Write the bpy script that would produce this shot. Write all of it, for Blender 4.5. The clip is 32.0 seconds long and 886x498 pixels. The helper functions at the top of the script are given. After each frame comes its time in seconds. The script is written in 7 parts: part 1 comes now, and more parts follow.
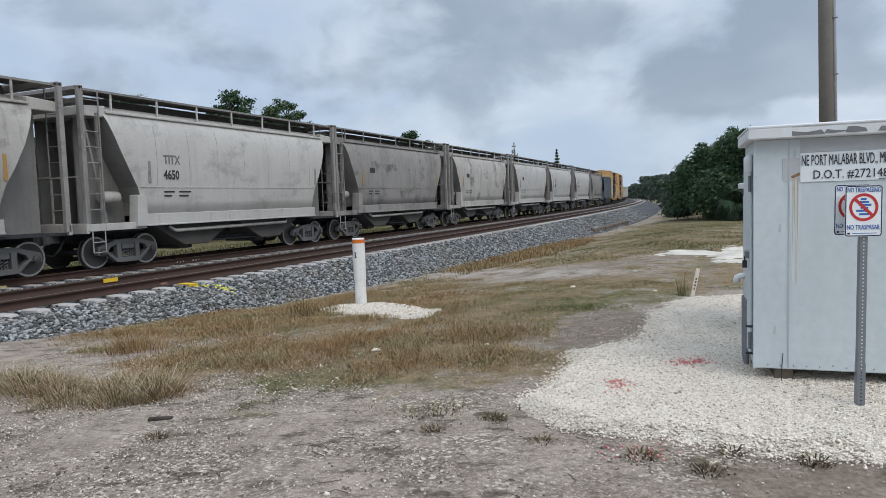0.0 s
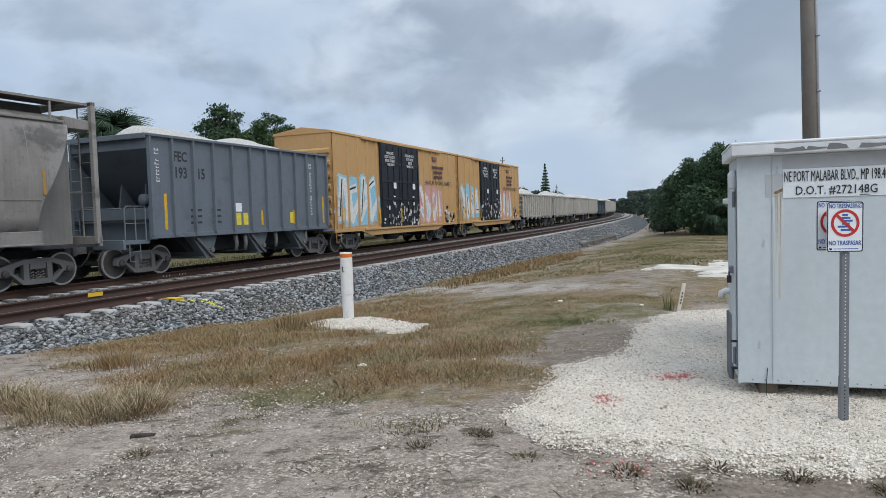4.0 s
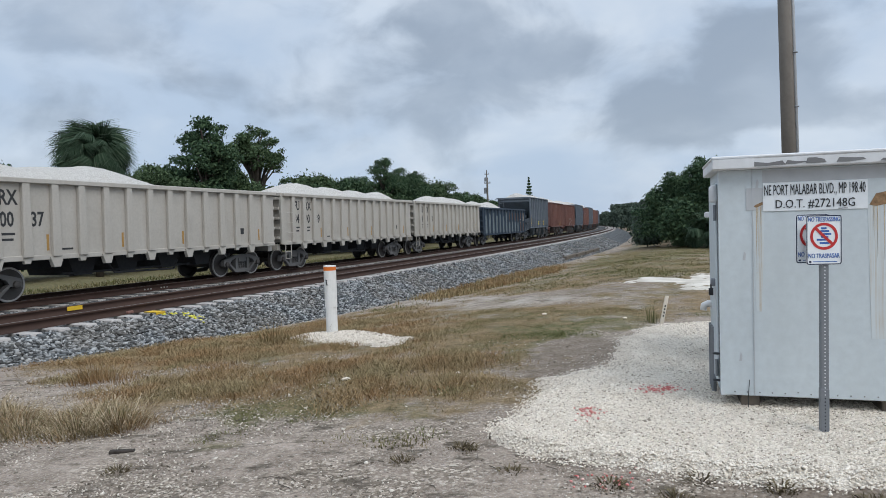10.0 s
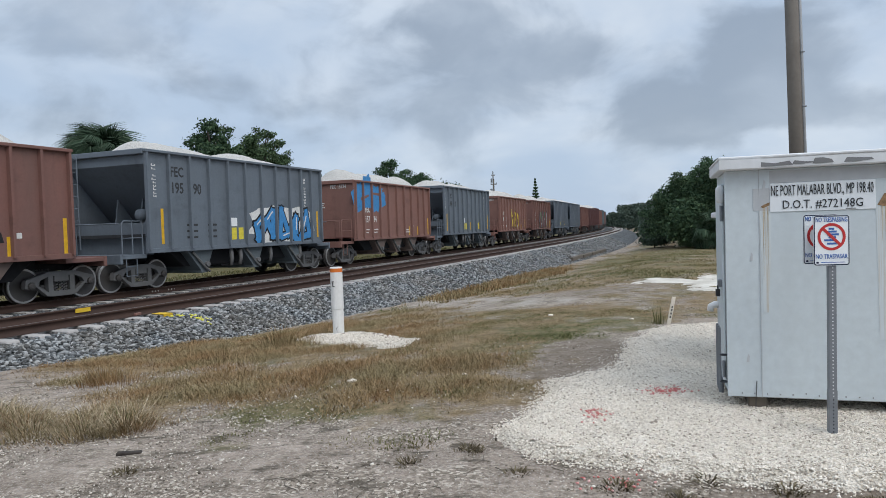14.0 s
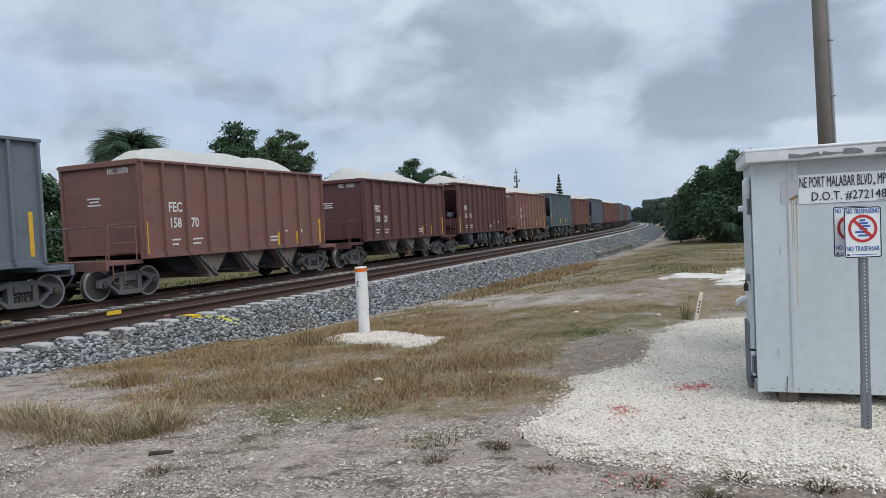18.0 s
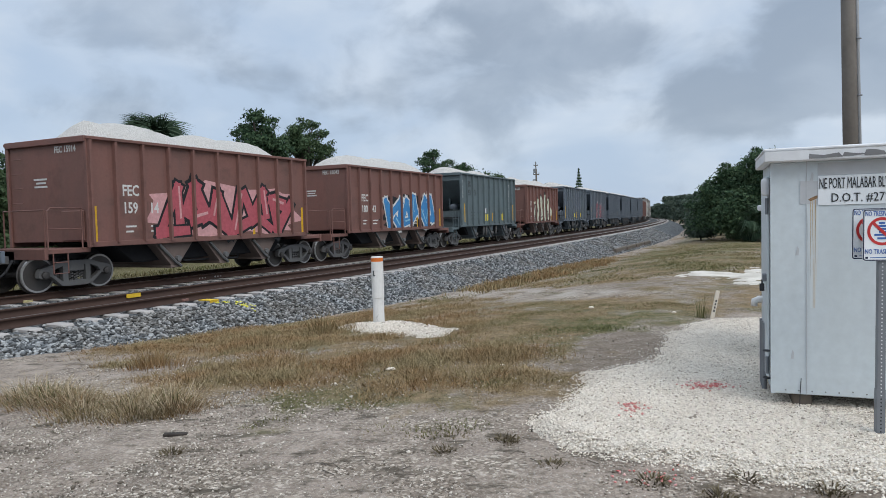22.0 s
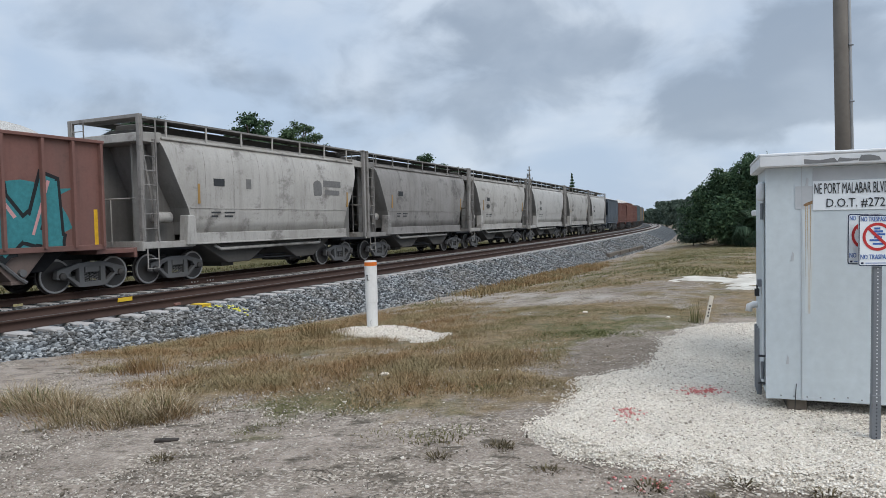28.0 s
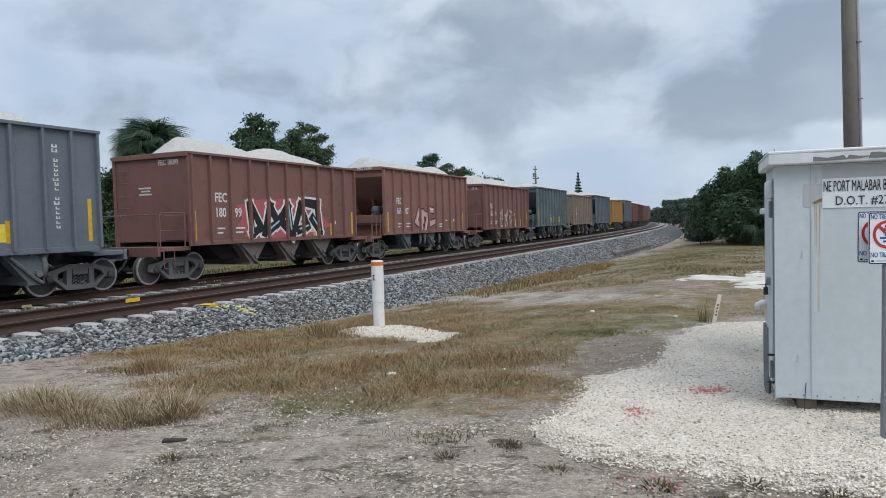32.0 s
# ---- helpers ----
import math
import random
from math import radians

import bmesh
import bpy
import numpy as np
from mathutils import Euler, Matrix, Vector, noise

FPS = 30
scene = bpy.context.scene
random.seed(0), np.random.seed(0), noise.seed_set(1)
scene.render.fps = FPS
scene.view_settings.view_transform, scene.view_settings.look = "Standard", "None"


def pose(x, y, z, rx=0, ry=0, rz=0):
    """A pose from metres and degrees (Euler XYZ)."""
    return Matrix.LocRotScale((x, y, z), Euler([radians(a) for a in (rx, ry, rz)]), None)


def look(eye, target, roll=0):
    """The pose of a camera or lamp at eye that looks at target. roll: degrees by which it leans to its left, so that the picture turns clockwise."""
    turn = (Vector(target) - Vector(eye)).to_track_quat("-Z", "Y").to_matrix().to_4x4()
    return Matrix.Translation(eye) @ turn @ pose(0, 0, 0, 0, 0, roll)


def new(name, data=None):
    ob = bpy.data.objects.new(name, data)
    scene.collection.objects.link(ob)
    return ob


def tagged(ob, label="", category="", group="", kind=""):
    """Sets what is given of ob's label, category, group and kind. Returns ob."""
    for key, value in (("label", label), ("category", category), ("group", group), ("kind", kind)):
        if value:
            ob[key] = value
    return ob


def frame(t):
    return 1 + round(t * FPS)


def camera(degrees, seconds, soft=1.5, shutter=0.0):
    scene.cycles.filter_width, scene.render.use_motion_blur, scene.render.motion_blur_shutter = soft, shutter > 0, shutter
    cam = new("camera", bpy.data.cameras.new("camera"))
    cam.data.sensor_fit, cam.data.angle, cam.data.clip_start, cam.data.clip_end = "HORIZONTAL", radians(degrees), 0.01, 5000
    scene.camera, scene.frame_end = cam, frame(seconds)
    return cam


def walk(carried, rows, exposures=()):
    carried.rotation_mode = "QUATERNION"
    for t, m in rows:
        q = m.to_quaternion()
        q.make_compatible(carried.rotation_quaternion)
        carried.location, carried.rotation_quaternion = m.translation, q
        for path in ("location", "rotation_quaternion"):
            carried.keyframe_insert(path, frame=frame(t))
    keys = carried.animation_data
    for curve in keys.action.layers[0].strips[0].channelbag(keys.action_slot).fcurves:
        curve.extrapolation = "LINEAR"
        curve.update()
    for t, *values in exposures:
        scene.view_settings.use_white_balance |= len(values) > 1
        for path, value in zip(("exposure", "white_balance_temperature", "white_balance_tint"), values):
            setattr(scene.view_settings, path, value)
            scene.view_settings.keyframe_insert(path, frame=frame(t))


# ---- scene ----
cam = camera(65.6, 32.0, soft=0.7)
walk(cam, [
    (0, look((-0.020, -0.032, 1.567), (-0.191, 9.941, 0.849), -1.82)),
    (0.5, look((-0.015, -0.022, 1.567), (-0.044, 9.954, 0.874), -1.75)),
    (1, look((-0.014, -0.025, 1.566), (0.031, 9.952, 0.895), -1.69)),
    (1.5, look((-0.012, -0.023, 1.567), (0.063, 9.955, 0.908), -1.68)),
    (2, look((-0.004, -0.024, 1.569), (0.071, 9.955, 0.932), -1.65)),
    (2.5, look((-0.003, -0.028, 1.567), (0.062, 9.954, 0.970), -1.70)),
    (3, look((-0.002, -0.032, 1.570), (0.050, 9.952, 1.000), -1.71)),
    (3.5, look((0.001, -0.029, 1.573), (0.027, 9.956, 1.026), -1.75)),
    (5.5, look((0.002, -0.037, 1.575), (-0.063, 9.954, 1.146), -1.49)),
    (6, look((0.002, -0.041, 1.574), (-0.074, 9.950, 1.165), -1.65)),
    (6.5, look((0.003, -0.046, 1.574), (-0.107, 9.945, 1.161), -1.91)),
    (7, look((0.004, -0.045, 1.574), (-0.152, 9.944, 1.140), -2.16)),
    (7.5, look((0.004, -0.042, 1.574), (-0.169, 9.947, 1.122), -2.24)),
    (8, look((0.002, -0.040, 1.572), (-0.119, 9.949, 1.126), -2.13)),
    (8.5, look((0.001, -0.026, 1.572), (-0.011, 9.966, 1.154), -1.94)),
    (9, look((0.001, -0.016, 1.575), (0.113, 9.977, 1.197), -1.78)),
    (9.5, look((0.003, -0.022, 1.571), (0.206, 9.970, 1.229), -1.67)),
    (10, look((0.003, -0.030, 1.573), (0.234, 9.962, 1.235), -1.64)),
    (10.5, look((0.007, -0.042, 1.574), (0.220, 9.950, 1.225), -1.73)),
    (11, look((0.010, -0.047, 1.571), (0.195, 9.945, 1.202), -1.89)),
    (11.5, look((0.017, -0.041, 1.571), (0.185, 9.951, 1.187), -2.06)),
    (12, look((0.021, -0.032, 1.572), (0.175, 9.960, 1.185), -2.13)),
    (12.5, look((0.016, -0.028, 1.571), (0.172, 9.964, 1.192), -2.09)),
    (13, look((0.010, -0.026, 1.571), (0.170, 9.966, 1.211), -1.94)),
    (13.5, look((0.009, -0.025, 1.571), (0.162, 9.968, 1.234), -1.81)),
    (14, look((0.010, -0.029, 1.575), (0.147, 9.965, 1.258), -1.81)),
    (14.5, look((0.010, -0.036, 1.572), (0.122, 9.960, 1.285), -1.93)),
    (16.5, look((0.008, -0.043, 1.574), (-0.004, 9.954, 1.330), -2.76)),
    (17, look((0.011, -0.034, 1.575), (-0.056, 9.962, 1.308), -2.87)),
    (17.5, look((0.012, -0.032, 1.578), (-0.121, 9.963, 1.279), -2.91)),
    (18, look((0.014, -0.034, 1.576), (-0.200, 9.958, 1.248), -2.78)),
    (18.5, look((0.023, -0.043, 1.581), (-0.280, 9.946, 1.230), -2.57)),
    (19, look((0.053, -0.046, 1.587), (-0.359, 9.939, 1.229), -2.30)),
    (19.5, look((0.080, -0.052, 1.583), (-0.406, 9.930, 1.233), -2.00)),
    (20, look((0.087, -0.050, 1.582), (-0.450, 9.929, 1.234), -1.77)),
    (20.5, look((0.092, -0.055, 1.577), (-0.474, 9.922, 1.219), -1.59)),
    (21, look((0.093, -0.058, 1.579), (-0.475, 9.918, 1.189), -1.48)),
    (21.5, look((0.080, -0.047, 1.569), (-0.452, 9.930, 1.152), -1.43)),
    (22, look((0.039, -0.053, 1.581), (-0.433, 9.926, 1.137), -1.39)),
    (22.5, look((0.020, -0.049, 1.585), (-0.389, 9.933, 1.140), -1.43)),
    (23, look((0.015, -0.055, 1.584), (-0.352, 9.930, 1.163), -1.47)),
    (23.5, look((0.018, -0.045, 1.584), (-0.338, 9.941, 1.200), -1.54)),
    (24, look((0.023, -0.042, 1.584), (-0.356, 9.945, 1.225), -1.56)),
    (24.5, look((0.025, -0.038, 1.585), (-0.381, 9.948, 1.239), -1.60)),
    (25, look((0.028, -0.039, 1.580), (-0.399, 9.946, 1.231), -1.51)),
    (25.5, look((0.025, -0.039, 1.582), (-0.410, 9.945, 1.218), -1.48)),
    (27.5, look((0.023, -0.030, 1.582), (-0.381, 9.954, 1.187), -1.28)),
    (28, look((0.026, -0.022, 1.580), (-0.347, 9.964, 1.197), -1.22)),
    (28.5, look((0.018, -0.031, 1.581), (-0.330, 9.956, 1.201), -1.17)),
    (29, look((0.015, -0.022, 1.578), (-0.322, 9.965, 1.196), -1.19)),
    (29.5, look((0.015, -0.025, 1.581), (-0.335, 9.961, 1.190), -1.19)),
    (30, look((0.017, -0.023, 1.581), (-0.346, 9.963, 1.185), -1.23)),
    (30.5, look((0.019, -0.016, 1.579), (-0.361, 9.969, 1.187), -1.30)),
    (31, look((0.019, -0.016, 1.578), (-0.388, 9.967, 1.180), -1.37)),
    (31.5, look((0.014, -0.012, 1.577), (-0.422, 9.971, 1.180), -1.39)),
    (32, look((0.020, -0.013, 1.577), (-0.443, 9.968, 1.193), -1.45)),
])

# ---- world, sun, exposure ----
scene.view_settings.exposure = 0.0
SUN_EL, SUN_AZ = 48.0, 145.0
world = bpy.data.worlds.new("overcast_sky")
scene.world = world
world.use_nodes = True
wn, wl = world.node_tree.nodes, world.node_tree.links
wn.clear()


def wnode(kind, **values):
    n = wn.new(kind)
    for key, value in values.items():
        n.inputs[key].default_value = value
    return n


w_out = wn.new("ShaderNodeOutputWorld")
w_bg = wn.new("ShaderNodeBackground")
w_sky = wn.new("ShaderNodeTexSky")
w_sky.sky_type = "NISHITA"
w_sky.sun_disc = False
w_sky.sun_elevation = radians(SUN_EL)
w_sky.sun_rotation = radians(SUN_AZ)
w_sky.air_density, w_sky.dust_density = 1.0, 2.0
w_co = wn.new("ShaderNodeTexCoord")
w_sep = wn.new("ShaderNodeSeparateXYZ")
wl.new(w_co.outputs["Generated"], w_sep.inputs[0])
# the cloud deck is thinner and brighter overhead than near the horizon
def wmath(op, a, b):
    n = wn.new("ShaderNodeMath")
    n.operation = op
    for sock, value in zip(n.inputs, (a, b)):
        if isinstance(value, (int, float)):
            sock.default_value = value
        else:
            wl.new(value, sock)
    return n.outputs[0]


def cloud_noise(scale, detail, rough, seed, lo, hi, stretch=(1, 1, 1)):
    m = wn.new("ShaderNodeMapping")
    m.inputs["Location"].default_value = seed
    m.inputs["Scale"].default_value = stretch
    wl.new(w_co.outputs["Generated"], m.inputs[0])
    n = wnode("ShaderNodeTexNoise", Scale=scale, Detail=detail, Roughness=rough)
    n.inputs["Distortion"].default_value = 0.3
    wl.new(m.outputs[0], n.inputs["Vector"])
    r = wn.new("ShaderNodeMapRange")
    r.interpolation_type = "SMOOTHSTEP"
    r.inputs["From Min"].default_value, r.inputs["From Max"].default_value = lo, hi
    wl.new(n.outputs["Fac"], r.inputs["Value"])
    return r.outputs["Result"]


def wmix(fac, a, b):
    n = wn.new("ShaderNodeMix")
    n.data_type = "RGBA"
    for sock, value in ((n.inputs[0], fac), (n.inputs[6], a), (n.inputs[7], b)):
        if isinstance(value, (tuple, float)):
            sock.default_value = value
        else:
            wl.new(value, sock)
    return n.outputs[2]


def cloud_bank(cx, cz, sx, sz):
    """A soft bank of cloud about a bearing and a height above the horizon."""
    dx = wmath("DIVIDE", wmath("SUBTRACT", w_sep.outputs[0], cx), sx)
    dz = wmath("DIVIDE", wmath("SUBTRACT", w_sep.outputs[2], cz), sz)
    q = wmath("ADD", wmath("MULTIPLY", dx, dx), wmath("MULTIPLY", dz, dz))
    return wmath("POWER", 2.718, wmath("MULTIPLY", q, -1.0))


veil = cloud_noise(2.2, 5, 0.55, (3.1, 1.7, 0.4), 0.35, 0.68, (1, 1, 2.0))
rag = cloud_noise(6.0, 8, 0.52, (7.35, 2.2, 1.9), 0.3, 0.72, (1, 1, 1.6))
wisp = cloud_noise(5.0, 7, 0.52, (1.3, 5.2, 2.4), 0.38, 0.74, (1, 1, 1.9))
banks = None
for bank in ((-0.10, 0.165, 0.13, 0.065), (0.0, 0.235, 0.13, 0.06), (0.12, 0.29, 0.12, 0.06), (0.26, 0.20, 0.17, 0.06), (0.42, 0.215, 0.10, 0.075), (0.36, 0.13, 0.2, 0.03), (-0.34, 0.215, 0.085, 0.03),
             (-0.47, 0.15, 0.10, 0.035), (-0.60, 0.30, 0.12, 0.05), (0.62, 0.30, 0.14, 0.07), (0.05, 0.42, 0.3, 0.05)):
    b = cloud_bank(*bank)
    banks = b if banks is None else wmath("ADD", banks, b)
thick = wn.new("ShaderNodeMapRange")
thick.interpolation_type = "SMOOTHSTEP"
thick.inputs["From Min"].default_value, thick.inputs["From Max"].default_value = 0.50, 1.30
wl.new(wmath("ADD", wmath("MULTIPLY", banks, 0.55), wmath("MULTIPLY", rag, 0.95)), thick.inputs["Value"])
sky_gain = wn.new("ShaderNodeVectorMath")
sky_gain.operation = "SCALE"
sky_gain.inputs["Scale"].default_value = 0.11
wl.new(w_sky.outputs[0], sky_gain.inputs[0])
deck = wmix(veil, (0.485, 0.605, 0.775, 1.0), (0.70, 0.785, 0.89, 1.0))
deck = wmix(wmath("MULTIPLY", wisp, 0.45), deck, (0.785, 0.85, 0.925, 1.0))
deck = wmix(wmath("MULTIPLY", thick.outputs["Result"], 0.84), deck, wmix(wisp, (0.305, 0.375, 0.475, 1.0), (0.41, 0.49, 0.60, 1.0)))
sky_mix = wmix(0.1, deck, sky_gain.outputs[0])
wl.new(sky_mix, w_bg.inputs[0])
lift = wn.new("ShaderNodeMapRange")
lift.interpolation_type = "SMOOTHSTEP"
lift.inputs["From Min"].default_value, lift.inputs["From Max"].default_value = 0.36, 0.95
lift.inputs["To Min"].default_value, lift.inputs["To Max"].default_value = 1.0, 2.0
wl.new(w_sep.outputs[2], lift.inputs["Value"])
wl.new(lift.outputs["Result"], w_bg.inputs["Strength"])
wl.new(w_bg.outputs[0], w_out.inputs[0])

sun = new("sun", bpy.data.lights.new("sun", "SUN"))
sun.data.energy, sun.data.angle, sun.data.color = 1.5, radians(40), (1.0, 0.96, 0.9)
sun.rotation_euler = (radians(90 - SUN_EL), 0, radians(180 - SUN_AZ))

# ---- materials ----
def mat(name, rough=0.8, metal=0.0, spec=0.3):
    m = bpy.data.materials.new(name)
    m.use_nodes = True
    b = m.node_tree.nodes["Principled BSDF"]
    b.inputs["Roughness"].default_value = rough
    b.inputs["Metallic"].default_value = metal
    b.inputs["Specular IOR Level"].default_value = spec
    return m, m.node_tree.nodes, m.node_tree.links, b


def mix_rgb(n, l, fac, a, b, blend="MIX"):
    x = n.new("ShaderNodeMix")
    x.data_type, x.blend_type = "RGBA", blend
    for sock, value in ((x.inputs[0], fac), (x.inputs[6], a), (x.inputs[7], b)):
        if isinstance(value, (tuple, float, int)):
            sock.default_value = value
        else:
            l.new(value, sock)
    return x.outputs[2]


def noise_fac(n, l, scale, lo=0.35, hi=0.65, detail=5, stretch=None, space="Object", rough=0.6):
    co = n.new("ShaderNodeTexCoord")
    src = co.outputs[space]
    if stretch:
        mp = n.new("ShaderNodeMapping")
        mp.inputs["Scale"].default_value = stretch
        l.new(src, mp.inputs[0])
        src = mp.outputs[0]
    t = n.new("ShaderNodeTexNoise")
    t.inputs["Scale"].default_value, t.inputs["Detail"].default_value, t.inputs["Roughness"].default_value = scale, detail, rough
    l.new(src, t.inputs["Vector"])
    r = n.new("ShaderNodeMapRange")
    r.inputs["From Min"].default_value, r.inputs["From Max"].default_value = lo, hi
    l.new(t.outputs["Fac"], r.inputs["Value"])
    return r.outputs["Result"], t.outputs["Fac"]


def rgba(c):
    return (c[0], c[1], c[2], 1.0)


def bump(n, l, b, height, strength=0.3, dist=0.02):
    u = n.new("ShaderNodeBump")
    u.inputs["Strength"].default_value, u.inputs["Distance"].default_value = strength, dist
    l.new(height, u.inputs["Height"])
    l.new(u.outputs[0], b.inputs["Normal"])


def weathered(name, c, dirt, rough=0.6, metal=0.0, big=0.5, streak=True, amount=0.7, grain=14.0, spec=0.3, vary=0.0, smear=0.0):
    """Paint or metal with stains at two scales and downward streaks."""
    m, n, l, b = mat(name, rough, metal, spec)
    f1, _ = noise_fac(n, l, big, 0.42, 0.72, 6)
    f2, raw = noise_fac(n, l, grain, 0.3, 0.8, 4)
    col = mix_rgb(n, l, f2, rgba(c), rgba([x * 0.86 for x in c]))
    mul = n.new("ShaderNodeMath")
    mul.operation = "MULTIPLY"
    mul.inputs[1].default_value = amount
    l.new(f1, mul.inputs[0])
    col = mix_rgb(n, l, mul.outputs[0], col, rgba(dirt))
    if streak:
        f3, _ = noise_fac(n, l, 1.0, 0.5, 0.8, 4, (4.0, 4.0, 0.22))
        mu2 = n.new("ShaderNodeMath")
        mu2.operation = "MULTIPLY"
        mu2.inputs[1].default_value = amount * 0.8
        l.new(f3, mu2.inputs[0])
        col = mix_rgb(n, l, mu2.outputs[0], col, rgba(dirt))
    if smear:
        # ragged dark smudges with runs below them, each car its own
        co = n.new("ShaderNodeTexCoord")
        ob_ = n.new("ShaderNodeObjectInfo")
        vm = n.new("ShaderNodeVectorMath")
        vm.operation = "ADD"
        l.new(co.outputs["Object"], vm.inputs[0])
        cm = n.new("ShaderNodeMath")
        cm.operation = "MULTIPLY"
        cm.inputs[1].default_value = 37.0
        l.new(ob_.outputs["Random"], cm.inputs[0])
        l.new(cm.outputs[0], vm.inputs[1])
        for scale, stretch, lo, hi, amt in ((0.8, (1.0, 1.0, 1.5), 0.54, 0.66, smear), (1.6, (2.6, 1.0, 0.35), 0.57, 0.70, smear * 0.7), (7.0, (1.0, 1.0, 0.8), 0.60, 0.68, smear * 0.5)):
            mp = n.new("ShaderNodeMapping")
            mp.inputs["Scale"].default_value = stretch
            l.new(vm.outputs[0], mp.inputs[0])
            tx_ = n.new("ShaderNodeTexNoise")
            tx_.inputs["Scale"].default_value, tx_.inputs["Detail"].default_value, tx_.inputs["Roughness"].default_value = scale, 8, 0.68
            l.new(mp.outputs[0], tx_.inputs["Vector"])
            mr_ = n.new("ShaderNodeMapRange")
            mr_.inputs["From Min"].default_value, mr_.inputs["From Max"].default_value, mr_.inputs["To Max"].default_value = lo, hi, amt
            l.new(tx_.outputs["Fac"], mr_.inputs["Value"])
            col = mix_rgb(n, l, mr_.outputs["Result"], col, rgba([x * 0.55 for x in dirt]))
    if vary:
        oi = n.new("ShaderNodeObjectInfo")
        hsv = n.new("ShaderNodeHueSaturation")
        mr = n.new("ShaderNodeMapRange")
        mr.inputs["To Min"].default_value, mr.inputs["To Max"].default_value = 1 - vary, 1 + vary
        l.new(oi.outputs["Random"], mr.inputs["Value"])
        l.new(mr.outputs["Result"], hsv.inputs["Value"])
        l.new(col, hsv.inputs["Color"])
        col = hsv.outputs[0]
    l.new(col, b.inputs["Base Color"])
    bump(n, l, b, raw, 0.12, 0.004)
    return m


def plain(name, c, rough=0.6, metal=0.0, spec=0.3, vary=0.15, scale=9.0):
    m, n, l, b = mat(name, rough, metal, spec)
    f, raw = noise_fac(n, l, scale, 0.3, 0.7, 4)
    l.new(mix_rgb(n, l, f, rgba([x * (1 - vary) for x in c]), rgba([x * (1 + vary) for x in c])), b.inputs["Base Color"])
    return m


def ramp_node(n, l, src, stops):
    r = n.new("ShaderNodeValToRGB")
    r.color_ramp.elements[0].position, r.color_ramp.elements[0].color = stops[0][0], rgba(stops[0][1])
    r.color_ramp.elements[1].position, r.color_ramp.elements[1].color = stops[-1][0], rgba(stops[-1][1])
    for at_, c_ in stops[1:-1]:
        r.color_ramp.elements.new(at_).color = rgba(c_)
    l.new(src, r.inputs[0])
    return r.outputs[0]


def islands(name, a, b_, c, rough=0.9, other=None, patch=0.6, first=None):
    """Stones, blades or leaves: each island takes its own tone; other is a second set of tones that takes over in patches."""
    m, n, l, b = mat(name, rough, 0, 0.2)
    g = n.new("ShaderNodeNewGeometry")
    stops = [(0.0, a), (0.5, b_), (1.0, c)]
    if first:
        stops = [(0.0, first), (0.07, first), (0.10, a), (0.5, b_), (1.0, c)]
    col = ramp_node(n, l, g.outputs["Random Per Island"], stops)
    if other:
        f, _ = noise_fac(n, l, patch, 0.42, 0.6, 6)
        col = mix_rgb(n, l, f, col, ramp_node(n, l, g.outputs["Random Per Island"], [(0.0, other[0]), (0.5, other[1]), (1.0, other[2])]))
    l.new(col, b.inputs["Base Color"])
    return m


def rust_wash_material():
    """Hut paint with narrow rust runs down it."""
    m, n, l, b = mat("rust_washed_paint", 0.6)
    f1, _ = noise_fac(n, l, 1.0, 0.50, 0.70, 5, (34.0, 1.0, 0.5))
    f2, _ = noise_fac(n, l, 5.0, 0.3, 0.75, 5)
    k = n.new("ShaderNodeMath")
    k.operation = "MULTIPLY"
    l.new(f1, k.inputs[0])
    l.new(f2, k.inputs[1])
    l.new(mix_rgb(n, l, k.outputs[0], (0.545, 0.59, 0.605, 1.0), (0.42, 0.30, 0.16, 1.0)), b.inputs["Base Color"])
    return m


M = {}
M["red"] = weathered("oxide_red_paint", (0.205, 0.100, 0.083), (0.13, 0.085, 0.074), 0.65, amount=0.55, smear=0.35)
M["maroon"] = weathered("maroon_paint", (0.118, 0.052, 0.050), (0.09, 0.055, 0.052), 0.6, amount=0.5, smear=0.3)
M["rust_tan"] = weathered("faded_rust_paint", (0.24, 0.124, 0.102), (0.155, 0.09, 0.075), 0.75, amount=0.5, smear=0.3)
M["grey"] = weathered("blue_grey_paint", (0.142, 0.168, 0.198), (0.10, 0.114, 0.13), 0.55, amount=0.5, smear=0.3)
M["teal"] = weathered("faded_teal_paint", (0.125, 0.165, 0.178), (0.085, 0.1, 0.104), 0.6, amount=0.6, smear=0.35)
M["tan"] = weathered("faded_tan_paint", (0.24, 0.2, 0.155), (0.16, 0.13, 0.1), 0.7, amount=0.5)
M["ochre"] = weathered("ochre_yellow_paint", (0.40, 0.24, 0.075), (0.22, 0.13, 0.06), 0.7, amount=0.45)
M["box_yellow"] = weathered("boxcar_yellow_paint", (0.52, 0.32, 0.14), (0.38, 0.21, 0.085), 0.6, amount=0.4, smear=0.15)
M["black_paint"] = weathered("black_door_paint", (0.012, 0.015, 0.021), (0.022, 0.026, 0.034), 0.5, amount=0.4)
M["hop_light"] = weathered("pale_grey_paint", (0.49, 0.475, 0.45), (0.31, 0.29, 0.265), 0.55, amount=0.45, big=0.35, smear=0.4)
M["hop_dirty"] = weathered("cement_stained_grey_paint", (0.29, 0.275, 0.26), (0.13, 0.12, 0.112), 0.75, amount=0.7, big=0.45, smear=0.7)
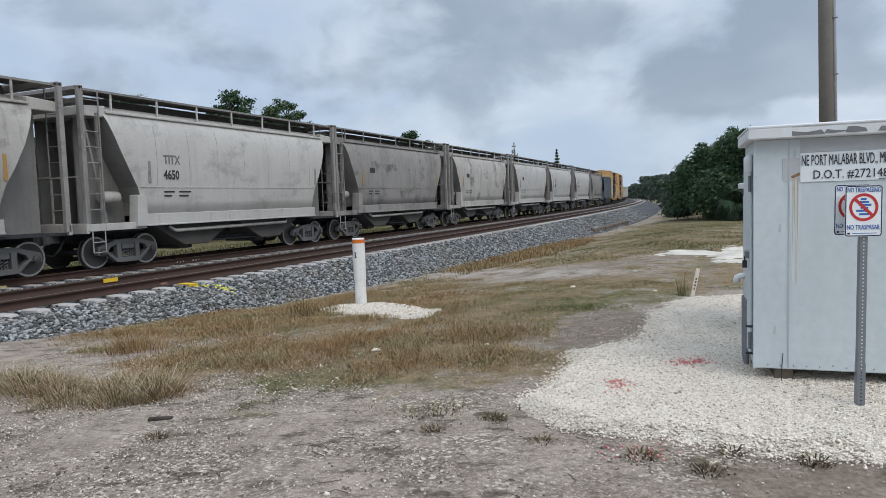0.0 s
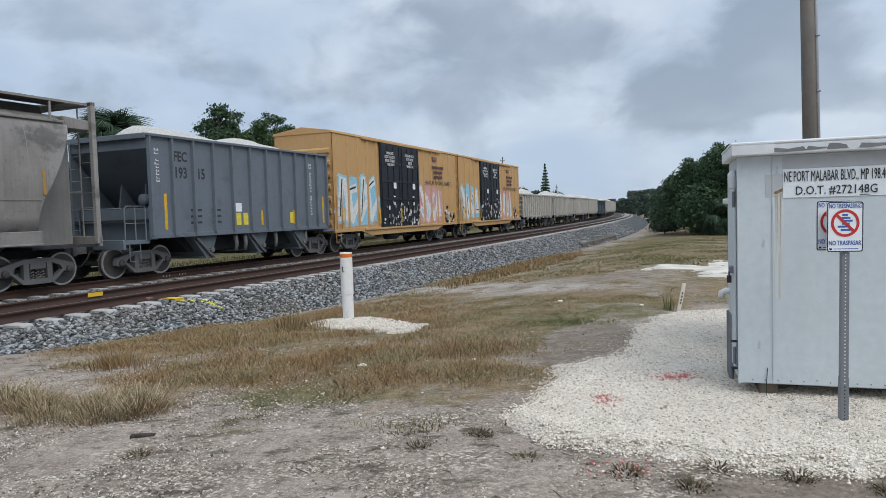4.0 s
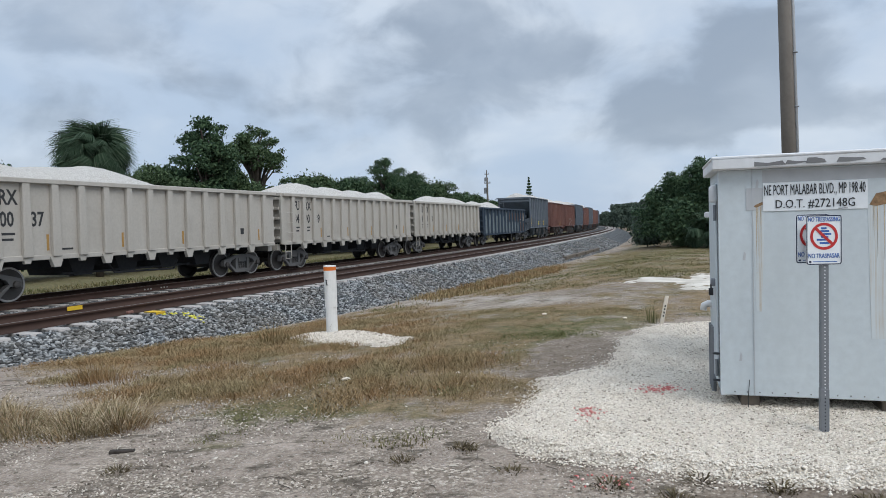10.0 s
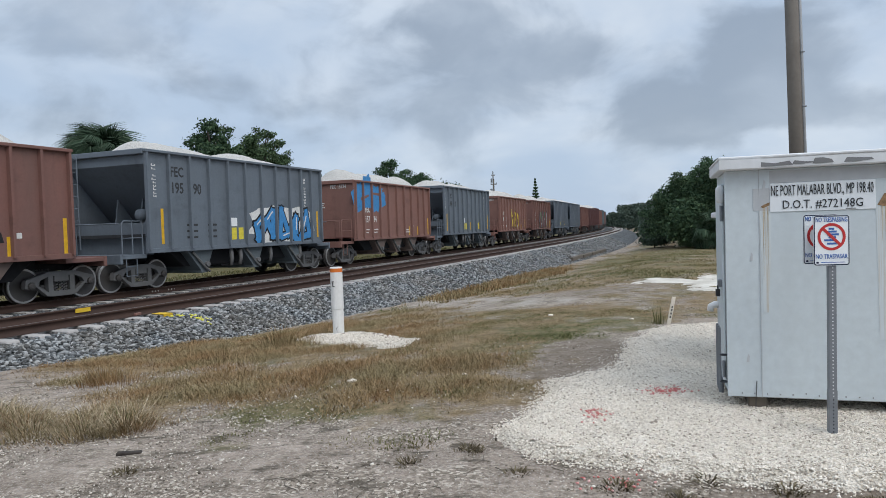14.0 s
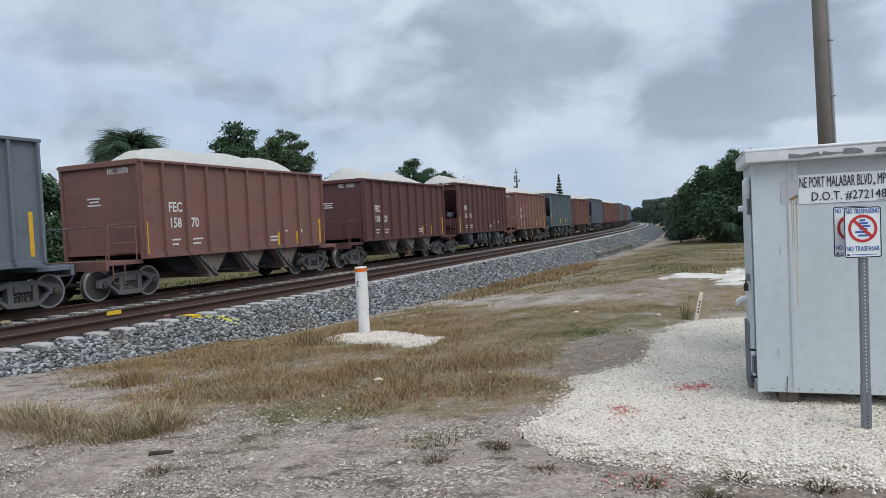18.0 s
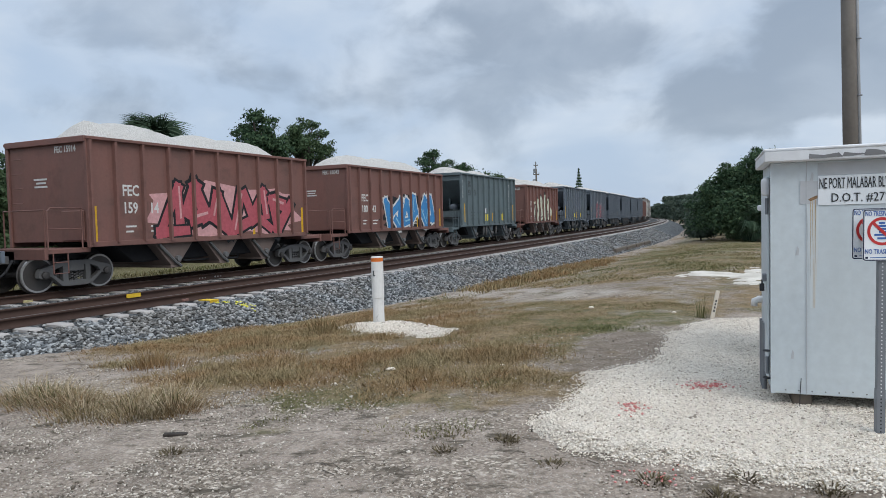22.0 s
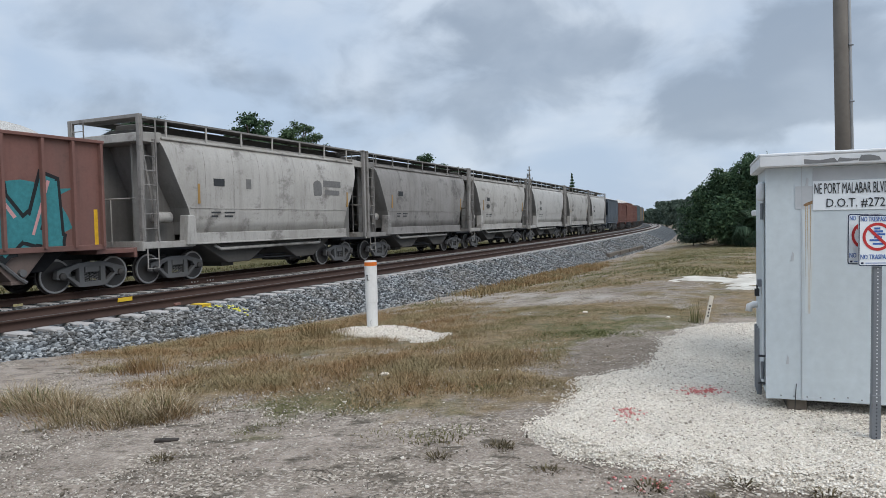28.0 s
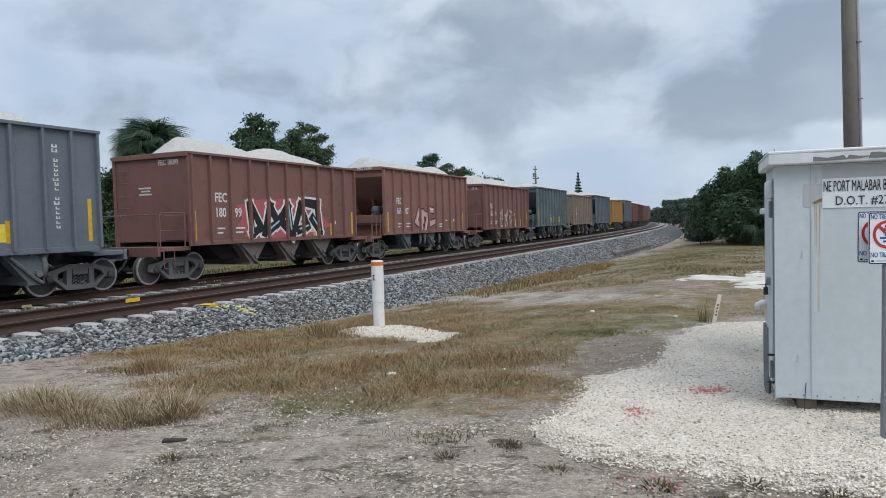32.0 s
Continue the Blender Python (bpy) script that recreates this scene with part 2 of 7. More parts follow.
M["hop_mid"] = weathered("stained_pale_paint", (0.46, 0.44, 0.41), (0.2, 0.182, 0.16), 0.65, amount=0.55, big=0.4, smear=0.7)
M["furx"] = weathered("off_white_paint", (0.46, 0.435, 0.395), (0.33, 0.30, 0.255), 0.6, amount=0.4, smear=0.12)
M["dark_gon"] = weathered("navy_black_paint", (0.033, 0.052, 0.078), (0.075, 0.09, 0.105), 0.7, amount=0.4, big=0.3, smear=0.3)
M["steel"] = weathered("truck_steel", (0.165, 0.165, 0.166), (0.09, 0.084, 0.078), 0.7, 0.2, amount=0.6, streak=False)
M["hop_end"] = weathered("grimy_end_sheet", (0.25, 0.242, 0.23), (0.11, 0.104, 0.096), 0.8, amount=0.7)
M["chute_dark"] = weathered("grimy_chute_steel", (0.125, 0.15, 0.165), (0.07, 0.075, 0.078), 0.8, amount=0.6)
M["chute_red"] = weathered("dusty_red_chute", (0.185, 0.14, 0.122), (0.09, 0.068, 0.06), 0.8, amount=0.6)
M["field_grass"] = islands("mixed_field_grass", (0.07, 0.08, 0.03), (0.135, 0.135, 0.056), (0.24, 0.21, 0.105), other=((0.12, 0.095, 0.045), (0.21, 0.165, 0.08), (0.34, 0.275, 0.155)), patch=0.25)
# caked chute steel; its dark tone also paints shade on roof walk and hatch
M["chute"] = weathered("caked_and_shaded_steel", (0.105, 0.098, 0.09), (0.055, 0.05, 0.046), 0.85, amount=0.6)
M["mark_grey"] = plain("faded_grey_lettering", (0.16, 0.155, 0.15), 0.6)
M["lath"] = weathered("pale_lath_wood", (0.62, 0.56, 0.48), (0.42, 0.37, 0.31), 0.9, big=6.0, amount=0.4)
M["weed"] = islands("withered_dark_weed", (0.06, 0.048, 0.028), (0.11, 0.085, 0.05), (0.17, 0.14, 0.08))
M["old_yellow"] = plain("worn_yellow_paint", (0.45, 0.38, 0.2), 0.8, vary=0.3, scale=20)
M["wood_dark"] = plain("dark_rotten_wood", (0.04, 0.033, 0.028), 0.95, vary=0.4, scale=30)
M["under"] = plain("underframe_black", (0.032, 0.033, 0.036), 0.8)
M["wheel"] = weathered("wheel_steel", (0.095, 0.088, 0.084), (0.05, 0.045, 0.042), 0.55, 0.4, amount=0.5, streak=False)
# near-black that paints the shade inside the hopper bottoms
M["hopper_shade"] = plain("hopper_shade_black", (0.014, 0.014, 0.016), 0.9)
M["rim"] = plain("worn_rim_steel", (0.36, 0.35, 0.34), 0.4, 0.6)
M["white_letter"] = plain("white_lettering", (0.58, 0.58, 0.56), 0.6)
M["black_letter"] = plain("black_lettering", (0.035, 0.037, 0.04), 0.6)
M["yellow_stripe"] = plain("yellow_reflector", (0.62, 0.36, 0.02), 0.5)
M["yellow_plate"] = plain("yellow_placard", (0.66, 0.55, 0.06), 0.5)
M["white_plate"] = plain("white_placard", (0.75, 0.76, 0.76), 0.5, vary=0.05)
M["rail"] = weathered("rusty_rail", (0.075, 0.045, 0.035), (0.045, 0.03, 0.026), 0.75, 0.3, amount=0.5, streak=False)
M["rail_top"] = plain("worn_rail_head", (0.17, 0.145, 0.13), 0.45, 0.6)
M["concrete"] = weathered("concrete_tie", (0.42, 0.395, 0.375), (0.30, 0.27, 0.25), 0.9, amount=0.5, streak=False, vary=0.06)
M["ballast"] = islands("granite_ballast", (0.036, 0.039, 0.042), (0.155, 0.167, 0.174), (0.42, 0.43, 0.43), other=((0.045, 0.042, 0.038), (0.16, 0.155, 0.145), (0.36, 0.35, 0.335)), patch=0.8)
M["limerock"] = islands("white_crushed_limerock", (0.60, 0.525, 0.435), (0.79, 0.715, 0.615), (0.86, 0.80, 0.71), first=(0.30, 0.255, 0.205))
M["pebbles"] = islands("grey_and_white_pebbles", (0.095, 0.078, 0.06), (0.37, 0.32, 0.265), (0.74, 0.68, 0.60))
M["straw"] = islands("dry_straw_grass", (0.155, 0.104, 0.052), (0.275, 0.192, 0.10), (0.44, 0.335, 0.205), other=((0.085, 0.085, 0.034), (0.175, 0.155, 0.07), (0.30, 0.25, 0.135)), patch=0.7)
M["rust_grass"] = islands("rusty_dry_grass", (0.135, 0.078, 0.036), (0.25, 0.15, 0.07), (0.39, 0.26, 0.138), other=((0.13, 0.105, 0.05), (0.235, 0.185, 0.095), (0.40, 0.32, 0.19)), patch=0.9)
M["tuft"] = islands("pale_tan_tuft_grass", (0.20, 0.145, 0.085), (0.345, 0.27, 0.17), (0.52, 0.435, 0.305))
M["green_grass"] = islands("olive_green_grass", (0.062, 0.076, 0.026), (0.115, 0.125, 0.045), (0.20, 0.185, 0.085), other=((0.10, 0.088, 0.038), (0.2, 0.16, 0.08), (0.33, 0.265, 0.15)), patch=0.8)
M["leaf"] = islands("dark_green_leaves", (0.02, 0.042, 0.022), (0.042, 0.078, 0.040), (0.085, 0.13, 0.066))
M["leaf_b"] = islands("olive_green_leaves", (0.027, 0.048, 0.023), (0.054, 0.09, 0.042), (0.10, 0.14, 0.07))
# aerial haze is put into this leaf colour: paler and bluer
M["leaf_far"] = islands("haze_tinted_leaves", (0.045, 0.066, 0.05), (0.068, 0.095, 0.072), (0.10, 0.13, 0.10))
M["panel_grey"] = weathered("faded_grey_blue_panel", (0.165, 0.205, 0.226), (0.09, 0.106, 0.118), 0.75, amount=0.7, big=0.8, smear=0.5)
M["panel_brown"] = weathered("faded_brown_panel", (0.095, 0.068, 0.066), (0.07, 0.06, 0.06), 0.75, amount=0.6, big=0.8, smear=0.4)
M["panel_tan"] = weathered("faded_tan_panel", (0.36, 0.32, 0.28), (0.18, 0.155, 0.135), 0.75, amount=0.6, big=0.8, smear=0.6)
M["palm"] = islands("palm_frond_green", (0.022, 0.042, 0.024), (0.042, 0.072, 0.042), (0.085, 0.12, 0.078))
M["palm_dead"] = islands("dead_palm_frond", (0.14, 0.115, 0.085), (0.21, 0.175, 0.135), (0.3, 0.26, 0.21))
M["bark"] = weathered("grey_brown_bark", (0.095, 0.08, 0.065), (0.05, 0.042, 0.036), 0.95, big=3.0, amount=0.6)
M["pole_wood"] = weathered("weathered_pole_wood", (0.19, 0.172, 0.152), (0.10, 0.09, 0.078), 0.9, big=1.2, amount=0.6)
M["galv"] = weathered("galvanised_steel", (0.225, 0.24, 0.26), (0.14, 0.15, 0.165), 0.5, 0.4, amount=0.5)
M["hut"] = weathered("pale_blue_white_paint", (0.555, 0.61, 0.635), (0.46, 0.50, 0.515), 0.5, amount=0.45, big=0.9)
M["conduit_grey"] = weathered("grey_plastic_conduit", (0.36, 0.375, 0.39), (0.26, 0.27, 0.28), 0.5, amount=0.4)
M["hut_trim"] = weathered("white_roof_paint", (0.70, 0.715, 0.73), (0.5, 0.5, 0.49), 0.55, amount=0.4, big=2.0)
M["hut_bare"] = weathered("bare_grey_metal_patch", (0.21, 0.215, 0.22), (0.13, 0.125, 0.12), 0.6, amount=0.6, big=5.0)
M["hut_faded"] = plain("faded_grey_paint_patch", (0.44, 0.455, 0.47), 0.6, vary=0.06)
M["hut_rust"] = plain("rust_stain", (0.25, 0.155, 0.085), 0.85, vary=0.4, scale=30)
M["rust_pale"] = plain("pale_rust_run", (0.48, 0.385, 0.25), 0.85, vary=0.2, scale=20)
M["rust_wash"] = rust_wash_material()
M["wood_block"] = weathered("old_timber", (0.15, 0.125, 0.1), (0.08, 0.07, 0.06), 0.9, big=4.0)
M["pvc"] = weathered("white_pvc", (0.76, 0.755, 0.74), (0.55, 0.52, 0.48), 0.45, amount=0.3)
M["orange"] = plain("orange_band", (0.66, 0.17, 0.03), 0.5)
M["sign_white"] = plain("sign_white", (0.72, 0.75, 0.77), 0.35, vary=0.03)
M["sign_blue"] = plain("sign_blue", (0.045, 0.12, 0.36), 0.4)
M["sign_red"] = plain("sign_red", (0.46, 0.035, 0.035), 0.4)
M["sign_navy"] = plain("sign_navy", (0.012, 0.02, 0.05), 0.4)
M["yellow_paint"] = plain("yellow_survey_paint", (0.62, 0.40, 0.03), 0.7)
M["lime_paint"] = islands("yellow_sprayed_stones", (0.45, 0.42, 0.03), (0.6, 0.56, 0.06), (0.7, 0.66, 0.2))
M["red_paint"] = islands("red_sprayed_stones", (0.55, 0.12, 0.11), (0.62, 0.26, 0.24), (0.7, 0.45, 0.42))
M["g_white"] = plain("graffiti_white", (0.62, 0.62, 0.60), 0.6)
M["g_blue"] = plain("graffiti_blue", (0.05, 0.22, 0.47), 0.6)
M["g_ltblue"] = plain("graffiti_light_blue", (0.25, 0.48, 0.6), 0.6)
M["g_black"] = plain("graffiti_black", (0.015, 0.016, 0.018), 0.6)
M["g_red"] = plain("graffiti_red", (0.40, 0.09, 0.11), 0.6)
M["g_pink"] = plain("graffiti_pink", (0.55, 0.3, 0.3), 0.6)
M["g_green"] = plain("graffiti_green", (0.05, 0.24, 0.15), 0.6)
M["g_teal"] = plain("graffiti_teal", (0.04, 0.2, 0.22), 0.6)
M["g_purple"] = plain("graffiti_purple", (0.085, 0.075, 0.10), 0.6)
M["g_cream"] = plain("graffiti_cream", (0.55, 0.56, 0.44), 0.6)
M["g_yellow"] = plain("graffiti_yellow", (0.6, 0.42, 0.06), 0.6)


def ground_material():
    """Grey sand and shell grit, with straw thatch, green turf and dark soil in patches."""
    m, n, l, b = mat("sandy_ground", 0.95, 0, 0.15)
    fine, raw = noise_fac(n, l, 26.0, 0.3, 0.72, 6)
    mid, _ = noise_fac(n, l, 2.2, 0.38, 0.64, 6)
    big, _ = noise_fac(n, l, 0.42, 0.42, 0.6, 6)
    grit, gr = noise_fac(n, l, 75.0, 0.55, 0.7, 3)
    col = mix_rgb(n, l, fine, (0.095, 0.074, 0.056, 1), (0.34, 0.275, 0.222, 1))
    col = mix_rgb(n, l, mid, col, mix_rgb(n, l, fine, (0.285, 0.232, 0.186, 1), (0.435, 0.36, 0.298, 1)))
    col = mix_rgb(n, l, grit, col, (0.50, 0.47, 0.43, 1))
    vor = n.new("ShaderNodeTexVoronoi")
    vor.inputs["Scale"].default_value = 48.0
    tc = n.new("ShaderNodeTexCoord")
    l.new(tc.outputs["Object"], vor.inputs["Vector"])
    vs = n.new("ShaderNodeSeparateColor")
    l.new(vor.outputs["Color"], vs.inputs[0])
    chips = n.new("ShaderNodeValToRGB")
    chips.color_ramp.elements[0].color, chips.color_ramp.elements[1].color = (0.07, 0.056, 0.043, 1), (0.74, 0.665, 0.565, 1)
    for at_, c_ in ((0.4, (0.205, 0.168, 0.13, 1)), (0.75, (0.37, 0.312, 0.252, 1))):
        chips.color_ramp.elements.new(at_).color = c_
    l.new(vs.outputs[0], chips.inputs[0])
    stony, _ = noise_fac(n, l, 0.9, 0.44, 0.58, 7)
    grade = n.new("ShaderNodeMath")
    grade.operation = "MULTIPLY"
    grade.inputs[1].default_value = 0.75
    l.new(stony, grade.inputs[0])
    col = mix_rgb(n, l, grade.outputs[0], col, chips.outputs[0])
    litter, _ = noise_fac(n, l, 2.6, 0.54, 0.64, 8, (1.0, 1.7, 1.0), "Object", 0.65)
    col = mix_rgb(n, l, litter, col, mix_rgb(n, l, fine, (0.06, 0.048, 0.036, 1), (0.16, 0.135, 0.105, 1)))
    at = n.new("ShaderNodeAttribute")
    at.attribute_name = "cover"
    sp = n.new("ShaderNodeSeparateColor")
    l.new(at.outputs["Color"], sp.inputs[0])

    def patchy(src, lo, hi):
        ad = n.new("ShaderNodeMath")
        ad.operation = "MULTIPLY_ADD"
        l.new(mid, ad.inputs[0])
        ad.inputs[1].default_value = 0.5
        l.new(src, ad.inputs[2])
        r = n.new("ShaderNodeMapRange")
        r.inputs["From Min"].default_value, r.inputs["From Max"].default_value = lo, hi
        l.new(ad.outputs[0], r.inputs["Value"])
        return r.outputs["Result"]

    blot, _ = noise_fac(n, l, 5.0, 0.35, 0.65, 8)
    thatch = mix_rgb(n, l, fine, mix_rgb(n, l, blot, (0.07, 0.052, 0.03, 1), (0.17, 0.115, 0.062, 1)), mix_rgb(n, l, blot, (0.22, 0.155, 0.085, 1), (0.38, 0.285, 0.175, 1)))
    turf = mix_rgb(n, l, fine, mix_rgb(n, l, blot, (0.05, 0.054, 0.022, 1), (0.11, 0.095, 0.046, 1)), mix_rgb(n, l, blot, (0.125, 0.125, 0.056, 1), (0.27, 0.225, 0.13, 1)))
    soil = mix_rgb(n, l, fine, mix_rgb(n, l, blot, (0.105, 0.08, 0.06, 1), (0.17, 0.136, 0.105, 1)), mix_rgb(n, l, blot, (0.225, 0.182, 0.142, 1), (0.34, 0.282, 0.228, 1)))
    col = mix_rgb(n, l, patchy(sp.outputs[2], 0.55, 1.0), col, soil)
    col = mix_rgb(n, l, patchy(sp.outputs[1], 0.5, 0.95), col, turf)
    col = mix_rgb(n, l, patchy(sp.outputs[0], 0.5, 0.95), col, thatch)
    col = mix_rgb(n, l, patchy(at.outputs["Alpha"], 0.6, 1.0), col, mix_rgb(n, l, fine, (0.22, 0.188, 0.155, 1), (0.50, 0.45, 0.39, 1)))
    l.new(col, b.inputs["Base Color"])
    bump(n, l, b, raw, 0.9, 0.03)
    return m


def bed_material(name, a, c, scale=22.0):
    m, n, l, b = mat(name, 0.95, 0, 0.15)
    v = n.new("ShaderNodeTexVoronoi")
    v.inputs["Scale"].default_value = scale
    co = n.new("ShaderNodeTexCoord")
    l.new(co.outputs["Object"], v.inputs["Vector"])
    sp = n.new("ShaderNodeSeparateColor")
    l.new(v.outputs["Color"], sp.inputs[0])
    l.new(mix_rgb(n, l, sp.outputs[0], rgba(a), rgba(c)), b.inputs["Base Color"])
    bump(n, l, b, v.outputs["Distance"], 0.9, 0.03)
    return m


M["ground"] = ground_material()
# bed darker than its stones: shade in the gaps is put into its colour
M["bed"] = bed_material("ballast_bed", (0.022, 0.024, 0.026), (0.16, 0.168, 0.172), 18.0)
M["lime_bed"] = bed_material("limerock_bed", (0.52, 0.455, 0.375), (0.82, 0.75, 0.65), 60.0)
M["lime_sand"] = weathered("pale_lime_sand", (0.66, 0.615, 0.54), (0.30, 0.26, 0.21), 0.95, amount=0.9, big=1.3, streak=False, grain=20.0)


# ---- mesh helpers ----
class Geo:
    """Collects simple solids into one mesh."""

    def __init__(self):
        self.v, self.f = [], []

    def add(self, verts, faces):
        k = len(self.v)
        self.v += [tuple(p) for p in verts]
        self.f += [tuple(i + k for i in face) for face in faces]
        return self

    def box(self, x0, x1, y0, y1, z0, z1):
        v = [(x, y, z) for z in (z0, z1) for y in (y0, y1) for x in (x0, x1)]
        return self.add(v, [(0, 2, 3, 1), (4, 5, 7, 6), (0, 1, 5, 4), (2, 6, 7, 3), (0, 4, 6, 2), (1, 3, 7, 5)])

    def prism(self, pts, a0, a1, axis="y"):
        """A polygon extruded along an axis; pts are in the two other axes, in xyz order."""
        def at(p, a):
            return {"x": (a, p[0], p[1]), "y": (p[0], a, p[1]), "z": (p[0], p[1], a)}[axis]
        n = len(pts)
        v = [at(p, a0) for p in pts] + [at(p, a1) for p in pts]
        f = [tuple(range(n)), tuple(range(2 * n - 1, n - 1, -1))]
        f += [(i, i + n, (i + 1) % n + n, (i + 1) % n) for i in range(n)]
        return self.add(v, f)

    def tube(self, pts, r, n=6, r1=None):
        pts = [Vector(p) for p in pts]
        rows = []
        for i, p in enumerate(pts):
            d = (pts[min(i + 1, len(pts) - 1)] - pts[max(i - 1, 0)]).normalized()
            u = d.orthogonal().normalized() if i == 0 else (u - d * u.dot(d)).normalized()
            w = d.cross(u)
            q = r if r1 is None else r + (r1 - r) * i / (len(pts) - 1)
            rows.append([p + (u * math.cos(2 * math.pi * k / n) + w * math.sin(2 * math.pi * k / n)) * q for k in range(n)])
        v = [p for row in rows for p in row]
        f = [(i * n + k, i * n + (k + 1) % n, (i + 1) * n + (k + 1) % n, (i + 1) * n + k) for i in range(len(rows) - 1) for k in range(n)]
        f += [tuple(range(n - 1, -1, -1)), tuple(range((len(rows) - 1) * n, len(rows) * n))]
        return self.add(v, f)

    def lathe(self, prof, centre, axis="y", n=24):
        """prof: rows of (along, radius)."""
        v, f = [], []
        for a, r in prof:
            for k in range(n):
                c, s = r * math.cos(2 * math.pi * k / n), r * math.sin(2 * math.pi * k / n)
                q = {"x": (a, c, s), "y": (c, a, s), "z": (c, s, a)}[axis]
                v.append((centre[0] + q[0], centre[1] + q[1], centre[2] + q[2]))
        for i in range(len(prof) - 1):
            f += [(i * n + k, i * n + (k + 1) % n, (i + 1) * n + (k + 1) % n, (i + 1) * n + k) for k in range(n)]
        f += [tuple(range(n)), tuple(range((len(prof) - 1) * n, len(prof) * n))]
        return self.add(v, f)

    def quad(self, a, b, c, d):
        return self.add([a, b, c, d], [(0, 1, 2, 3)])

    def mesh(self, name, material=None, bevel=0.0, smooth=False):
        me = bpy.data.meshes.new(name)
        me.from_pydata(self.v, [], self.f)
        bm = bmesh.new()
        bm.from_mesh(me)
        bmesh.ops.recalc_face_normals(bm, faces=bm.faces)
        if bevel:
            sharp = [e for e in bm.edges if len(e.link_faces) == 2 and e.calc_face_angle(0) > 0.6]
            bmesh.ops.bevel(bm, geom=sharp, offset=bevel, segments=1, affect="EDGES", clamp_overlap=True)
        bm.to_mesh(me)
        bm.free()
        if smooth:
            me.polygons.foreach_set("use_smooth", [True] * len(me.polygons))
        if material:
            me.materials.append(material)
        return me


def part(name, geo, material, parent, label="", bevel=0.0, smooth=False):
    me = geo if isinstance(geo, bpy.types.Mesh) else geo.mesh(name, material, bevel, smooth)
    if isinstance(geo, bpy.types.Mesh) and material and not me.materials:
        me.materials.append(material)
    ob = new(name, me)
    ob.parent = parent
    if label:
        ob["label"] = label
    return ob


def thing(name, label, category, group="", m=None):
    ob = new(name)
    tagged(ob, label, category, group)
    if m is not None:
        ob.matrix_basis = m
    return ob


def raw_mesh(name, verts, faces, material, smooth=False):
    """A mesh from numpy rows of equal-sized faces."""
    verts, faces = np.asarray(verts, np.float32), np.asarray(faces, np.int32)
    me = bpy.data.meshes.new(name)
    k = faces.shape[1]
    me.vertices.add(len(verts))
    me.vertices.foreach_set("co", verts.ravel())
    me.loops.add(faces.size)
    me.loops.foreach_set("vertex_index", faces.ravel())
    me.polygons.add(len(faces))
    me.polygons.foreach_set("loop_start", np.arange(0, faces.size, k, dtype=np.int32))
    if smooth:
        me.polygons.foreach_set("use_smooth", np.ones(len(faces), bool))
    me.update(calc_edges=True)
    me.validate()
    me.materials.append(material)
    return me


TEXTS = {}


def text_mesh(words, size, material, squeeze=1.0, fit=None):
    """Lettering as a thin mesh, its lower left corner at the origin, reading along +x and standing along +z, seen from -y."""
    key = (words, size, material.name, squeeze, fit)
    if key not in TEXTS:
        cu = bpy.data.curves.new("lettering", "FONT")
        cu.body, cu.size, cu.extrude, cu.resolution_u, cu.offset = words, size, 0.002, 2, 0.0 if fit else size * 0.022
        ob = bpy.data.objects.new("lettering", cu)
        scene.collection.objects.link(ob)
        me = bpy.data.meshes.new_from_object(ob)
        bpy.data.objects.remove(ob)
        me.transform(Matrix(((squeeze, 0, 0, 0), (0, 0, -1, 0), (0, 1, 0, 0), (0, 0, 0, 1))))
        if fit:
            xs, zs = [v.co.x for v in me.vertices], [v.co.z for v in me.vertices]
            sx, sz = fit[0] / (max(xs) - min(xs)), fit[1] / (max(zs) - min(zs))
            me.transform(Matrix.Diagonal((sx, 1, sz, 1)) @ Matrix.Translation((-min(xs), 0, -min(zs))))
        me.materials.clear()
        me.materials.append(material)
        TEXTS[key] = me
    return TEXTS[key]


# ---- the line of the tracks ----
TH, D1, KAP, S0 = 0.40881, 12.37, 0.000855, 4.5
SN, CS = math.sin(TH), math.cos(TH)
NEAR_TOP, FAR_TOP = -0.02, -0.076      # rail tops
R3_OFF = 4.60                          # near rail of the far track, from the near rail of the near track
FAR_C, NEAR_C = R3_OFF + 0.755, 0.755


def track(a, off=0.0, z=0.0):
    """The place at a metres along the nearest rail, off metres to its far side; the line bends away past S0."""
    phi = KAP * max(a - S0, 0.0)
    s = S0 + math.sin(phi) / KAP if a > S0 else a
    d = D1 + ((1 - math.cos(phi)) / KAP if a > S0 else 0.0)
    s, d = s - off * math.sin(phi), d + off * math.cos(phi)
    return Vector((s * SN - d * CS, s * CS + d * SN, z))


def along_track(x, y):
    """How far along, and how far this side of the nearest rail, a place lies."""
    s, d = x * SN + y * CS, -x * CS + y * SN
    if s <= S0:
        return s, D1 - d
    r = 1 / KAP
    q = math.hypot(s - S0, r + D1 - d)
    phi = math.atan2(s - S0, r + D1 - d)
    return S0 + r * phi, q - r


def ramp(x, pts):
    if x <= pts[0][0]:
        return pts[0][1]
    for (x0, y0), (x1, y1) in zip(pts, pts[1:]):
        if x <= x1:
            u = (x - x0) / (x1 - x0)
            return y0 + (y1 - y0) * u
    return pts[-1][1]


def toe(a):
    """Height and distance of the ballast's foot."""
    z = ramp(a, ((-10, -0.3), (6, -0.42), (13, -0.78), (25, -1.0), (50, -1.22), (80, -1.42), (200, -1.5)))
    return z, 0.95 + (-z - 0.22) * 2.15


def soft_step(x):
    x = min(max(x, 0.0), 1.0)
    return x * x * (3 - 2 * x)


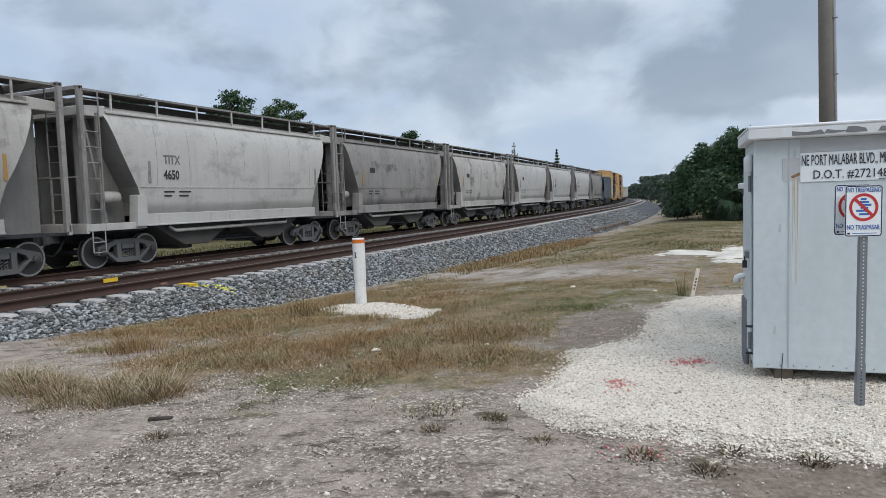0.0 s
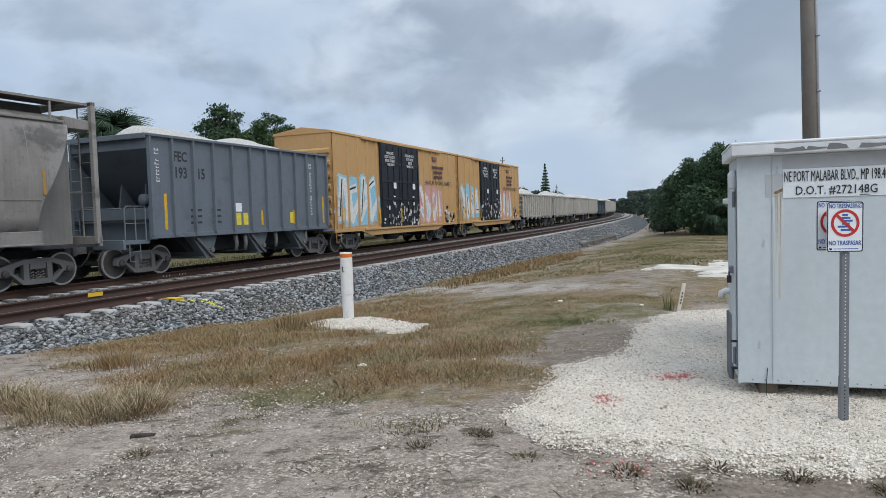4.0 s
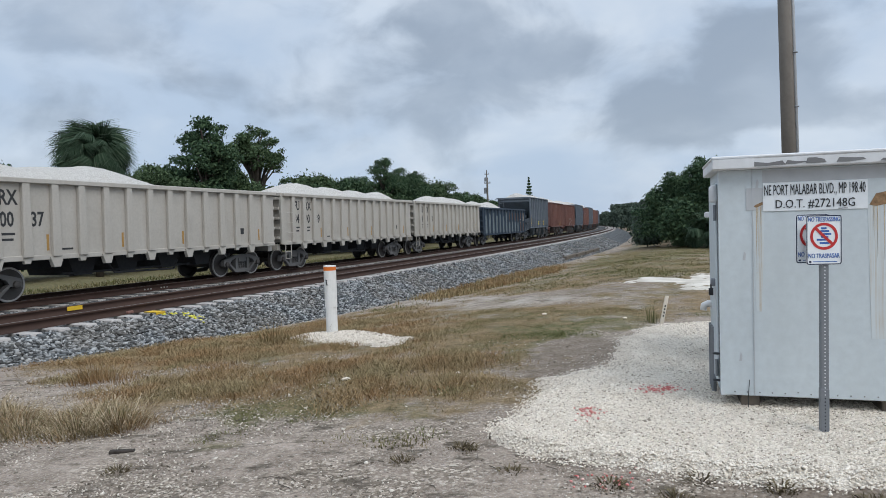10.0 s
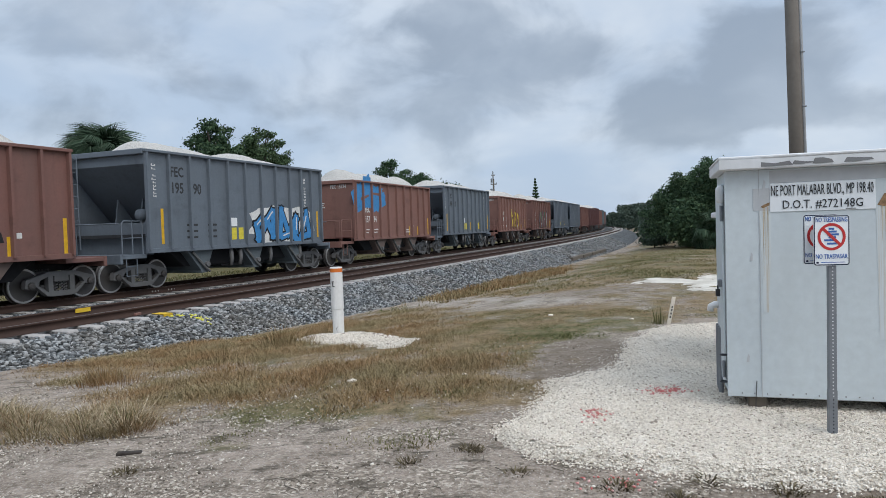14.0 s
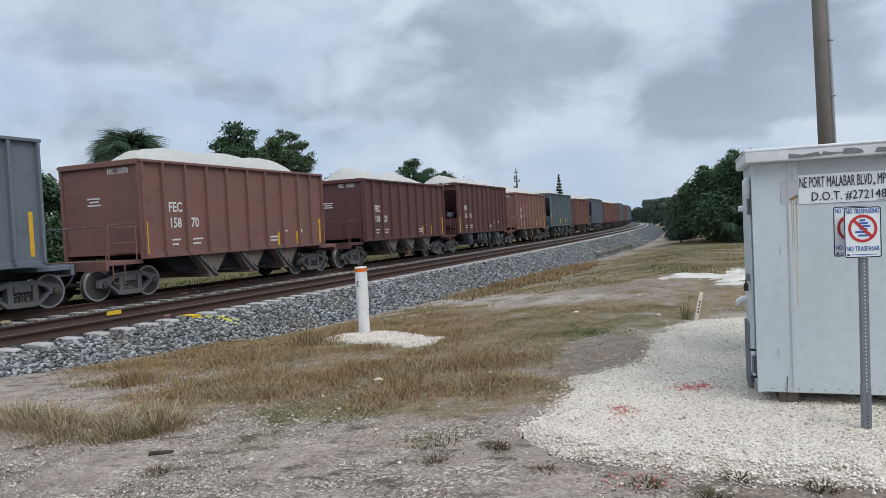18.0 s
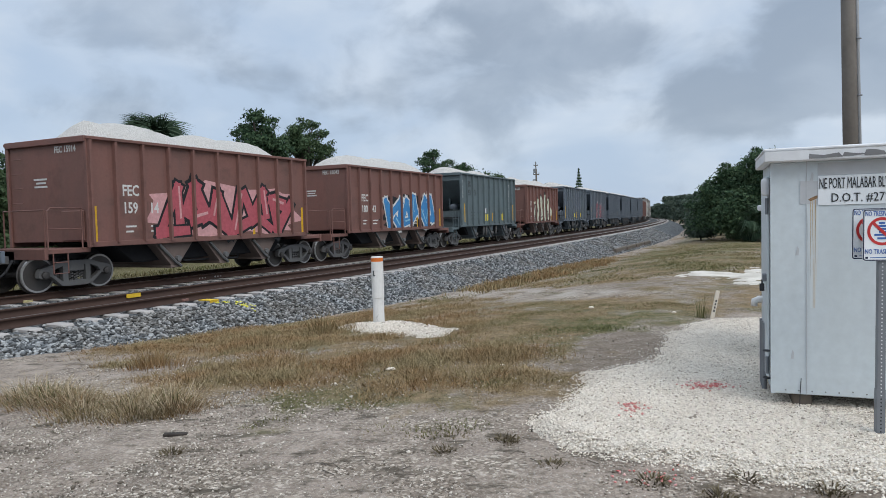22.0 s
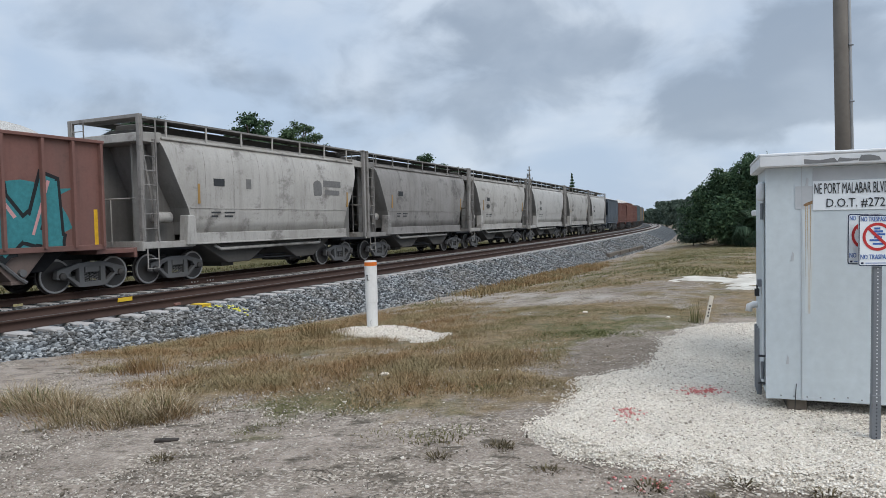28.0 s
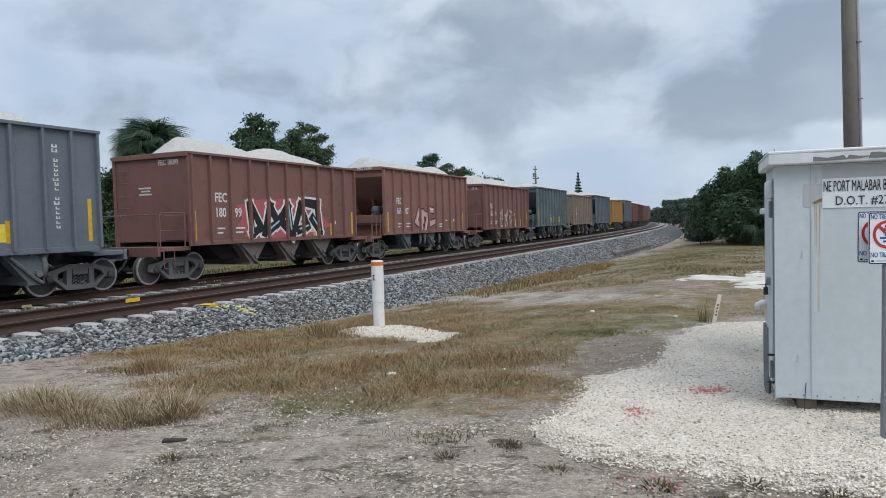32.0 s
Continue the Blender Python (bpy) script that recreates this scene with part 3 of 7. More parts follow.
def ground_z(x, y):
    a, w = along_track(x, y)
    tz, tw = toe(a)
    if w < -9.0:
        return -0.42 - 0.35 * soft_step((-w - 12) / 30)
    if w < tw:
        return tz - 0.25 * soft_step((tw - w) / 0.8) if w > 0 else -0.85
    flat = -0.85 * soft_step((a - 14) / 50)
    u = (w - tw) / max(10.5 - tw, 0.5)
    blend = 0.5 * soft_step(u) + 0.5 * min(max(u, 0), 1)
    return tz + (flat - tz) * blend


# ---- ground, ballast, rails ----
def inside(x, y, poly):
    hit = False
    for (x0, y0), (x1, y1) in zip(poly, poly[1:] + poly[:1]):
        if (y0 > y) != (y1 > y) and x < (x1 - x0) * (y - y0) / (y1 - y0) + x0:
            hit = not hit
    return hit


APRON = [(0.40, 5.11), (0.73, 5.57), (0.95, 6.2), (1.14, 6.70), (1.55, 7.05), (1.95, 7.3), (2.2, 8.0), (2.51, 8.83), (2.9, 9.5), (3.36, 10.05),
         (4.15, 10.15), (9.0, 10.4), (9.0, 2.6), (4.0, 3.4), (2.53, 3.77), (1.75, 3.96), (1.47, 4.1), (1.17, 4.29), (0.67, 4.54)]
MOUND = [(-2.64, 12.5), (-2.37, 13.6), (-1.4, 12.9), (-0.45, 10.6), (-0.64, 9.9), (-1.5, 10.8)]
PATCH = [(5.5, 18.8), (6.4, 18.7), (6.9, 18.2), (7.6, 19.5), (12, 21.0), (12, 15.0), (6.6, 14.2), (5.9, 15.2), (6.1, 16.6), (5.4, 17.2)]


def spot(a, w, x, y, ca, cw, ra, rw):
    """How far a place lies inside a ragged patch, about ca along the line and cw this side of it."""
    q = math.hypot((a - ca) / ra, (w - cw) / rw) + 0.5 * noise.noise((x * 0.9, y * 0.9, ca)) + 0.35 * noise.noise((x * 2.7, y * 2.7, cw))
    return soft_step((1.45 - q) / 0.95)


RUST = ((9.7, 4.6, 2.9, 3.0), (6.3, 6.9, 1.3, 1.2), (7.0, 8.8, 1.4, 1.2), (30.0, 3.6, 9.0, 1.3), (13.0, 4.6, 3.5, 1.6))
GREEN = ((9.0, 9.7, 1.3, 0.9), (4.2, 8.7, 0.2, 0.25), (11.6, 8.7, 2.6, 1.8), (25.0, 10.5, 6.5, 3.0), (11.3, 10.8, 1.6, 0.7), (5.4, 8.6, 0.6, 1.4), (44.0, 7.5, 14.0, 3.0))
SOIL = ((8.2, 10.7, 1.6, 0.5), (16.6, 9.6, 2.1, 1.5))
THATCH = ((6.7, 10.0, 1.5, 1.3), (10.0, 8.0, 2.5, 1.8))


def cover(x, y):
    """How much dry thatch, green turf, dark soil and pale sand lies at a place."""
    a, w = along_track(x, y)
    n1 = noise.noise((x * 0.35, y * 0.35, 3.0)) * 0.5
    n2 = noise.noise((x * 0.9 + 7, y * 0.9, 1.0)) * 0.35
    n3 = noise.noise((x * 2.3, y * 2.3, 6.0)) * 0.3
    if w < -6:
        return 0.2, 0.85, 0.0, 0.0
    far = soft_step((a - 18) / 20)
    rust = max(spot(a, w, x, y, *p) for p in RUST)
    green = max(spot(a, w, x, y, *p) for p in GREEN)
    soil = max(spot(a, w, x, y, *p) * k for p, k in zip(SOIL, (0.85, 0.6)))
    field = soft_step((a - 4.7 - 1.9 * soft_step((6.4 - w) / 1.2) + 0.5 * n2) / 1.2) * soft_step((w - toe(a)[1] - 0.05) / 0.4) * soft_step((11.6 - w + 9 * far + 2 * soft_step((a - 10) / 3)) / 1.2)
    mat_ = max(spot(a, w, x, y, *p) for p in THATCH)
    dry = max(rust * (0.85 + n2 + n3), mat_ * (0.78 + n2 + 1.4 * n3), field * (0.55 - 0.2 * far + 1.1 * n1 + 1.3 * n2 + 1.2 * n3))
    turf = max(green * (0.8 + 1.3 * n2 + 1.3 * n3), field * (0.42 + 0.25 * far - 1.3 * n1 - 0.9 * n2 + 1.2 * n3) * soft_step((w - 4.5) / 2))
    line = abs(w - 3.4 - 0.86 * (20.6 - a) + 3 * n2) * 0.76
    bare = soft_step((1.7 - line) / 0.9) * soft_step((a - 12.8) / 1.5) * soft_step((22.5 - a) / 2) * (0.48 + 1.4 * n2 + 1.9 * n3)
    keep = (1 - 0.9 * soil) * (1 - 0.9 * soft_step(bare * 1.4))
    near = soft_step(1 - abs(y - 3.75 + 0.12 * x) / 0.7) * soft_step((x - 0.6) / 1.2)
    return tuple(min(max(v, 0), 1) for v in (dry * keep, turf * keep * (1 - 0.7 * rust), max(soil, near), bare))


def build_ground():
    angles = sorted({round(v, 3) for v in list(np.arange(-44, 44.01, 0.55)) + list(np.arange(-180, 180, 6.0))})
    radii = [0.0] + list(np.geomspace(0.7, 60, 120)) + list(np.geomspace(64, 4000, 36))
    verts, cov = [], []
    for r in radii:
        for g in angles:
            x, y = r * math.sin(radians(g)), r * math.cos(radians(g))
            z = ground_z(x, y)
            if r < 40:
                z += 0.02 * noise.noise((x * 1.3, y * 1.3, 0)) + 0.009 * noise.noise((x * 5, y * 5, 2))
            if r > 400:
                z -= (r - 400) * 0.0004
            verts.append((x, y, z))
            cov.append(cover(x, y))
    na = len(angles)
    faces = [(i * na + k, i * na + (k + 1) % na, (i + 1) * na + (k + 1) % na, (i + 1) * na + k) for i in range(len(radii) - 1) for k in range(na)]
    me = raw_mesh("ground", verts, faces, M["ground"], True)
    at = me.color_attributes.new("cover", "FLOAT_COLOR", "POINT")
    at.data.foreach_set("color", np.asarray(cov, np.float32).ravel())
    return tagged(new("ground", me), "grey sandy ground with shell grit and patchy dry grass", "ground", kind="structure")


def sweep(name, prof, arcs, material, smooth=False):
    """A cross-section, rows of (off, z) or a function of the distance along, carried along the line."""
    rows = []
    for a in arcs:
        rows.append([track(a, off, z) for off, z in (prof(a) if callable(prof) else prof)])
    n = len(rows[0])
    verts = [tuple(p) for row in rows for p in row]
    faces = [(i * n + k, i * n + k + 1, (i + 1) * n + k + 1, (i + 1) * n + k) for i in range(len(rows) - 1) for k in range(n - 1)]
    return raw_mesh(name, verts, faces, material, smooth)


ARCS = list(np.arange(-60, 60, 1.5)) + list(np.arange(60, 420, 4.0)) + list(np.arange(420, 1000, 20.0))


def bed_profile(a):
    z, w = toe(a)
    return [(-w - 0.35, z - 0.12), (-w, z + 0.02), (-0.98, -0.30), (-0.56, -0.275), (2.1, -0.23), (2.7, -0.30), (3.7, -0.31), (4.2, -0.29),
            (6.6, -0.29), (7.2, -0.32), (9.5, -0.75)]


def rail_profile(off, top):
    h = [(-0.07, -0.186), (-0.07, -0.172), (-0.012, -0.150), (-0.010, -0.048), (-0.037, -0.040), (-0.037, -0.006), (-0.030, 0.0),
         (0.030, 0.0), (0.037, -0.006), (0.037, -0.040), (0.010, -0.048), (0.012, -0.150), (0.07, -0.172), (0.07, -0.186), (-0.07, -0.186)]
    return [(off + o, top + z) for o, z in h]


build_ground()
tagged(new("ballast_bed", sweep("ballast_bed", bed_profile, ARCS, M["bed"], True)), "grey crushed granite ballast bank under two tracks", "ballast", kind="structure")
near_track = tagged(new("near_track"), "empty railway track of rusty rails on concrete ties", "railway track", kind="structure")
far_track = tagged(new("far_track"), "railway track under the moving freight train", "railway track", kind="structure")
for base, offs, top in ((near_track, (0.0, 1.51), NEAR_TOP), (far_track, (R3_OFF, R3_OFF + 1.51), FAR_TOP)):
    for off in offs:
        rail = part("rail", sweep("rail", rail_profile(off, top), ARCS, M["rail"]), None, base)
        part("rail_head", sweep("rail_head", [(off - 0.031, top + 0.0015), (off + 0.031, top + 0.0015)], ARCS, M["rail_top"]), None, rail, "worn steel rail head")


def track_turn(a):
    return 90 - math.degrees(TH) + math.degrees(KAP * max(a - S0, 0))


# concrete ties, those near by as single pieces
tie_geo = Geo().prism([(-1.3, -0.22), (1.3, -0.22), (1.3, -0.045), (1.27, 0.0), (0.35, 0.0), (0.25, -0.03), (-0.25, -0.03), (-0.35, 0.0), (-1.27, 0.0), (-1.3, -0.045)], -0.13, 0.13, "x")
tie_mesh = tie_geo.mesh("tie", M["concrete"], 0.018)
for i in range(150):
    a = 1.0 + i * 0.61
    ob = part("tie", tie_mesh, None, near_track)
    p = track(a, NEAR_C + random.uniform(-0.03, 0.03), NEAR_TOP - 0.190)
    ob.matrix_basis = pose(p.x, p.y, p.z, 0, 0, track_turn(a) + random.uniform(-0.6, 0.6))
for base, c, top, lo, hi in ((near_track, NEAR_C, NEAR_TOP, 92.5, 260), (far_track, FAR_C, FAR_TOP, -5, 200)):
    g = Geo()
    for a in np.arange(lo, hi, 0.61):
        q = [track(a + da, c + o, 0) for da, o in ((-0.13, -1.3), (0.13, -1.3), (0.13, 1.3), (-0.13, 1.3))]
        z = top - 0.190
        g.add([(p.x, p.y, z) for p in q] + [(p.x, p.y, z - 0.1) for p in q], [(0, 1, 2, 3), (0, 4, 5, 1), (1, 5, 6, 2), (2, 6, 7, 3), (3, 7, 4, 0)])
    ob = part("distant_ties", g, M["concrete"], base)
    ob["kind"] = "stuff"


# ---- loose stones, one mesh a kind ----
def stones(name, places, radii, material, label, category, faces20=True, flat=0.7, kind="stuff", seed=3):
    rng = np.random.default_rng(seed)
    if faces20:
        p = (1 + 5 ** 0.5) / 2
        v = np.array([(-1, p, 0), (1, p, 0), (-1, -p, 0), (1, -p, 0), (0, -1, p), (0, 1, p), (0, -1, -p), (0, 1, -p), (p, 0, -1), (p, 0, 1), (-p, 0, -1), (-p, 0, 1)]) / 1.9
        f = np.array([(0, 11, 5), (0, 5, 1), (0, 1, 7), (0, 7, 10), (0, 10, 11), (1, 5, 9), (5, 11, 4), (11, 10, 2), (10, 7, 6), (7, 1, 8),
                      (3, 9, 4), (3, 4, 2), (3, 2, 6), (3, 6, 8), (3, 8, 9), (4, 9, 5), (2, 4, 11), (6, 2, 10), (8, 6, 7), (9, 8, 1)])
    else:
        v = np.array([(1, 0, 0), (-1, 0, 0), (0, 1, 0), (0, -1, 0), (0, 0, 1), (0, 0, -1)], float)
        f = np.array([(0, 2, 4), (2, 1, 4), (1, 3, 4), (3, 0, 4), (2, 0, 5), (1, 2, 5), (3, 1, 5), (0, 3, 5)])
    n, k = len(places), len(v)
    q = rng.normal(size=(n, 4))
    q /= np.linalg.norm(q, axis=1, keepdims=True)
    w, x, y, z = q.T
    rot = np.stack([1 - 2 * (y * y + z * z), 2 * (x * y - z * w), 2 * (x * z + y * w), 2 * (x * y + z * w), 1 - 2 * (x * x + z * z), 2 * (y * z - x * w),
                    2 * (x * z - y * w), 2 * (y * z + x * w), 1 - 2 * (x * x + y * y)], -1).reshape(n, 3, 3)
    shape = v[None] * rng.uniform(0.62, 1.25, (n, k, 1)) * rng.uniform(0.6, 1.2, (n, 1, 3))
    pts = np.einsum("nij,nkj->nki", rot, shape) * np.asarray(radii)[:, None, None]
    pts[:, :, 2] *= flat
    pts += np.asarray(places)[:, None, :]
    faces = (f[None] + (np.arange(n) * k)[:, None, None]).reshape(-1, 3)
    return tagged(new(name, raw_mesh(name, pts.reshape(-1, 3), faces, material)), label, category, kind=kind)


def bank_z(a, off):
    prof = bed_profile(a)
    for (o0, z0), (o1, z1) in zip(prof, prof[1:]):
        if o0 <= off <= o1:
            return z0 + (z1 - z0) * (off - o0) / (o1 - o0)
    return prof[0][1]


rng = np.random.default_rng(11)
places, radii = [], []
for lo, hi, count, r0, r1 in ((3, 12, 9000, 0.026, 0.052), (12, 24, 10500, 0.028, 0.055), (24, 48, 9000, 0.035, 0.065), (48, 90, 6000, 0.05, 0.085)):
    for a, u in zip(rng.uniform(lo, hi, count), rng.uniform(0, 1, count)):
        tw = toe(a)[1]
        off = -tw - 0.25 + u * (tw + 0.25 - 0.64)
        r = rng.uniform(r0, r1)
        p = track(a, off, bank_z(a, off) + r * rng.uniform(0.0, 0.95))
        places.append(tuple(p))
        radii.append(r)
for a, off in zip(rng.uniform(3, 40, 5000), rng.uniform(-0.62, 2.3, 5000)):
    if abs((a - 1.0) / 0.61 - round((a - 1.0) / 0.61)) > 0.27 and min(abs(off), abs(off - 1.51)) > 0.11:
        places.append(tuple(track(a, off, -0.228)))
        radii.append(rng.uniform(0.025, 0.045))
for a, off in zip(rng.uniform(3, 40, 3000), rng.uniform(2.3, 4.3, 3000)):
    places.append(tuple(track(a, off, -0.29)))
    radii.append(rng.uniform(0.03, 0.05))
stones("ballast_stones", places, radii, M["ballast"], "blue-grey crushed granite ballast stones along the track", "gravel")

# white limerock pad, patch and mound
def pad(name, poly, label, height, step, material, skirt=0.12, ragged=0.0, torn=0.13):
    xs, ys = [p[0] for p in poly], [p[1] for p in poly]
    idx, verts, faces = {}, [], []
    edge_ = 0.3 + ragged + torn
    nx, ny = int((max(xs) - min(xs) + 2 * edge_) / step) + 2, int((max(ys) - min(ys) + 2 * edge_) / step) + 2

    def depth(x, y):
        d = min(math.dist((x, y), (x0 + (x1 - x0) * u, y0 + (y1 - y0) * u)) for (x0, y0), (x1, y1) in zip(poly, poly[1:] + poly[:1])
                for u in (min(max(((x - x0) * (x1 - x0) + (y - y0) * (y1 - y0)) / max((x1 - x0) ** 2 + (y1 - y0) ** 2, 1e-9), 0), 1),))
        return d if inside(x, y, poly) else -d

    for j in range(ny):
        for i in range(nx):
            x, y = min(xs) - edge_ + i * step, min(ys) - edge_ + j * step
            d = depth(x, y) + ragged * noise.noise((x * 0.9, y * 0.9, 2)) + torn * noise.noise((x * 2.2, y * 2.2, 5)) + 0.5 * torn * noise.noise((x * 7, y * 7, 5))
            idx[i, j] = len(verts)
            verts.append((x, y, ground_z(x, y) - 0.03 + (height + 0.03) * soft_step((d + skirt) / (2.6 * skirt)) + 0.008 * noise.noise((x * 6, y * 6, 1))))
    for j in range(ny - 1):
        for i in range(nx - 1):
            faces.append((idx[i, j], idx[i + 1, j], idx[i + 1, j + 1], idx[i, j + 1]))
    tagged(new(name, raw_mesh(name, verts, faces, material, True)), label, "gravel", kind="structure")
    return depth


apron_depth = pad("gravel_pad", APRON, "pad of white crushed limerock gravel round the hut", 0.05, 0.12, M["lime_bed"])
pad("gravel_mound", MOUND, "pale limerock spread at the marker post", 0.03, 0.07, M["lime_bed"], 0.08, 0.3, 0.25)
pad("gravel_patch", PATCH, "patch of pale lime sand in the grass", 0.024, 0.12, M["lime_sand"], 0.25, 0.6, 0.9)
places, radii = [], []
while len(places) < 64000:
    x, y = rng.uniform(0.1, 4.6), rng.uniform(3.5, 10.3)
    if rng.uniform() > (4.6 / max(y, 4.6)) ** 0.9 or (y > 5.5 and x > 4.2):
        continue
    d = apron_depth(x, y) + 0.15 * noise.noise((x * 2.2, y * 2.2, 5))
    if d > -0.12 * rng.uniform() ** 2:
        places.append((x, y, ground_z(x, y) + (0.052 if d > 0.15 else 0.012 + 0.04 * max(d, 0) / 0.15)))
        radii.append(rng.uniform(0.005, 0.0125) * (1.5 if rng.uniform() > 0.95 else 1))
stones("limerock_gravel", places, radii, M["limerock"], "loose white limerock gravel on the pad", "gravel", False)
places, radii = [], []
while len(places) < 2200:
    x, y = rng.uniform(-2.7, -0.3), rng.uniform(9.7, 13.6)
    if inside(x, y, MOUND):
        places.append((x, y, ground_z(x, y) + 0.035))
        radii.append(rng.uniform(0.008, 0.022))
stones("mound_gravel", places, radii, M["limerock"], "loose white limerock at the marker post", "gravel", False)
places, radii = [], []
while len(places) < 30000:
    x, y = rng.uniform(-5.5, 4.2), rng.uniform(2.6, 9.5)
    keep = 0.12 + 1.3 * max(noise.noise((x * 1.1, y * 1.1, 9)), 0) + 0.75 * soft_step((-0.3 - x) / 1.6)
    if rng.uniform() < keep * (3.0 / max(y, 3.0)) ** 0.7 and apron_depth(x, y) < 0:
        places.append((x, y, ground_z(x, y) + 0.003))
        radii.append(rng.uniform(0.004, 0.013) * (1.9 if rng.uniform() > 0.97 else 1))
stones("shell_grit", places, radii, M["pebbles"], "scattered grey and white pebbles and shell on sand", "gravel", False)
# sprayed survey paint
places = [tuple(track(a, o, bank_z(a, o) + 0.035)) for a, o in zip(rng.uniform(11.7, 12.8, 150), rng.uniform(-1.5, -0.66, 150)) if abs(a - 12.05 - (-0.66 - o) * 0.5) < 0.17]
stones("painted_ballast", places, [0.04] * len(places), M["lime_paint"], "ballast stones sprayed yellow beside a painted tie", "gravel")
places = [(x, y, 0.062) for x, y in zip(rng.normal(2.03, 0.11, 90), rng.normal(6.02, 0.06, 90))] + [(x, y, 0.062) for x, y in zip(rng.normal(1.25, 0.06, 45), rng.normal(5.35, 0.09, 45))]
places += [(x, y, ground_z(x, y) + 0.008) for x, y in zip(rng.normal(1.05, 0.12, 30), rng.normal(4.05, 0.08, 30))]
stones("red_painted_gravel", places, [0.014] * len(places), M["red_paint"], "white gravel sprayed with red survey paint", "gravel", False)


# ---- grass ----
def blades(name, places, heights, material, label, lean=0.5, width=0.006, seed=5, category="grass", bearing=None):
    r = np.random.default_rng(seed)
    p, h = np.asarray(places), np.asarray(heights)
    n = len(p)
    az, turn = r.uniform(0, 2 * np.pi, n), r.uniform(0, 2 * np.pi, n)
    if bearing is not None:
        az = np.asarray(bearing) + r.normal(0, 0.6, n)
    ln = r.uniform(0.15, 1.0, n) * lean
    side = np.stack([np.cos(turn), np.sin(turn), np.zeros(n)], -1) * (width * r.uniform(0.6, 1.4, n))[:, None]
    out = np.stack([np.cos(az), np.sin(az), np.zeros(n)], -1)
    up = np.array([0, 0, 1.0])
    mid = p + out * (h * ln * 0.35)[:, None] + up * (h * 0.6)[:, None]
    tip = p + out * (h * ln)[:, None] + up * (h * (1 - 0.3 * ln))[:, None]
    v = np.stack([p - side, p + side, mid + side * 0.7, mid - side * 0.7, tip], 1).reshape(-1, 3)
    k = (np.arange(n) * 5)[:, None, None]
    f = (np.array([(0, 1, 2), (0, 2, 3), (3, 2, 4)])[None] + k).reshape(-1, 3)
    return tagged(new(name, raw_mesh(name, v, f, material)), label, category, kind="stuff")


def scatter(count, x0, x1, y0, y1, weight, h0, h1, near=0.0):
    """Places drawn from a weight laid out on a grid; near favours the part towards the eye."""
    step = 0.15
    cells = [(x, y, weight(x, y)) for x in np.arange(x0, x1, step) for y in np.arange(y0, y1, step)]
    cells = np.asarray([c for c in cells if c[2] > 0.01])
    w = cells[:, 2] * (y0 / cells[:, 1]) ** near
    pick = rng.choice(len(cells), count, p=w / w.sum())
    xy = cells[pick, :2] + rng.uniform(-0.5, 0.5, (count, 2)) * step
    hs = rng.uniform(h0, h1, count) * (0.55 + 0.45 * cells[pick, 2])
    return [(x, y, ground_z(x, y) - 0.01) for x, y in xy], hs


def dry_weight(x, y):
    if inside(x, y, MOUND) or inside(x, y, APRON) or y < 4.2:
        return 0.0
    a, w = along_track(x, y)
    tz, tw = toe(a)
    if w < tw + 0.15:
        return 0.0
    d = cover(x, y)[0]
    clump = 0.5 + 0.9 * noise.noise((x * 1.6, y * 1.6, 4))
    return min(max(d * 1.3 - 0.2, 0) * max(clump, 0.12), 1)


def rust_weight(x, y):
    if inside(x, y, MOUND) or inside(x, y, APRON) or y < 5.2:
        return 0.0
    a, w = along_track(x, y)
    if w < toe(a)[1] + 0.1:
        return 0.0
    clump = 0.55 + 1.1 * noise.noise((x * 1.3, y * 1.3, 12)) + 0.5 * noise.noise((x * 4, y * 4, 2))
    return min(max(spot(a, w, x, y, *p) for p in RUST) * max(clump, 0.05), 1)


ps, hs = scatter(90000, -6.5, 4.5, 5.0, 24, dry_weight, 0.02, 0.075, 1.0)
blades("dry_grass", ps, hs, M["straw"], "short matted dry straw-coloured grass", 2.4, 0.003)
ps, hs = scatter(70000, -6.5, 3.0, 5.5, 20, rust_weight, 0.04, 0.17, 0.9)
blades("rusty_grass", ps, hs, M["rust_grass"], "rust-brown dry grass beside the ballast", 2.2, 0.003, 6)
ps, hs = scatter(9000, -1.0, 13.0, 20, 44, rust_weight, 0.12, 0.38)
blades("far_rusty_grass", ps, hs, M["rust_grass"], "rust-brown dry grass along the ballast foot", 1.0, 0.012, 16)


def turf_weight(x, y):
    if inside(x, y, MOUND) or inside(x, y, APRON) or inside(x, y, PATCH):
        return 0.0
    a, w = along_track(x, y)
    if w < toe(a)[1] + 0.3:
        return 0.0
    return min(max(cover(x, y)[1] * 1.4 - 0.3, 0), 1) * max(0.15, 0.5 + noise.noise((x * 1.1, y * 1.1, 8)))


ps, hs = scatter(52000, -4, 12, 4.6, 30, turf_weight, 0.012, 0.055, 1.2)
blades("green_turf", ps, hs, M["green_grass"], "patchy short olive-green turf", 2.2, 0.004, 7)
def field_weight(x, y):
    a, w = along_track(x, y)
    if w < toe(a)[1] + 0.4 or inside(x, y, PATCH):
        return 0.0
    c = cover(x, y)
    return max(c[0], c[1]) * (1 - c[3]) * max(0.1, 0.55 + 1.2 * noise.noise((x * 0.5, y * 0.5, 21)))


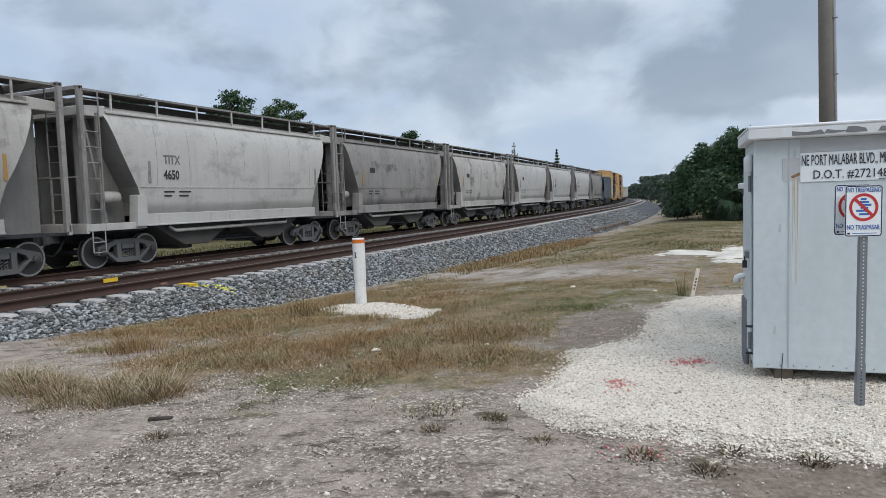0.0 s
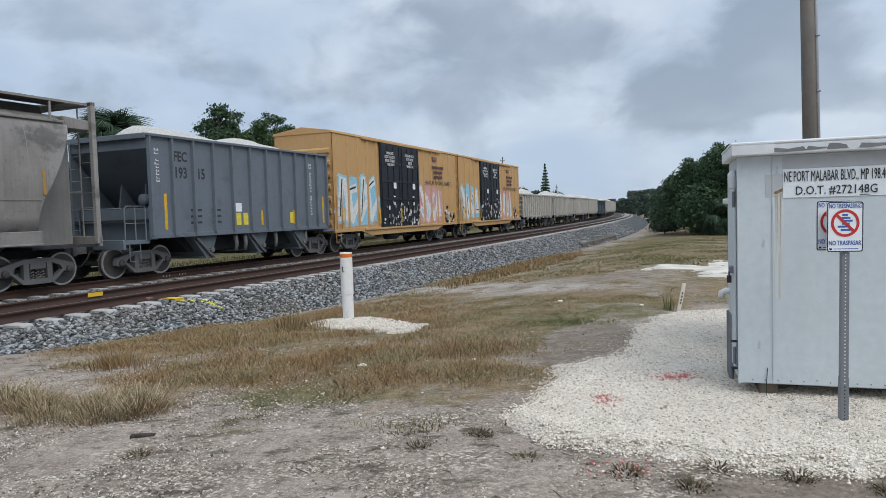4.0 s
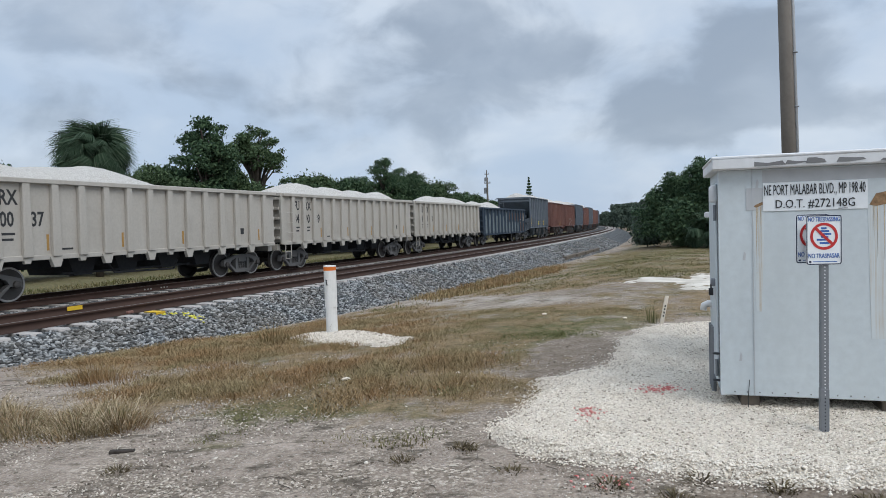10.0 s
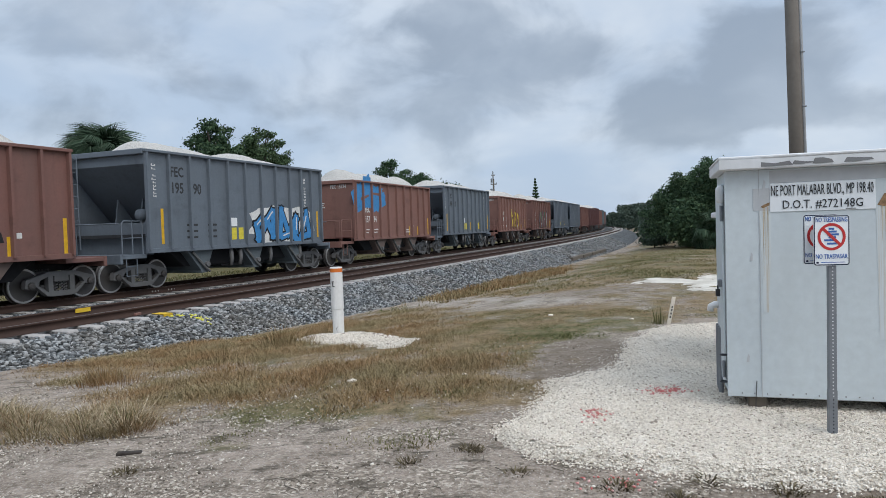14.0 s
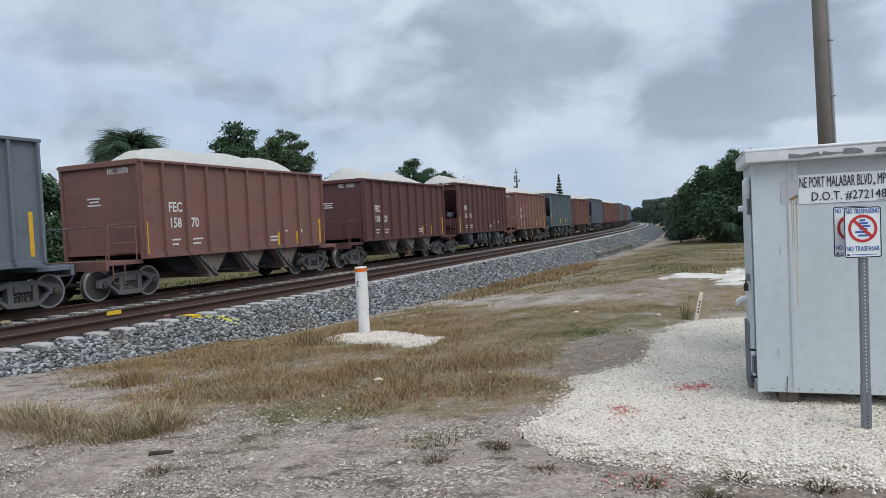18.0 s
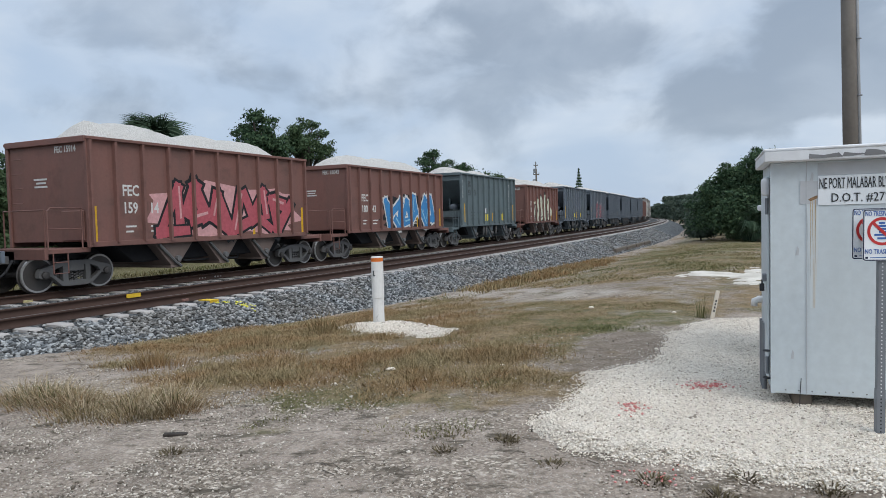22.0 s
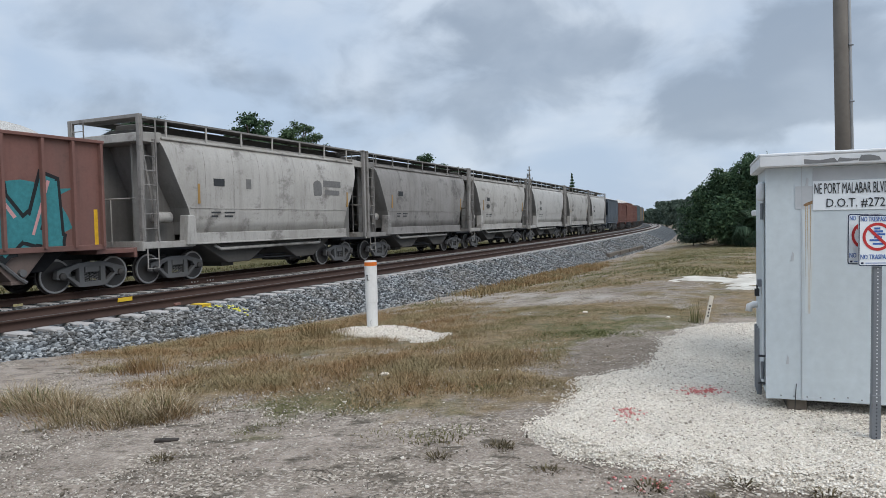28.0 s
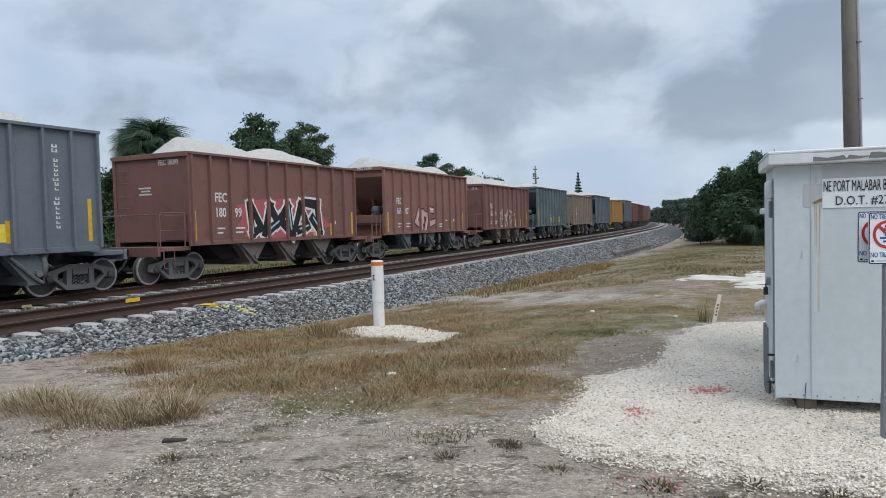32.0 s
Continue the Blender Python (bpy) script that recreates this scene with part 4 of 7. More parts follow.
ps, hs = scatter(34000, -2, 24, 18, 62, field_weight, 0.03, 0.12, 0.5)
blades("far_field_grass", ps, hs, M["field_grass"], "rough olive and tan grass in the field by the bank", 1.6, 0.012, 8)
ps, hs = [], []
for i in range(9000):
    a, off = rng.uniform(10, 60), rng.uniform(8.4, 11.8)
    p = track(a, off, 0)
    ps.append((p.x, p.y, ground_z(p.x, p.y)))
    hs.append(rng.uniform(0.04, 0.2))
blades("verge_grass", ps, hs, M["green_grass"], "green and tan verge grass beyond the tracks", 1.3, 0.014, 9)


def tuft(x, y, count, spread, h0, h1, material, label, lean=0.7, width=0.004, name="grass_tuft"):
    q = rng.normal(0, spread, (count, 2))
    ps = [(x + u, y + v, ground_z(x + u, y + v) - 0.01) for u, v in q]
    hs = [rng.uniform(h0, h1) * math.exp(-0.3 * (u * u + v * v) / spread ** 2) for u, v in q]
    return blades(name, ps, hs, material, label, lean, width, int(count + 100 * abs(x)), "plant", np.arctan2(q[:, 1], q[:, 0]))


for x, y, c, s, h in ((-2.75, 6.05, 800, 0.11, 0.50), (-3.05, 5.95, 500, 0.12, 0.40), (-3.3, 6.25, 600, 0.12, 0.42), (-3.6, 6.1, 500, 0.13, 0.36), (-3.95, 6.5, 700, 0.14, 0.42), (-4.35, 6.75, 700, 0.15, 0.50), (-4.75, 7.0, 600, 0.15, 0.48), (-3.2, 6.6, 500, 0.14, 0.36)):
    tuft(x, y, int(c * 0.55), s * 1.3, h * 0.2, h, M["tuft"], "clump of tall dry tan grass", 2.0, 0.0026)
    tuft(x, y, int(c * 0.8), s * 1.6, h * 0.15, h * 0.5, M["rust_grass"], "clump of tall dry tan grass", 2.0, 0.003)
    tuft(x - 0.1, y + 0.1, c // 4, s * 1.3, h * 0.2, h * 0.6, M["green_grass"], "clump of tall dry tan grass", 1.2)
for x, y, c, s, h in ((-2.72, 11.9, 300, 0.17, 0.62), (-2.35, 12.0, 180, 0.22, 0.4), (-4.26, 8.75, 320, 0.17, 0.42), (-3.95, 8.6, 160, 0.2, 0.3), (-3.3, 10.6, 200, 0.3, 0.35)):
    tuft(x, y, c, s, h * 0.5, h, M["rust_grass"], "clump of tall rust-brown weeds", 1.0, 0.0035)
for x, y in ((-1.71, 5.37), (-1.6, 5.55), (-1.95, 6.3), (-0.26, 4.95), (-0.45, 5.0), (-0.1, 5.1), (-0.7, 5.1), (-0.4, 6.1), (0.15, 6.6)):
    tuft(x, y, 150, 0.15, 0.015, 0.06, M["green_grass"], "low tuft of green weeds on sand", 1.0)
for x, y in ((0.22, 4.78), (-0.2, 4.55), (0.5, 4.25), (1.05, 4.0), (1.35, 3.75), (2.0, 3.85), (1.6, 4.0), (2.4, 3.6), (-2.2, 4.75)):
    tuft(x, y, 130, 0.06, 0.02, 0.085, M["weed"], "small withered brown weed on bare sand", 2.4, 0.005)
tuft(3.42, 10.4, 60, 0.05, 0.2, 0.5, M["green_grass"], "thin green weed beside the wooden stake", 0.4)


# ---- the signal hut, sign and posts ----
def face_pose(x, y, z, turn):
    return pose(x, y, z, 0, 0, turn)


HUT_TURN = -18.5       # its front runs to the right and towards the eye
hut = thing("signal_hut", "pale grey-white steel railway signal hut with peeling roof edge", "hut", m=face_pose(2.404, 5.432, 0.0, HUT_TURN))
HW, HD, HX, HZ0, HZ1 = 2.45, 0.9, -0.047, 0.14, 1.95
shell = part("wall", Geo().box(HX, HW, 0, HD, HZ0, HZ1), M["hut"], hut, "pale blue-white painted sheet steel", 0.006)
part("roof", Geo().prism([(-0.11, 2.055), (HW + 0.06, 2.055), (HW + 0.06, 2.03), (-0.11, 2.03)], -0.10, HD + 0.08, "y").box(-0.105, HW + 0.055, -0.095, HD + 0.075, HZ1 - 0.0, 2.032), M["hut_trim"], hut, "white flat roof with worn edge", 0.008)
part("fascia", Geo().box(-0.10, 0.20, -0.108, -0.094, 1.957, 2.03), M["hut_trim"], hut)
edge = random.Random(8)
for k in range(11):
    x0 = 0.2 + 0.205 * k + edge.uniform(-0.05, 0.05)
    w, z0, h = edge.uniform(0.10, 0.26), 1.962 + edge.uniform(0.0, 0.02), edge.uniform(0.015, 0.045)
    part("peeled_strip", Geo().prism([(x0, z0), (x0 + w * 0.4, z0 - edge.uniform(0, 0.006)), (x0 + w, z0 + edge.uniform(0, 0.015)), (x0 + w * 0.9, z0 + h * edge.uniform(0.5, 1)), (x0 + w * 0.5, z0 + h * edge.uniform(0.5, 1.0)), (x0 + w * 0.1, z0 + h)], -0.0985, -0.0945, "y"),
         M["hut_bare"], hut, "bare metal where the paint has peeled")
part("seam", Geo().box(0.194, 0.199, -0.006, 0.0, HZ0, HZ1), M["hut_faded"], hut)
part("seam", Geo().box(1.72, 1.726, -0.006, 0.0, HZ0, HZ1), M["hut_faded"], hut)
part("corner_trim", Geo().box(HX - 0.008, HX + 0.02, -0.006, 0.05, HZ0, HZ1), M["hut"], hut)
part("touch_up_patch", Geo().box(0.15, 0.272, -0.004, 0.0, 1.625, 1.80), M["hut_faded"], hut, "grey touch-up paint")
part("touch_up_patch", Geo().box(0.272, 1.2, -0.003, 0.0, 1.84, 1.935), M["hut_faded"], hut, "grey touch-up paint")
for x0, w, z0, z1 in ((0.205, 0.066, 1.655, 1.69), (1.012, 0.15, 1.64, 1.745)):
    part("rust_stain", Geo().prism([(x0, z0), (x0 + w * 0.3, z0 - 0.01), (x0 + w, z0 + 0.01), (x0 + w, z1), (x0 + 0.3 * w, z1 - 0.02)], -0.005, -0.001, "y"), M["hut_rust"], hut)
    for k in range(4):
        u = x0 + w * (0.15 + 0.24 * k) + random.uniform(-0.008, 0.008)
        part("rust_run", Geo().prism([(u, z0), (u + 0.006, z0), (u + 0.003, z0 - random.uniform(0.25, 0.62))], -0.0045, -0.001, "y"), M["rust_pale"], hut)
for x0, z0 in ((0.12, 1.23), (0.085, 0.42), (0.22, 1.80), (0.28, 1.85)):
    part("scuff", Geo().prism([(x0, z0), (x0 + 0.02, z0), (x0 + 0.024, z0 + 0.05), (x0 + 0.012, z0 + 0.07)], -0.004, -0.001, "y"), M["hut_faded"], hut)
for k in range(26):
    part("bolt", Geo().lathe([(-0.006, 0.004), (-0.003, 0.006), (0.0, 0.006)], (0.05 + 0.092 * k, 0, HZ0 + 0.03 + (0.012 if k == 5 else 0)), "y", 6), M["hut_bare"], hut)
plate = part("name_plate", Geo().box(0.273, 1.001, -0.008, -0.001, 1.612, 1.836), M["sign_white"], hut, "white plate with black crossing name", 0.002)
tx = part("lettering", text_mesh("NE PORT MALABAR BLVD., MP 198.40", 0.108, M["black_letter"], 1.0, (0.702, 0.094)), None, plate, "black condensed capitals")
tx.location = (0.283, -0.011, 1.724)
tx = part("lettering", text_mesh("D.O.T. #272148G", 0.108, M["black_letter"], 1.0, (0.55, 0.072)), None, plate, "black capitals")
tx.location = (0.364, -0.011, 1.628)
part("underline", Geo().box(0.80, 0.865, -0.012, -0.009, 1.620, 1.624), M["black_letter"], plate)
# side with doors, latch, hinges, pipe
part("side_door", Geo().box(HX - 0.02, HX, 0.16, 0.84, 0.2, 1.86), M["hut"], hut, "pale steel side door", 0.008)
part("door_hinge", Geo().tube([(HX - 0.025, 0.15, 1.55), (HX - 0.025, 0.15, 1.68)], 0.012, 8), M["galv"], hut, "steel hinge")
part("door_hinge", Geo().tube([(HX - 0.025, 0.15, 0.26), (HX - 0.025, 0.15, 0.40)], 0.012, 8), M["galv"], hut, "steel hinge")
part("door_gap", Geo().box(HX - 0.004, HX, 0.135, 0.155, 0.22, 1.84), M["hut_bare"], hut, "dark rubber door seal")
part("vent_cap", Geo().lathe([(0, 0.022), (0.02, 0.03), (0.1, 0.032), (0.13, 0.026), (0.145, 0.01)], (HX - 0.035, 0.14, 1.70), "z", 12), M["hut_trim"], hut, "small white vent cap", smooth=True)
lock = part("latch", Geo().box(HX - 0.05, HX - 0.012, 0.24, 0.34, 1.0, 1.06), M["galv"], hut, "steel latch", 0.005)
part("padlock", Geo().box(HX - 0.07, HX - 0.035, 0.26, 0.30, 0.92, 0.98).tube([(HX - 0.052, 0.265, 0.975), (HX - 0.052, 0.265, 1.01), (HX - 0.052, 0.297, 1.01), (HX - 0.052, 0.297, 0.975)], 0.006, 5), M["under"], lock, "dark padlock")
part("drain_pipe", Geo().tube([(HX, 0.7, 0.80), (HX - 0.05, 0.7, 0.80), (HX - 0.085, 0.7, 0.785), (HX - 0.09, 0.7, 0.74)], 0.03, 10), M["pvc"], hut, "white plastic elbow pipe", smooth=True)
for zz in (0.24, 0.46):
    part("tie_ring", Geo().tube([(HX - 0.03 - 0.026 * math.cos(q), 0.08 + 0.026 * math.sin(q), zz) for q in np.linspace(0, 6.28, 13)], 0.006, 5), M["under"], hut)
for y0 in (0.5, 0.62, 0.76):
    part("conduit", Geo().tube([(HX - 0.022, y0, 0.05), (HX - 0.022, y0, 0.62)], 0.02, 8), M["galv"], hut)
part("wire", Geo().tube([(0.145, -0.02, 0.03), (0.15, -0.012, 0.16), (0.158, -0.006, 0.27)], 0.003, 5), M["under"], hut, "thin dark wire")
# washed-out rust below two stains
for x0, x1, z0, z1 in ((0.198, 0.285, 0.82, 1.655), (1.0, 1.19, 0.62, 1.65)):
    part("rust_wash", Geo().prism([(x0, z1), (x1, z1), (x1 - 0.012, (z0 + z1) / 2), (x1 - 0.03, z0), (x0 + 0.02, z0)], -0.0022, -0.0005, "y"), M["rust_wash"], hut, "pale rust wash down the wall")
for x0 in (0.10, 1.1, 2.2):
    part("skid", Geo().box(x0, x0 + 0.14, 0.04, HD - 0.05, -0.02, HZ0), M["wood_block"], hut, "old timber support block", 0.01)

cab = thing("equipment_cabinet", "smaller grey-white steel cabinet behind the signal hut", "cabinet", m=face_pose(2.404 + 0.66, 5.432 + 1.63, 0.0, HUT_TURN))
part("body", Geo().box(-0.02, 1.3, 0, 1.0, 0.12, 1.58), M["hut"], cab, "", 0.01)
part("roof", Geo().box(-0.09, 1.38, -0.08, 1.08, 1.58, 1.645), M["hut_trim"], cab, "", 0.012)
part("door", Geo().box(-0.045, -0.02, 0.08, 0.92, 0.2, 1.5), M["hut"], cab, "", 0.006)
part("handle", Geo().box(-0.085, -0.045, 0.16, 0.2, 0.92, 1.08), M["galv"], cab, "", 0.005)
for x0 in (0.05, 1.0):
    part("skid", Geo().box(x0, x0 + 0.15, 0.05, 0.95, -0.02, 0.12), M["wood_block"], cab)

SIGN_TURN = -4.0
sgn = thing("trespass_sign", "white no-trespassing sign on a galvanised perforated post", "sign", m=pose(2.762, 4.705, 0.0, 0, 0.4, SIGN_TURN))
sgn.scale = (0.98, 0.98, 0.98)
post = part("post", Geo().prism([(0.036 * math.cos(q), 0.036 * math.sin(q)) for q in np.radians((35, 125, 215, 305))], -0.05, 1.55, "z"), M["galv"], sgn, "", 0.003)
part("sleeve", Geo().prism([(0.0395 * math.cos(q), 0.0395 * math.sin(q)) for q in np.radians((35, 125, 215, 305))], -0.05, 0.36, "z"), M["galv"], sgn, "", 0.003)
hole_mesh = Geo().lathe([(-0.0008, 0.0052), (0.0008, 0.0052)], (0, 0, 0), "y", 8).mesh("post_hole", M["under"])
hole_light = Geo().lathe([(-0.0008, 0.005), (0.0008, 0.005)], (0, 0, 0), "y", 8).mesh("post_hole", M["hut_trim"])
for k in range(58):
    zz = 0.04 + 0.0254 * k
    r = (0.0279 if zz < 0.36 else 0.0255) + 0.0006
    ob = part("hole", hole_mesh if zz < 0.30 else hole_light, None, post)
    ob.matrix_basis = pose(r * math.cos(radians(-100)) + 0.0, r * math.sin(radians(-100)), zz, 0, 0, -10)


def rounded(w, h, r, n=5):
    return [(sx * (w / 2 - r) + r * math.cos(q), sy * (h / 2 - r) + r * math.sin(q)) for sx, sy, a0 in ((1, 1, 0), (-1, 1, 90), (-1, -1, 180), (1, -1, 270))
            for q in [radians(a0 + 90 * k / n) for k in range(n + 1)]]


def notice(x, y, z, turn, w, h):
    """One aluminium sign plate, facing -y."""
    ob = part("sign_plate", Geo().prism(rounded(w, h, 0.018), -0.002, 0.0, "y"), M["sign_white"], sgn, "white aluminium sign plate with navy border")
    ob.matrix_basis = pose(x, y, z, 0, 0, turn)
    outer, inner = rounded(w - 0.004, h - 0.004, 0.017), rounded(w - 0.018, h - 0.018, 0.012)
    n = len(outer)
    part("border", Geo().add([(px, -0.0035, pz) for px, pz in outer + inner], [(i, (i + 1) % n, n + (i + 1) % n, n + i) for i in range(n)]), M["sign_navy"], ob)
    ring_o = [(0.096 * math.cos(q), -0.0040, 0.096 * math.sin(q) + 0.026) for q in np.linspace(0, 2 * math.pi, 33)[:-1]]
    ring_i = [(p[0] * 0.80, p[1], (p[2] - 0.026) * 0.80 + 0.026) for p in ring_o]
    # plain blue bars in place of the pictogram
    for zz, x0, x1 in ((0.082, -0.02, 0.018), (0.062, -0.025, 0.035), (0.042, -0.03, 0.05), (0.022, -0.02, 0.03), (0.002, -0.05, 0.02), (-0.022, -0.03, 0.035)):
        part("pictogram_bar", Geo().box(x0, x1, -0.0032, -0.0024, zz - 0.007, zz + 0.007), M["sign_blue"], ob)
    part("prohibition_ring", Geo().add(ring_o + ring_i, [(i, (i + 1) % 32, 32 + (i + 1) % 32, 32 + i) for i in range(32)]), M["sign_red"], ob)
    part("prohibition_bar", Geo().prism([(-0.072, 0.083), (-0.058, 0.097), (0.072, -0.031), (0.058, -0.045)], -0.0046, -0.0036, "y"), M["sign_red"], ob)
    for words, zz, sq in (("NO TRESPASSING", 0.130, 0.56), ("NO TRASPASAR", -0.128, 0.66)):
        t = part("lettering", text_mesh(words, 0.047, M["sign_blue"], 1.0, (0.216, 0.033)), None, ob, "blue condensed capitals")
        t.location = (-0.108, -0.003, zz)
    part("small_print_bar", Geo().box(-0.075, 0.09, -0.003, -0.0024, -0.156, -0.151), M["sign_blue"], ob)
    part("small_print_bar", Geo().box(-0.105, -0.088, -0.003, -0.0024, -0.161, -0.148), M["sign_navy"], ob)


notice(-0.019, -0.041, 1.428, 0.0, 0.247, 0.353)
notice(-0.055, 0.042, 1.436, 3.0, 0.247, 0.353)

util = thing("utility_pole", "weathered wooden utility pole with a grey conduit", "pole", m=pose(7.56, 14.0, -0.1, 0, -1.1, 0))
part("pole", Geo().tube([(0, 0, 0), (0, 0, 5), (0, 0, 11)], 0.145, 14, 0.115), M["pole_wood"], util, "", smooth=True)
part("conduit", Geo().tube([(0.155, -0.06, 0), (0.13, -0.05, 10.5)], 0.033, 8), M["conduit_grey"], util, "grey conduit", smooth=True)
for zz in (1.2, 2.9, 3.9, 5.0, 6.2):
    part("conduit_strap", Geo().tube([(0.09, -0.10, zz), (0.195, -0.075, zz)], 0.016, 6), M["galv"], util)

mk = thing("marker_post", "white plastic line marker post with an orange band", "marker post", m=pose(-1.85, 13.07, ground_z(-1.85, 13.07), 0, -0.4, 0))
part("upper_tube", Geo().lathe([(0.50, 0.113), (0.505, 0.118), (1.285, 0.118), (1.30, 0.112)], (0, 0, 0), "z", 24), M["pvc"], mk, "white plastic tube", smooth=False)
part("lower_tube", Geo().lathe([(-0.1, 0.108), (0.505, 0.108)], (0, 0, 0), "z", 24), M["pvc"], mk, "white plastic tube")
part("orange_band", Geo().lathe([(1.205, 0.1195), (1.275, 0.1195)], (0, 0, 0), "z", 24), M["orange"], mk)
part("mark_bar", Geo().box(-0.065, -0.05, -0.111, -0.102, 0.93, 1.02).box(-0.065, -0.025, -0.117, -0.104, 0.93, 0.945).box(-0.075, -0.04, -0.115, -0.1, 1.02, 1.035), M["black_letter"], mk, "faded black mark")
part("scratch", Geo().tube([(0.0, -0.1095, 0.06), (-0.03, -0.106, 0.13), (0.01, -0.110, 0.19)], 0.003, 4), M["black_letter"], mk)

st = thing("survey_stake", "leaning wooden survey stake with faded writing", "stake", m=pose(3.50, 10.22, ground_z(3.5, 10.22) - 0.03, 0, 13, 10))
part("lath", Geo().box(-0.03, 0.03, -0.008, 0.008, 0, 0.46), M["lath"], st, "pale weathered wood lath", 0.003)
for k in range(4):
    part("mark_bar", Geo().box(-0.012, 0.012, -0.0095, -0.008, 0.14 + 0.05 * k, 0.17 + 0.05 * k), M["black_letter"], st)

for a0 in (50.5, 55.0, 59.5, 64.0):
    p = track(a0, -toe(a0)[1] + 0.25)
    pk = thing("timber_plank", "dark weathered timber lying along the ballast foot", "plank", "timbers along the ballast", pose(p.x, p.y, bank_z(a0, -toe(a0)[1] + 0.25) + 0.12, 0, 0, track_turn(a0)))
    part("board", Geo().box(-2.2, 2.2, -0.14, 0.14, -0.14, 0.13), M["wood_block"], pk, "", 0.03)
db = thing("timber_scrap", "small dark scrap of wood on the sand", "wood scrap", m=pose(-2.36, 5.2, ground_z(-2.36, 5.2) + 0.012, 2, 3, 12))
part("board", Geo().box(-0.09, 0.09, -0.025, 0.025, -0.012, 0.014), M["wood_dark"], db, "", 0.006)
for x, y, r, lab in ((-0.92, 7.39, 0.05, "pale flat stone in dry grass"), (-0.63, 7.2, 0.03, "pale flat stone in dry grass"), (2.05, 12.1, 0.045, "pale stone in turf"), (0.3, 7.35, 0.025, "pale flat stone in dry grass"),
                     (3.15, 10.9, 0.035, "pale stone in turf"), (-0.5, 6.8, 0.022, "pale flat stone in dry grass")):
    g = Geo().lathe([(-0.25, 0.6), (0.0, 1.0), (0.3, 0.85), (0.45, 0.4)], (0, 0, 0), "z", 9)
    g.v = [(p[0] * r * random.uniform(0.85, 1.2), p[1] * r * random.uniform(0.7, 1.0), p[2] * r) for p in g.v]
    ob = tagged(new("stone", g.mesh("stone", M["limerock"], 0.0, True)), lab, "stone")
    ob.matrix_basis = pose(x, y, ground_z(x, y) + r * 0.25, 0, 0, 20 * r)
# sticks and twigs on the bare sand
for i in range(26):
    x, y = random.uniform(-1.2, 1.6), random.uniform(3.1, 4.7)
    q, L = random.uniform(0, 6.28), random.uniform(0.05, 0.22)
    g = Geo().tube([(0, 0, 0.004), (L * 0.5 * math.cos(q), L * 0.5 * math.sin(q), 0.012), (L * math.cos(q + 0.4), L * math.sin(q + 0.4), 0.006)], 0.003, 4)
    ob = tagged(new("twig", g.mesh("twig", M["wood_block"])), "thin dry brown twig on sand", "twig", "twigs on the sand")
    ob.matrix_basis = pose(x, y, ground_z(x, y))


# ---- painted tie and rail marks ----
p = track(11.98, -0.40, NEAR_TOP - 0.182)
ob = part("painted_tie_end", Geo().box(-0.135, 0.135, -0.16, 0.22, 0, 0.01).box(-0.136, 0.136, -0.166, -0.158, -0.12, 0.01), M["yellow_paint"], near_track, "tie end sprayed yellow")
ob.matrix_basis = pose(p.x, p.y, p.z, 0, 0, track_turn(12.0))
for a, o, zz in ((11.45, 1.51 - 0.02, NEAR_TOP - 0.12), (10.65, R3_OFF - 0.35, FAR_TOP - 0.19)):
    p = track(a, o, zz)
    ob = part("painted_rail_mark", Geo().box(-0.2, 0.2, -0.02, 0.0, 0.01, 0.105) if o < 3 else Geo().box(-0.12, 0.12, -0.02, 0.0, 0.02, 0.08), M["yellow_paint" if o < 3 else "old_yellow"], near_track, "yellow paint on the rail web")
    ob.matrix_basis = pose(p.x, p.y, p.z, 0, 0, track_turn(a))
for a, n in ((16.65, 3), (17.35, 3)):
    for k in range(n):
        p = track(a + 0.13 * k, R3_OFF - 0.025, FAR_TOP - 0.13)
        ob = part("chalk_mark", Geo().box(-0.025, 0.025, -0.006, 0.0, 0, 0.045), M["hop_mid"], far_track, "white chalk mark on the rail web")
        ob.matrix_basis = pose(p.x, p.y, p.z, 0, 0, track_turn(a))
p = track(11.55, -0.08, NEAR_TOP - 0.17)
ob = part("rail_anchor", Geo().box(-0.08, 0.08, -0.05, 0.02, 0, 0.06), M["rust_tan"], near_track, "rusty rail anchor", 0.01)
ob.matrix_basis = pose(p.x, p.y, p.z, 0, 0, track_turn(9.0))


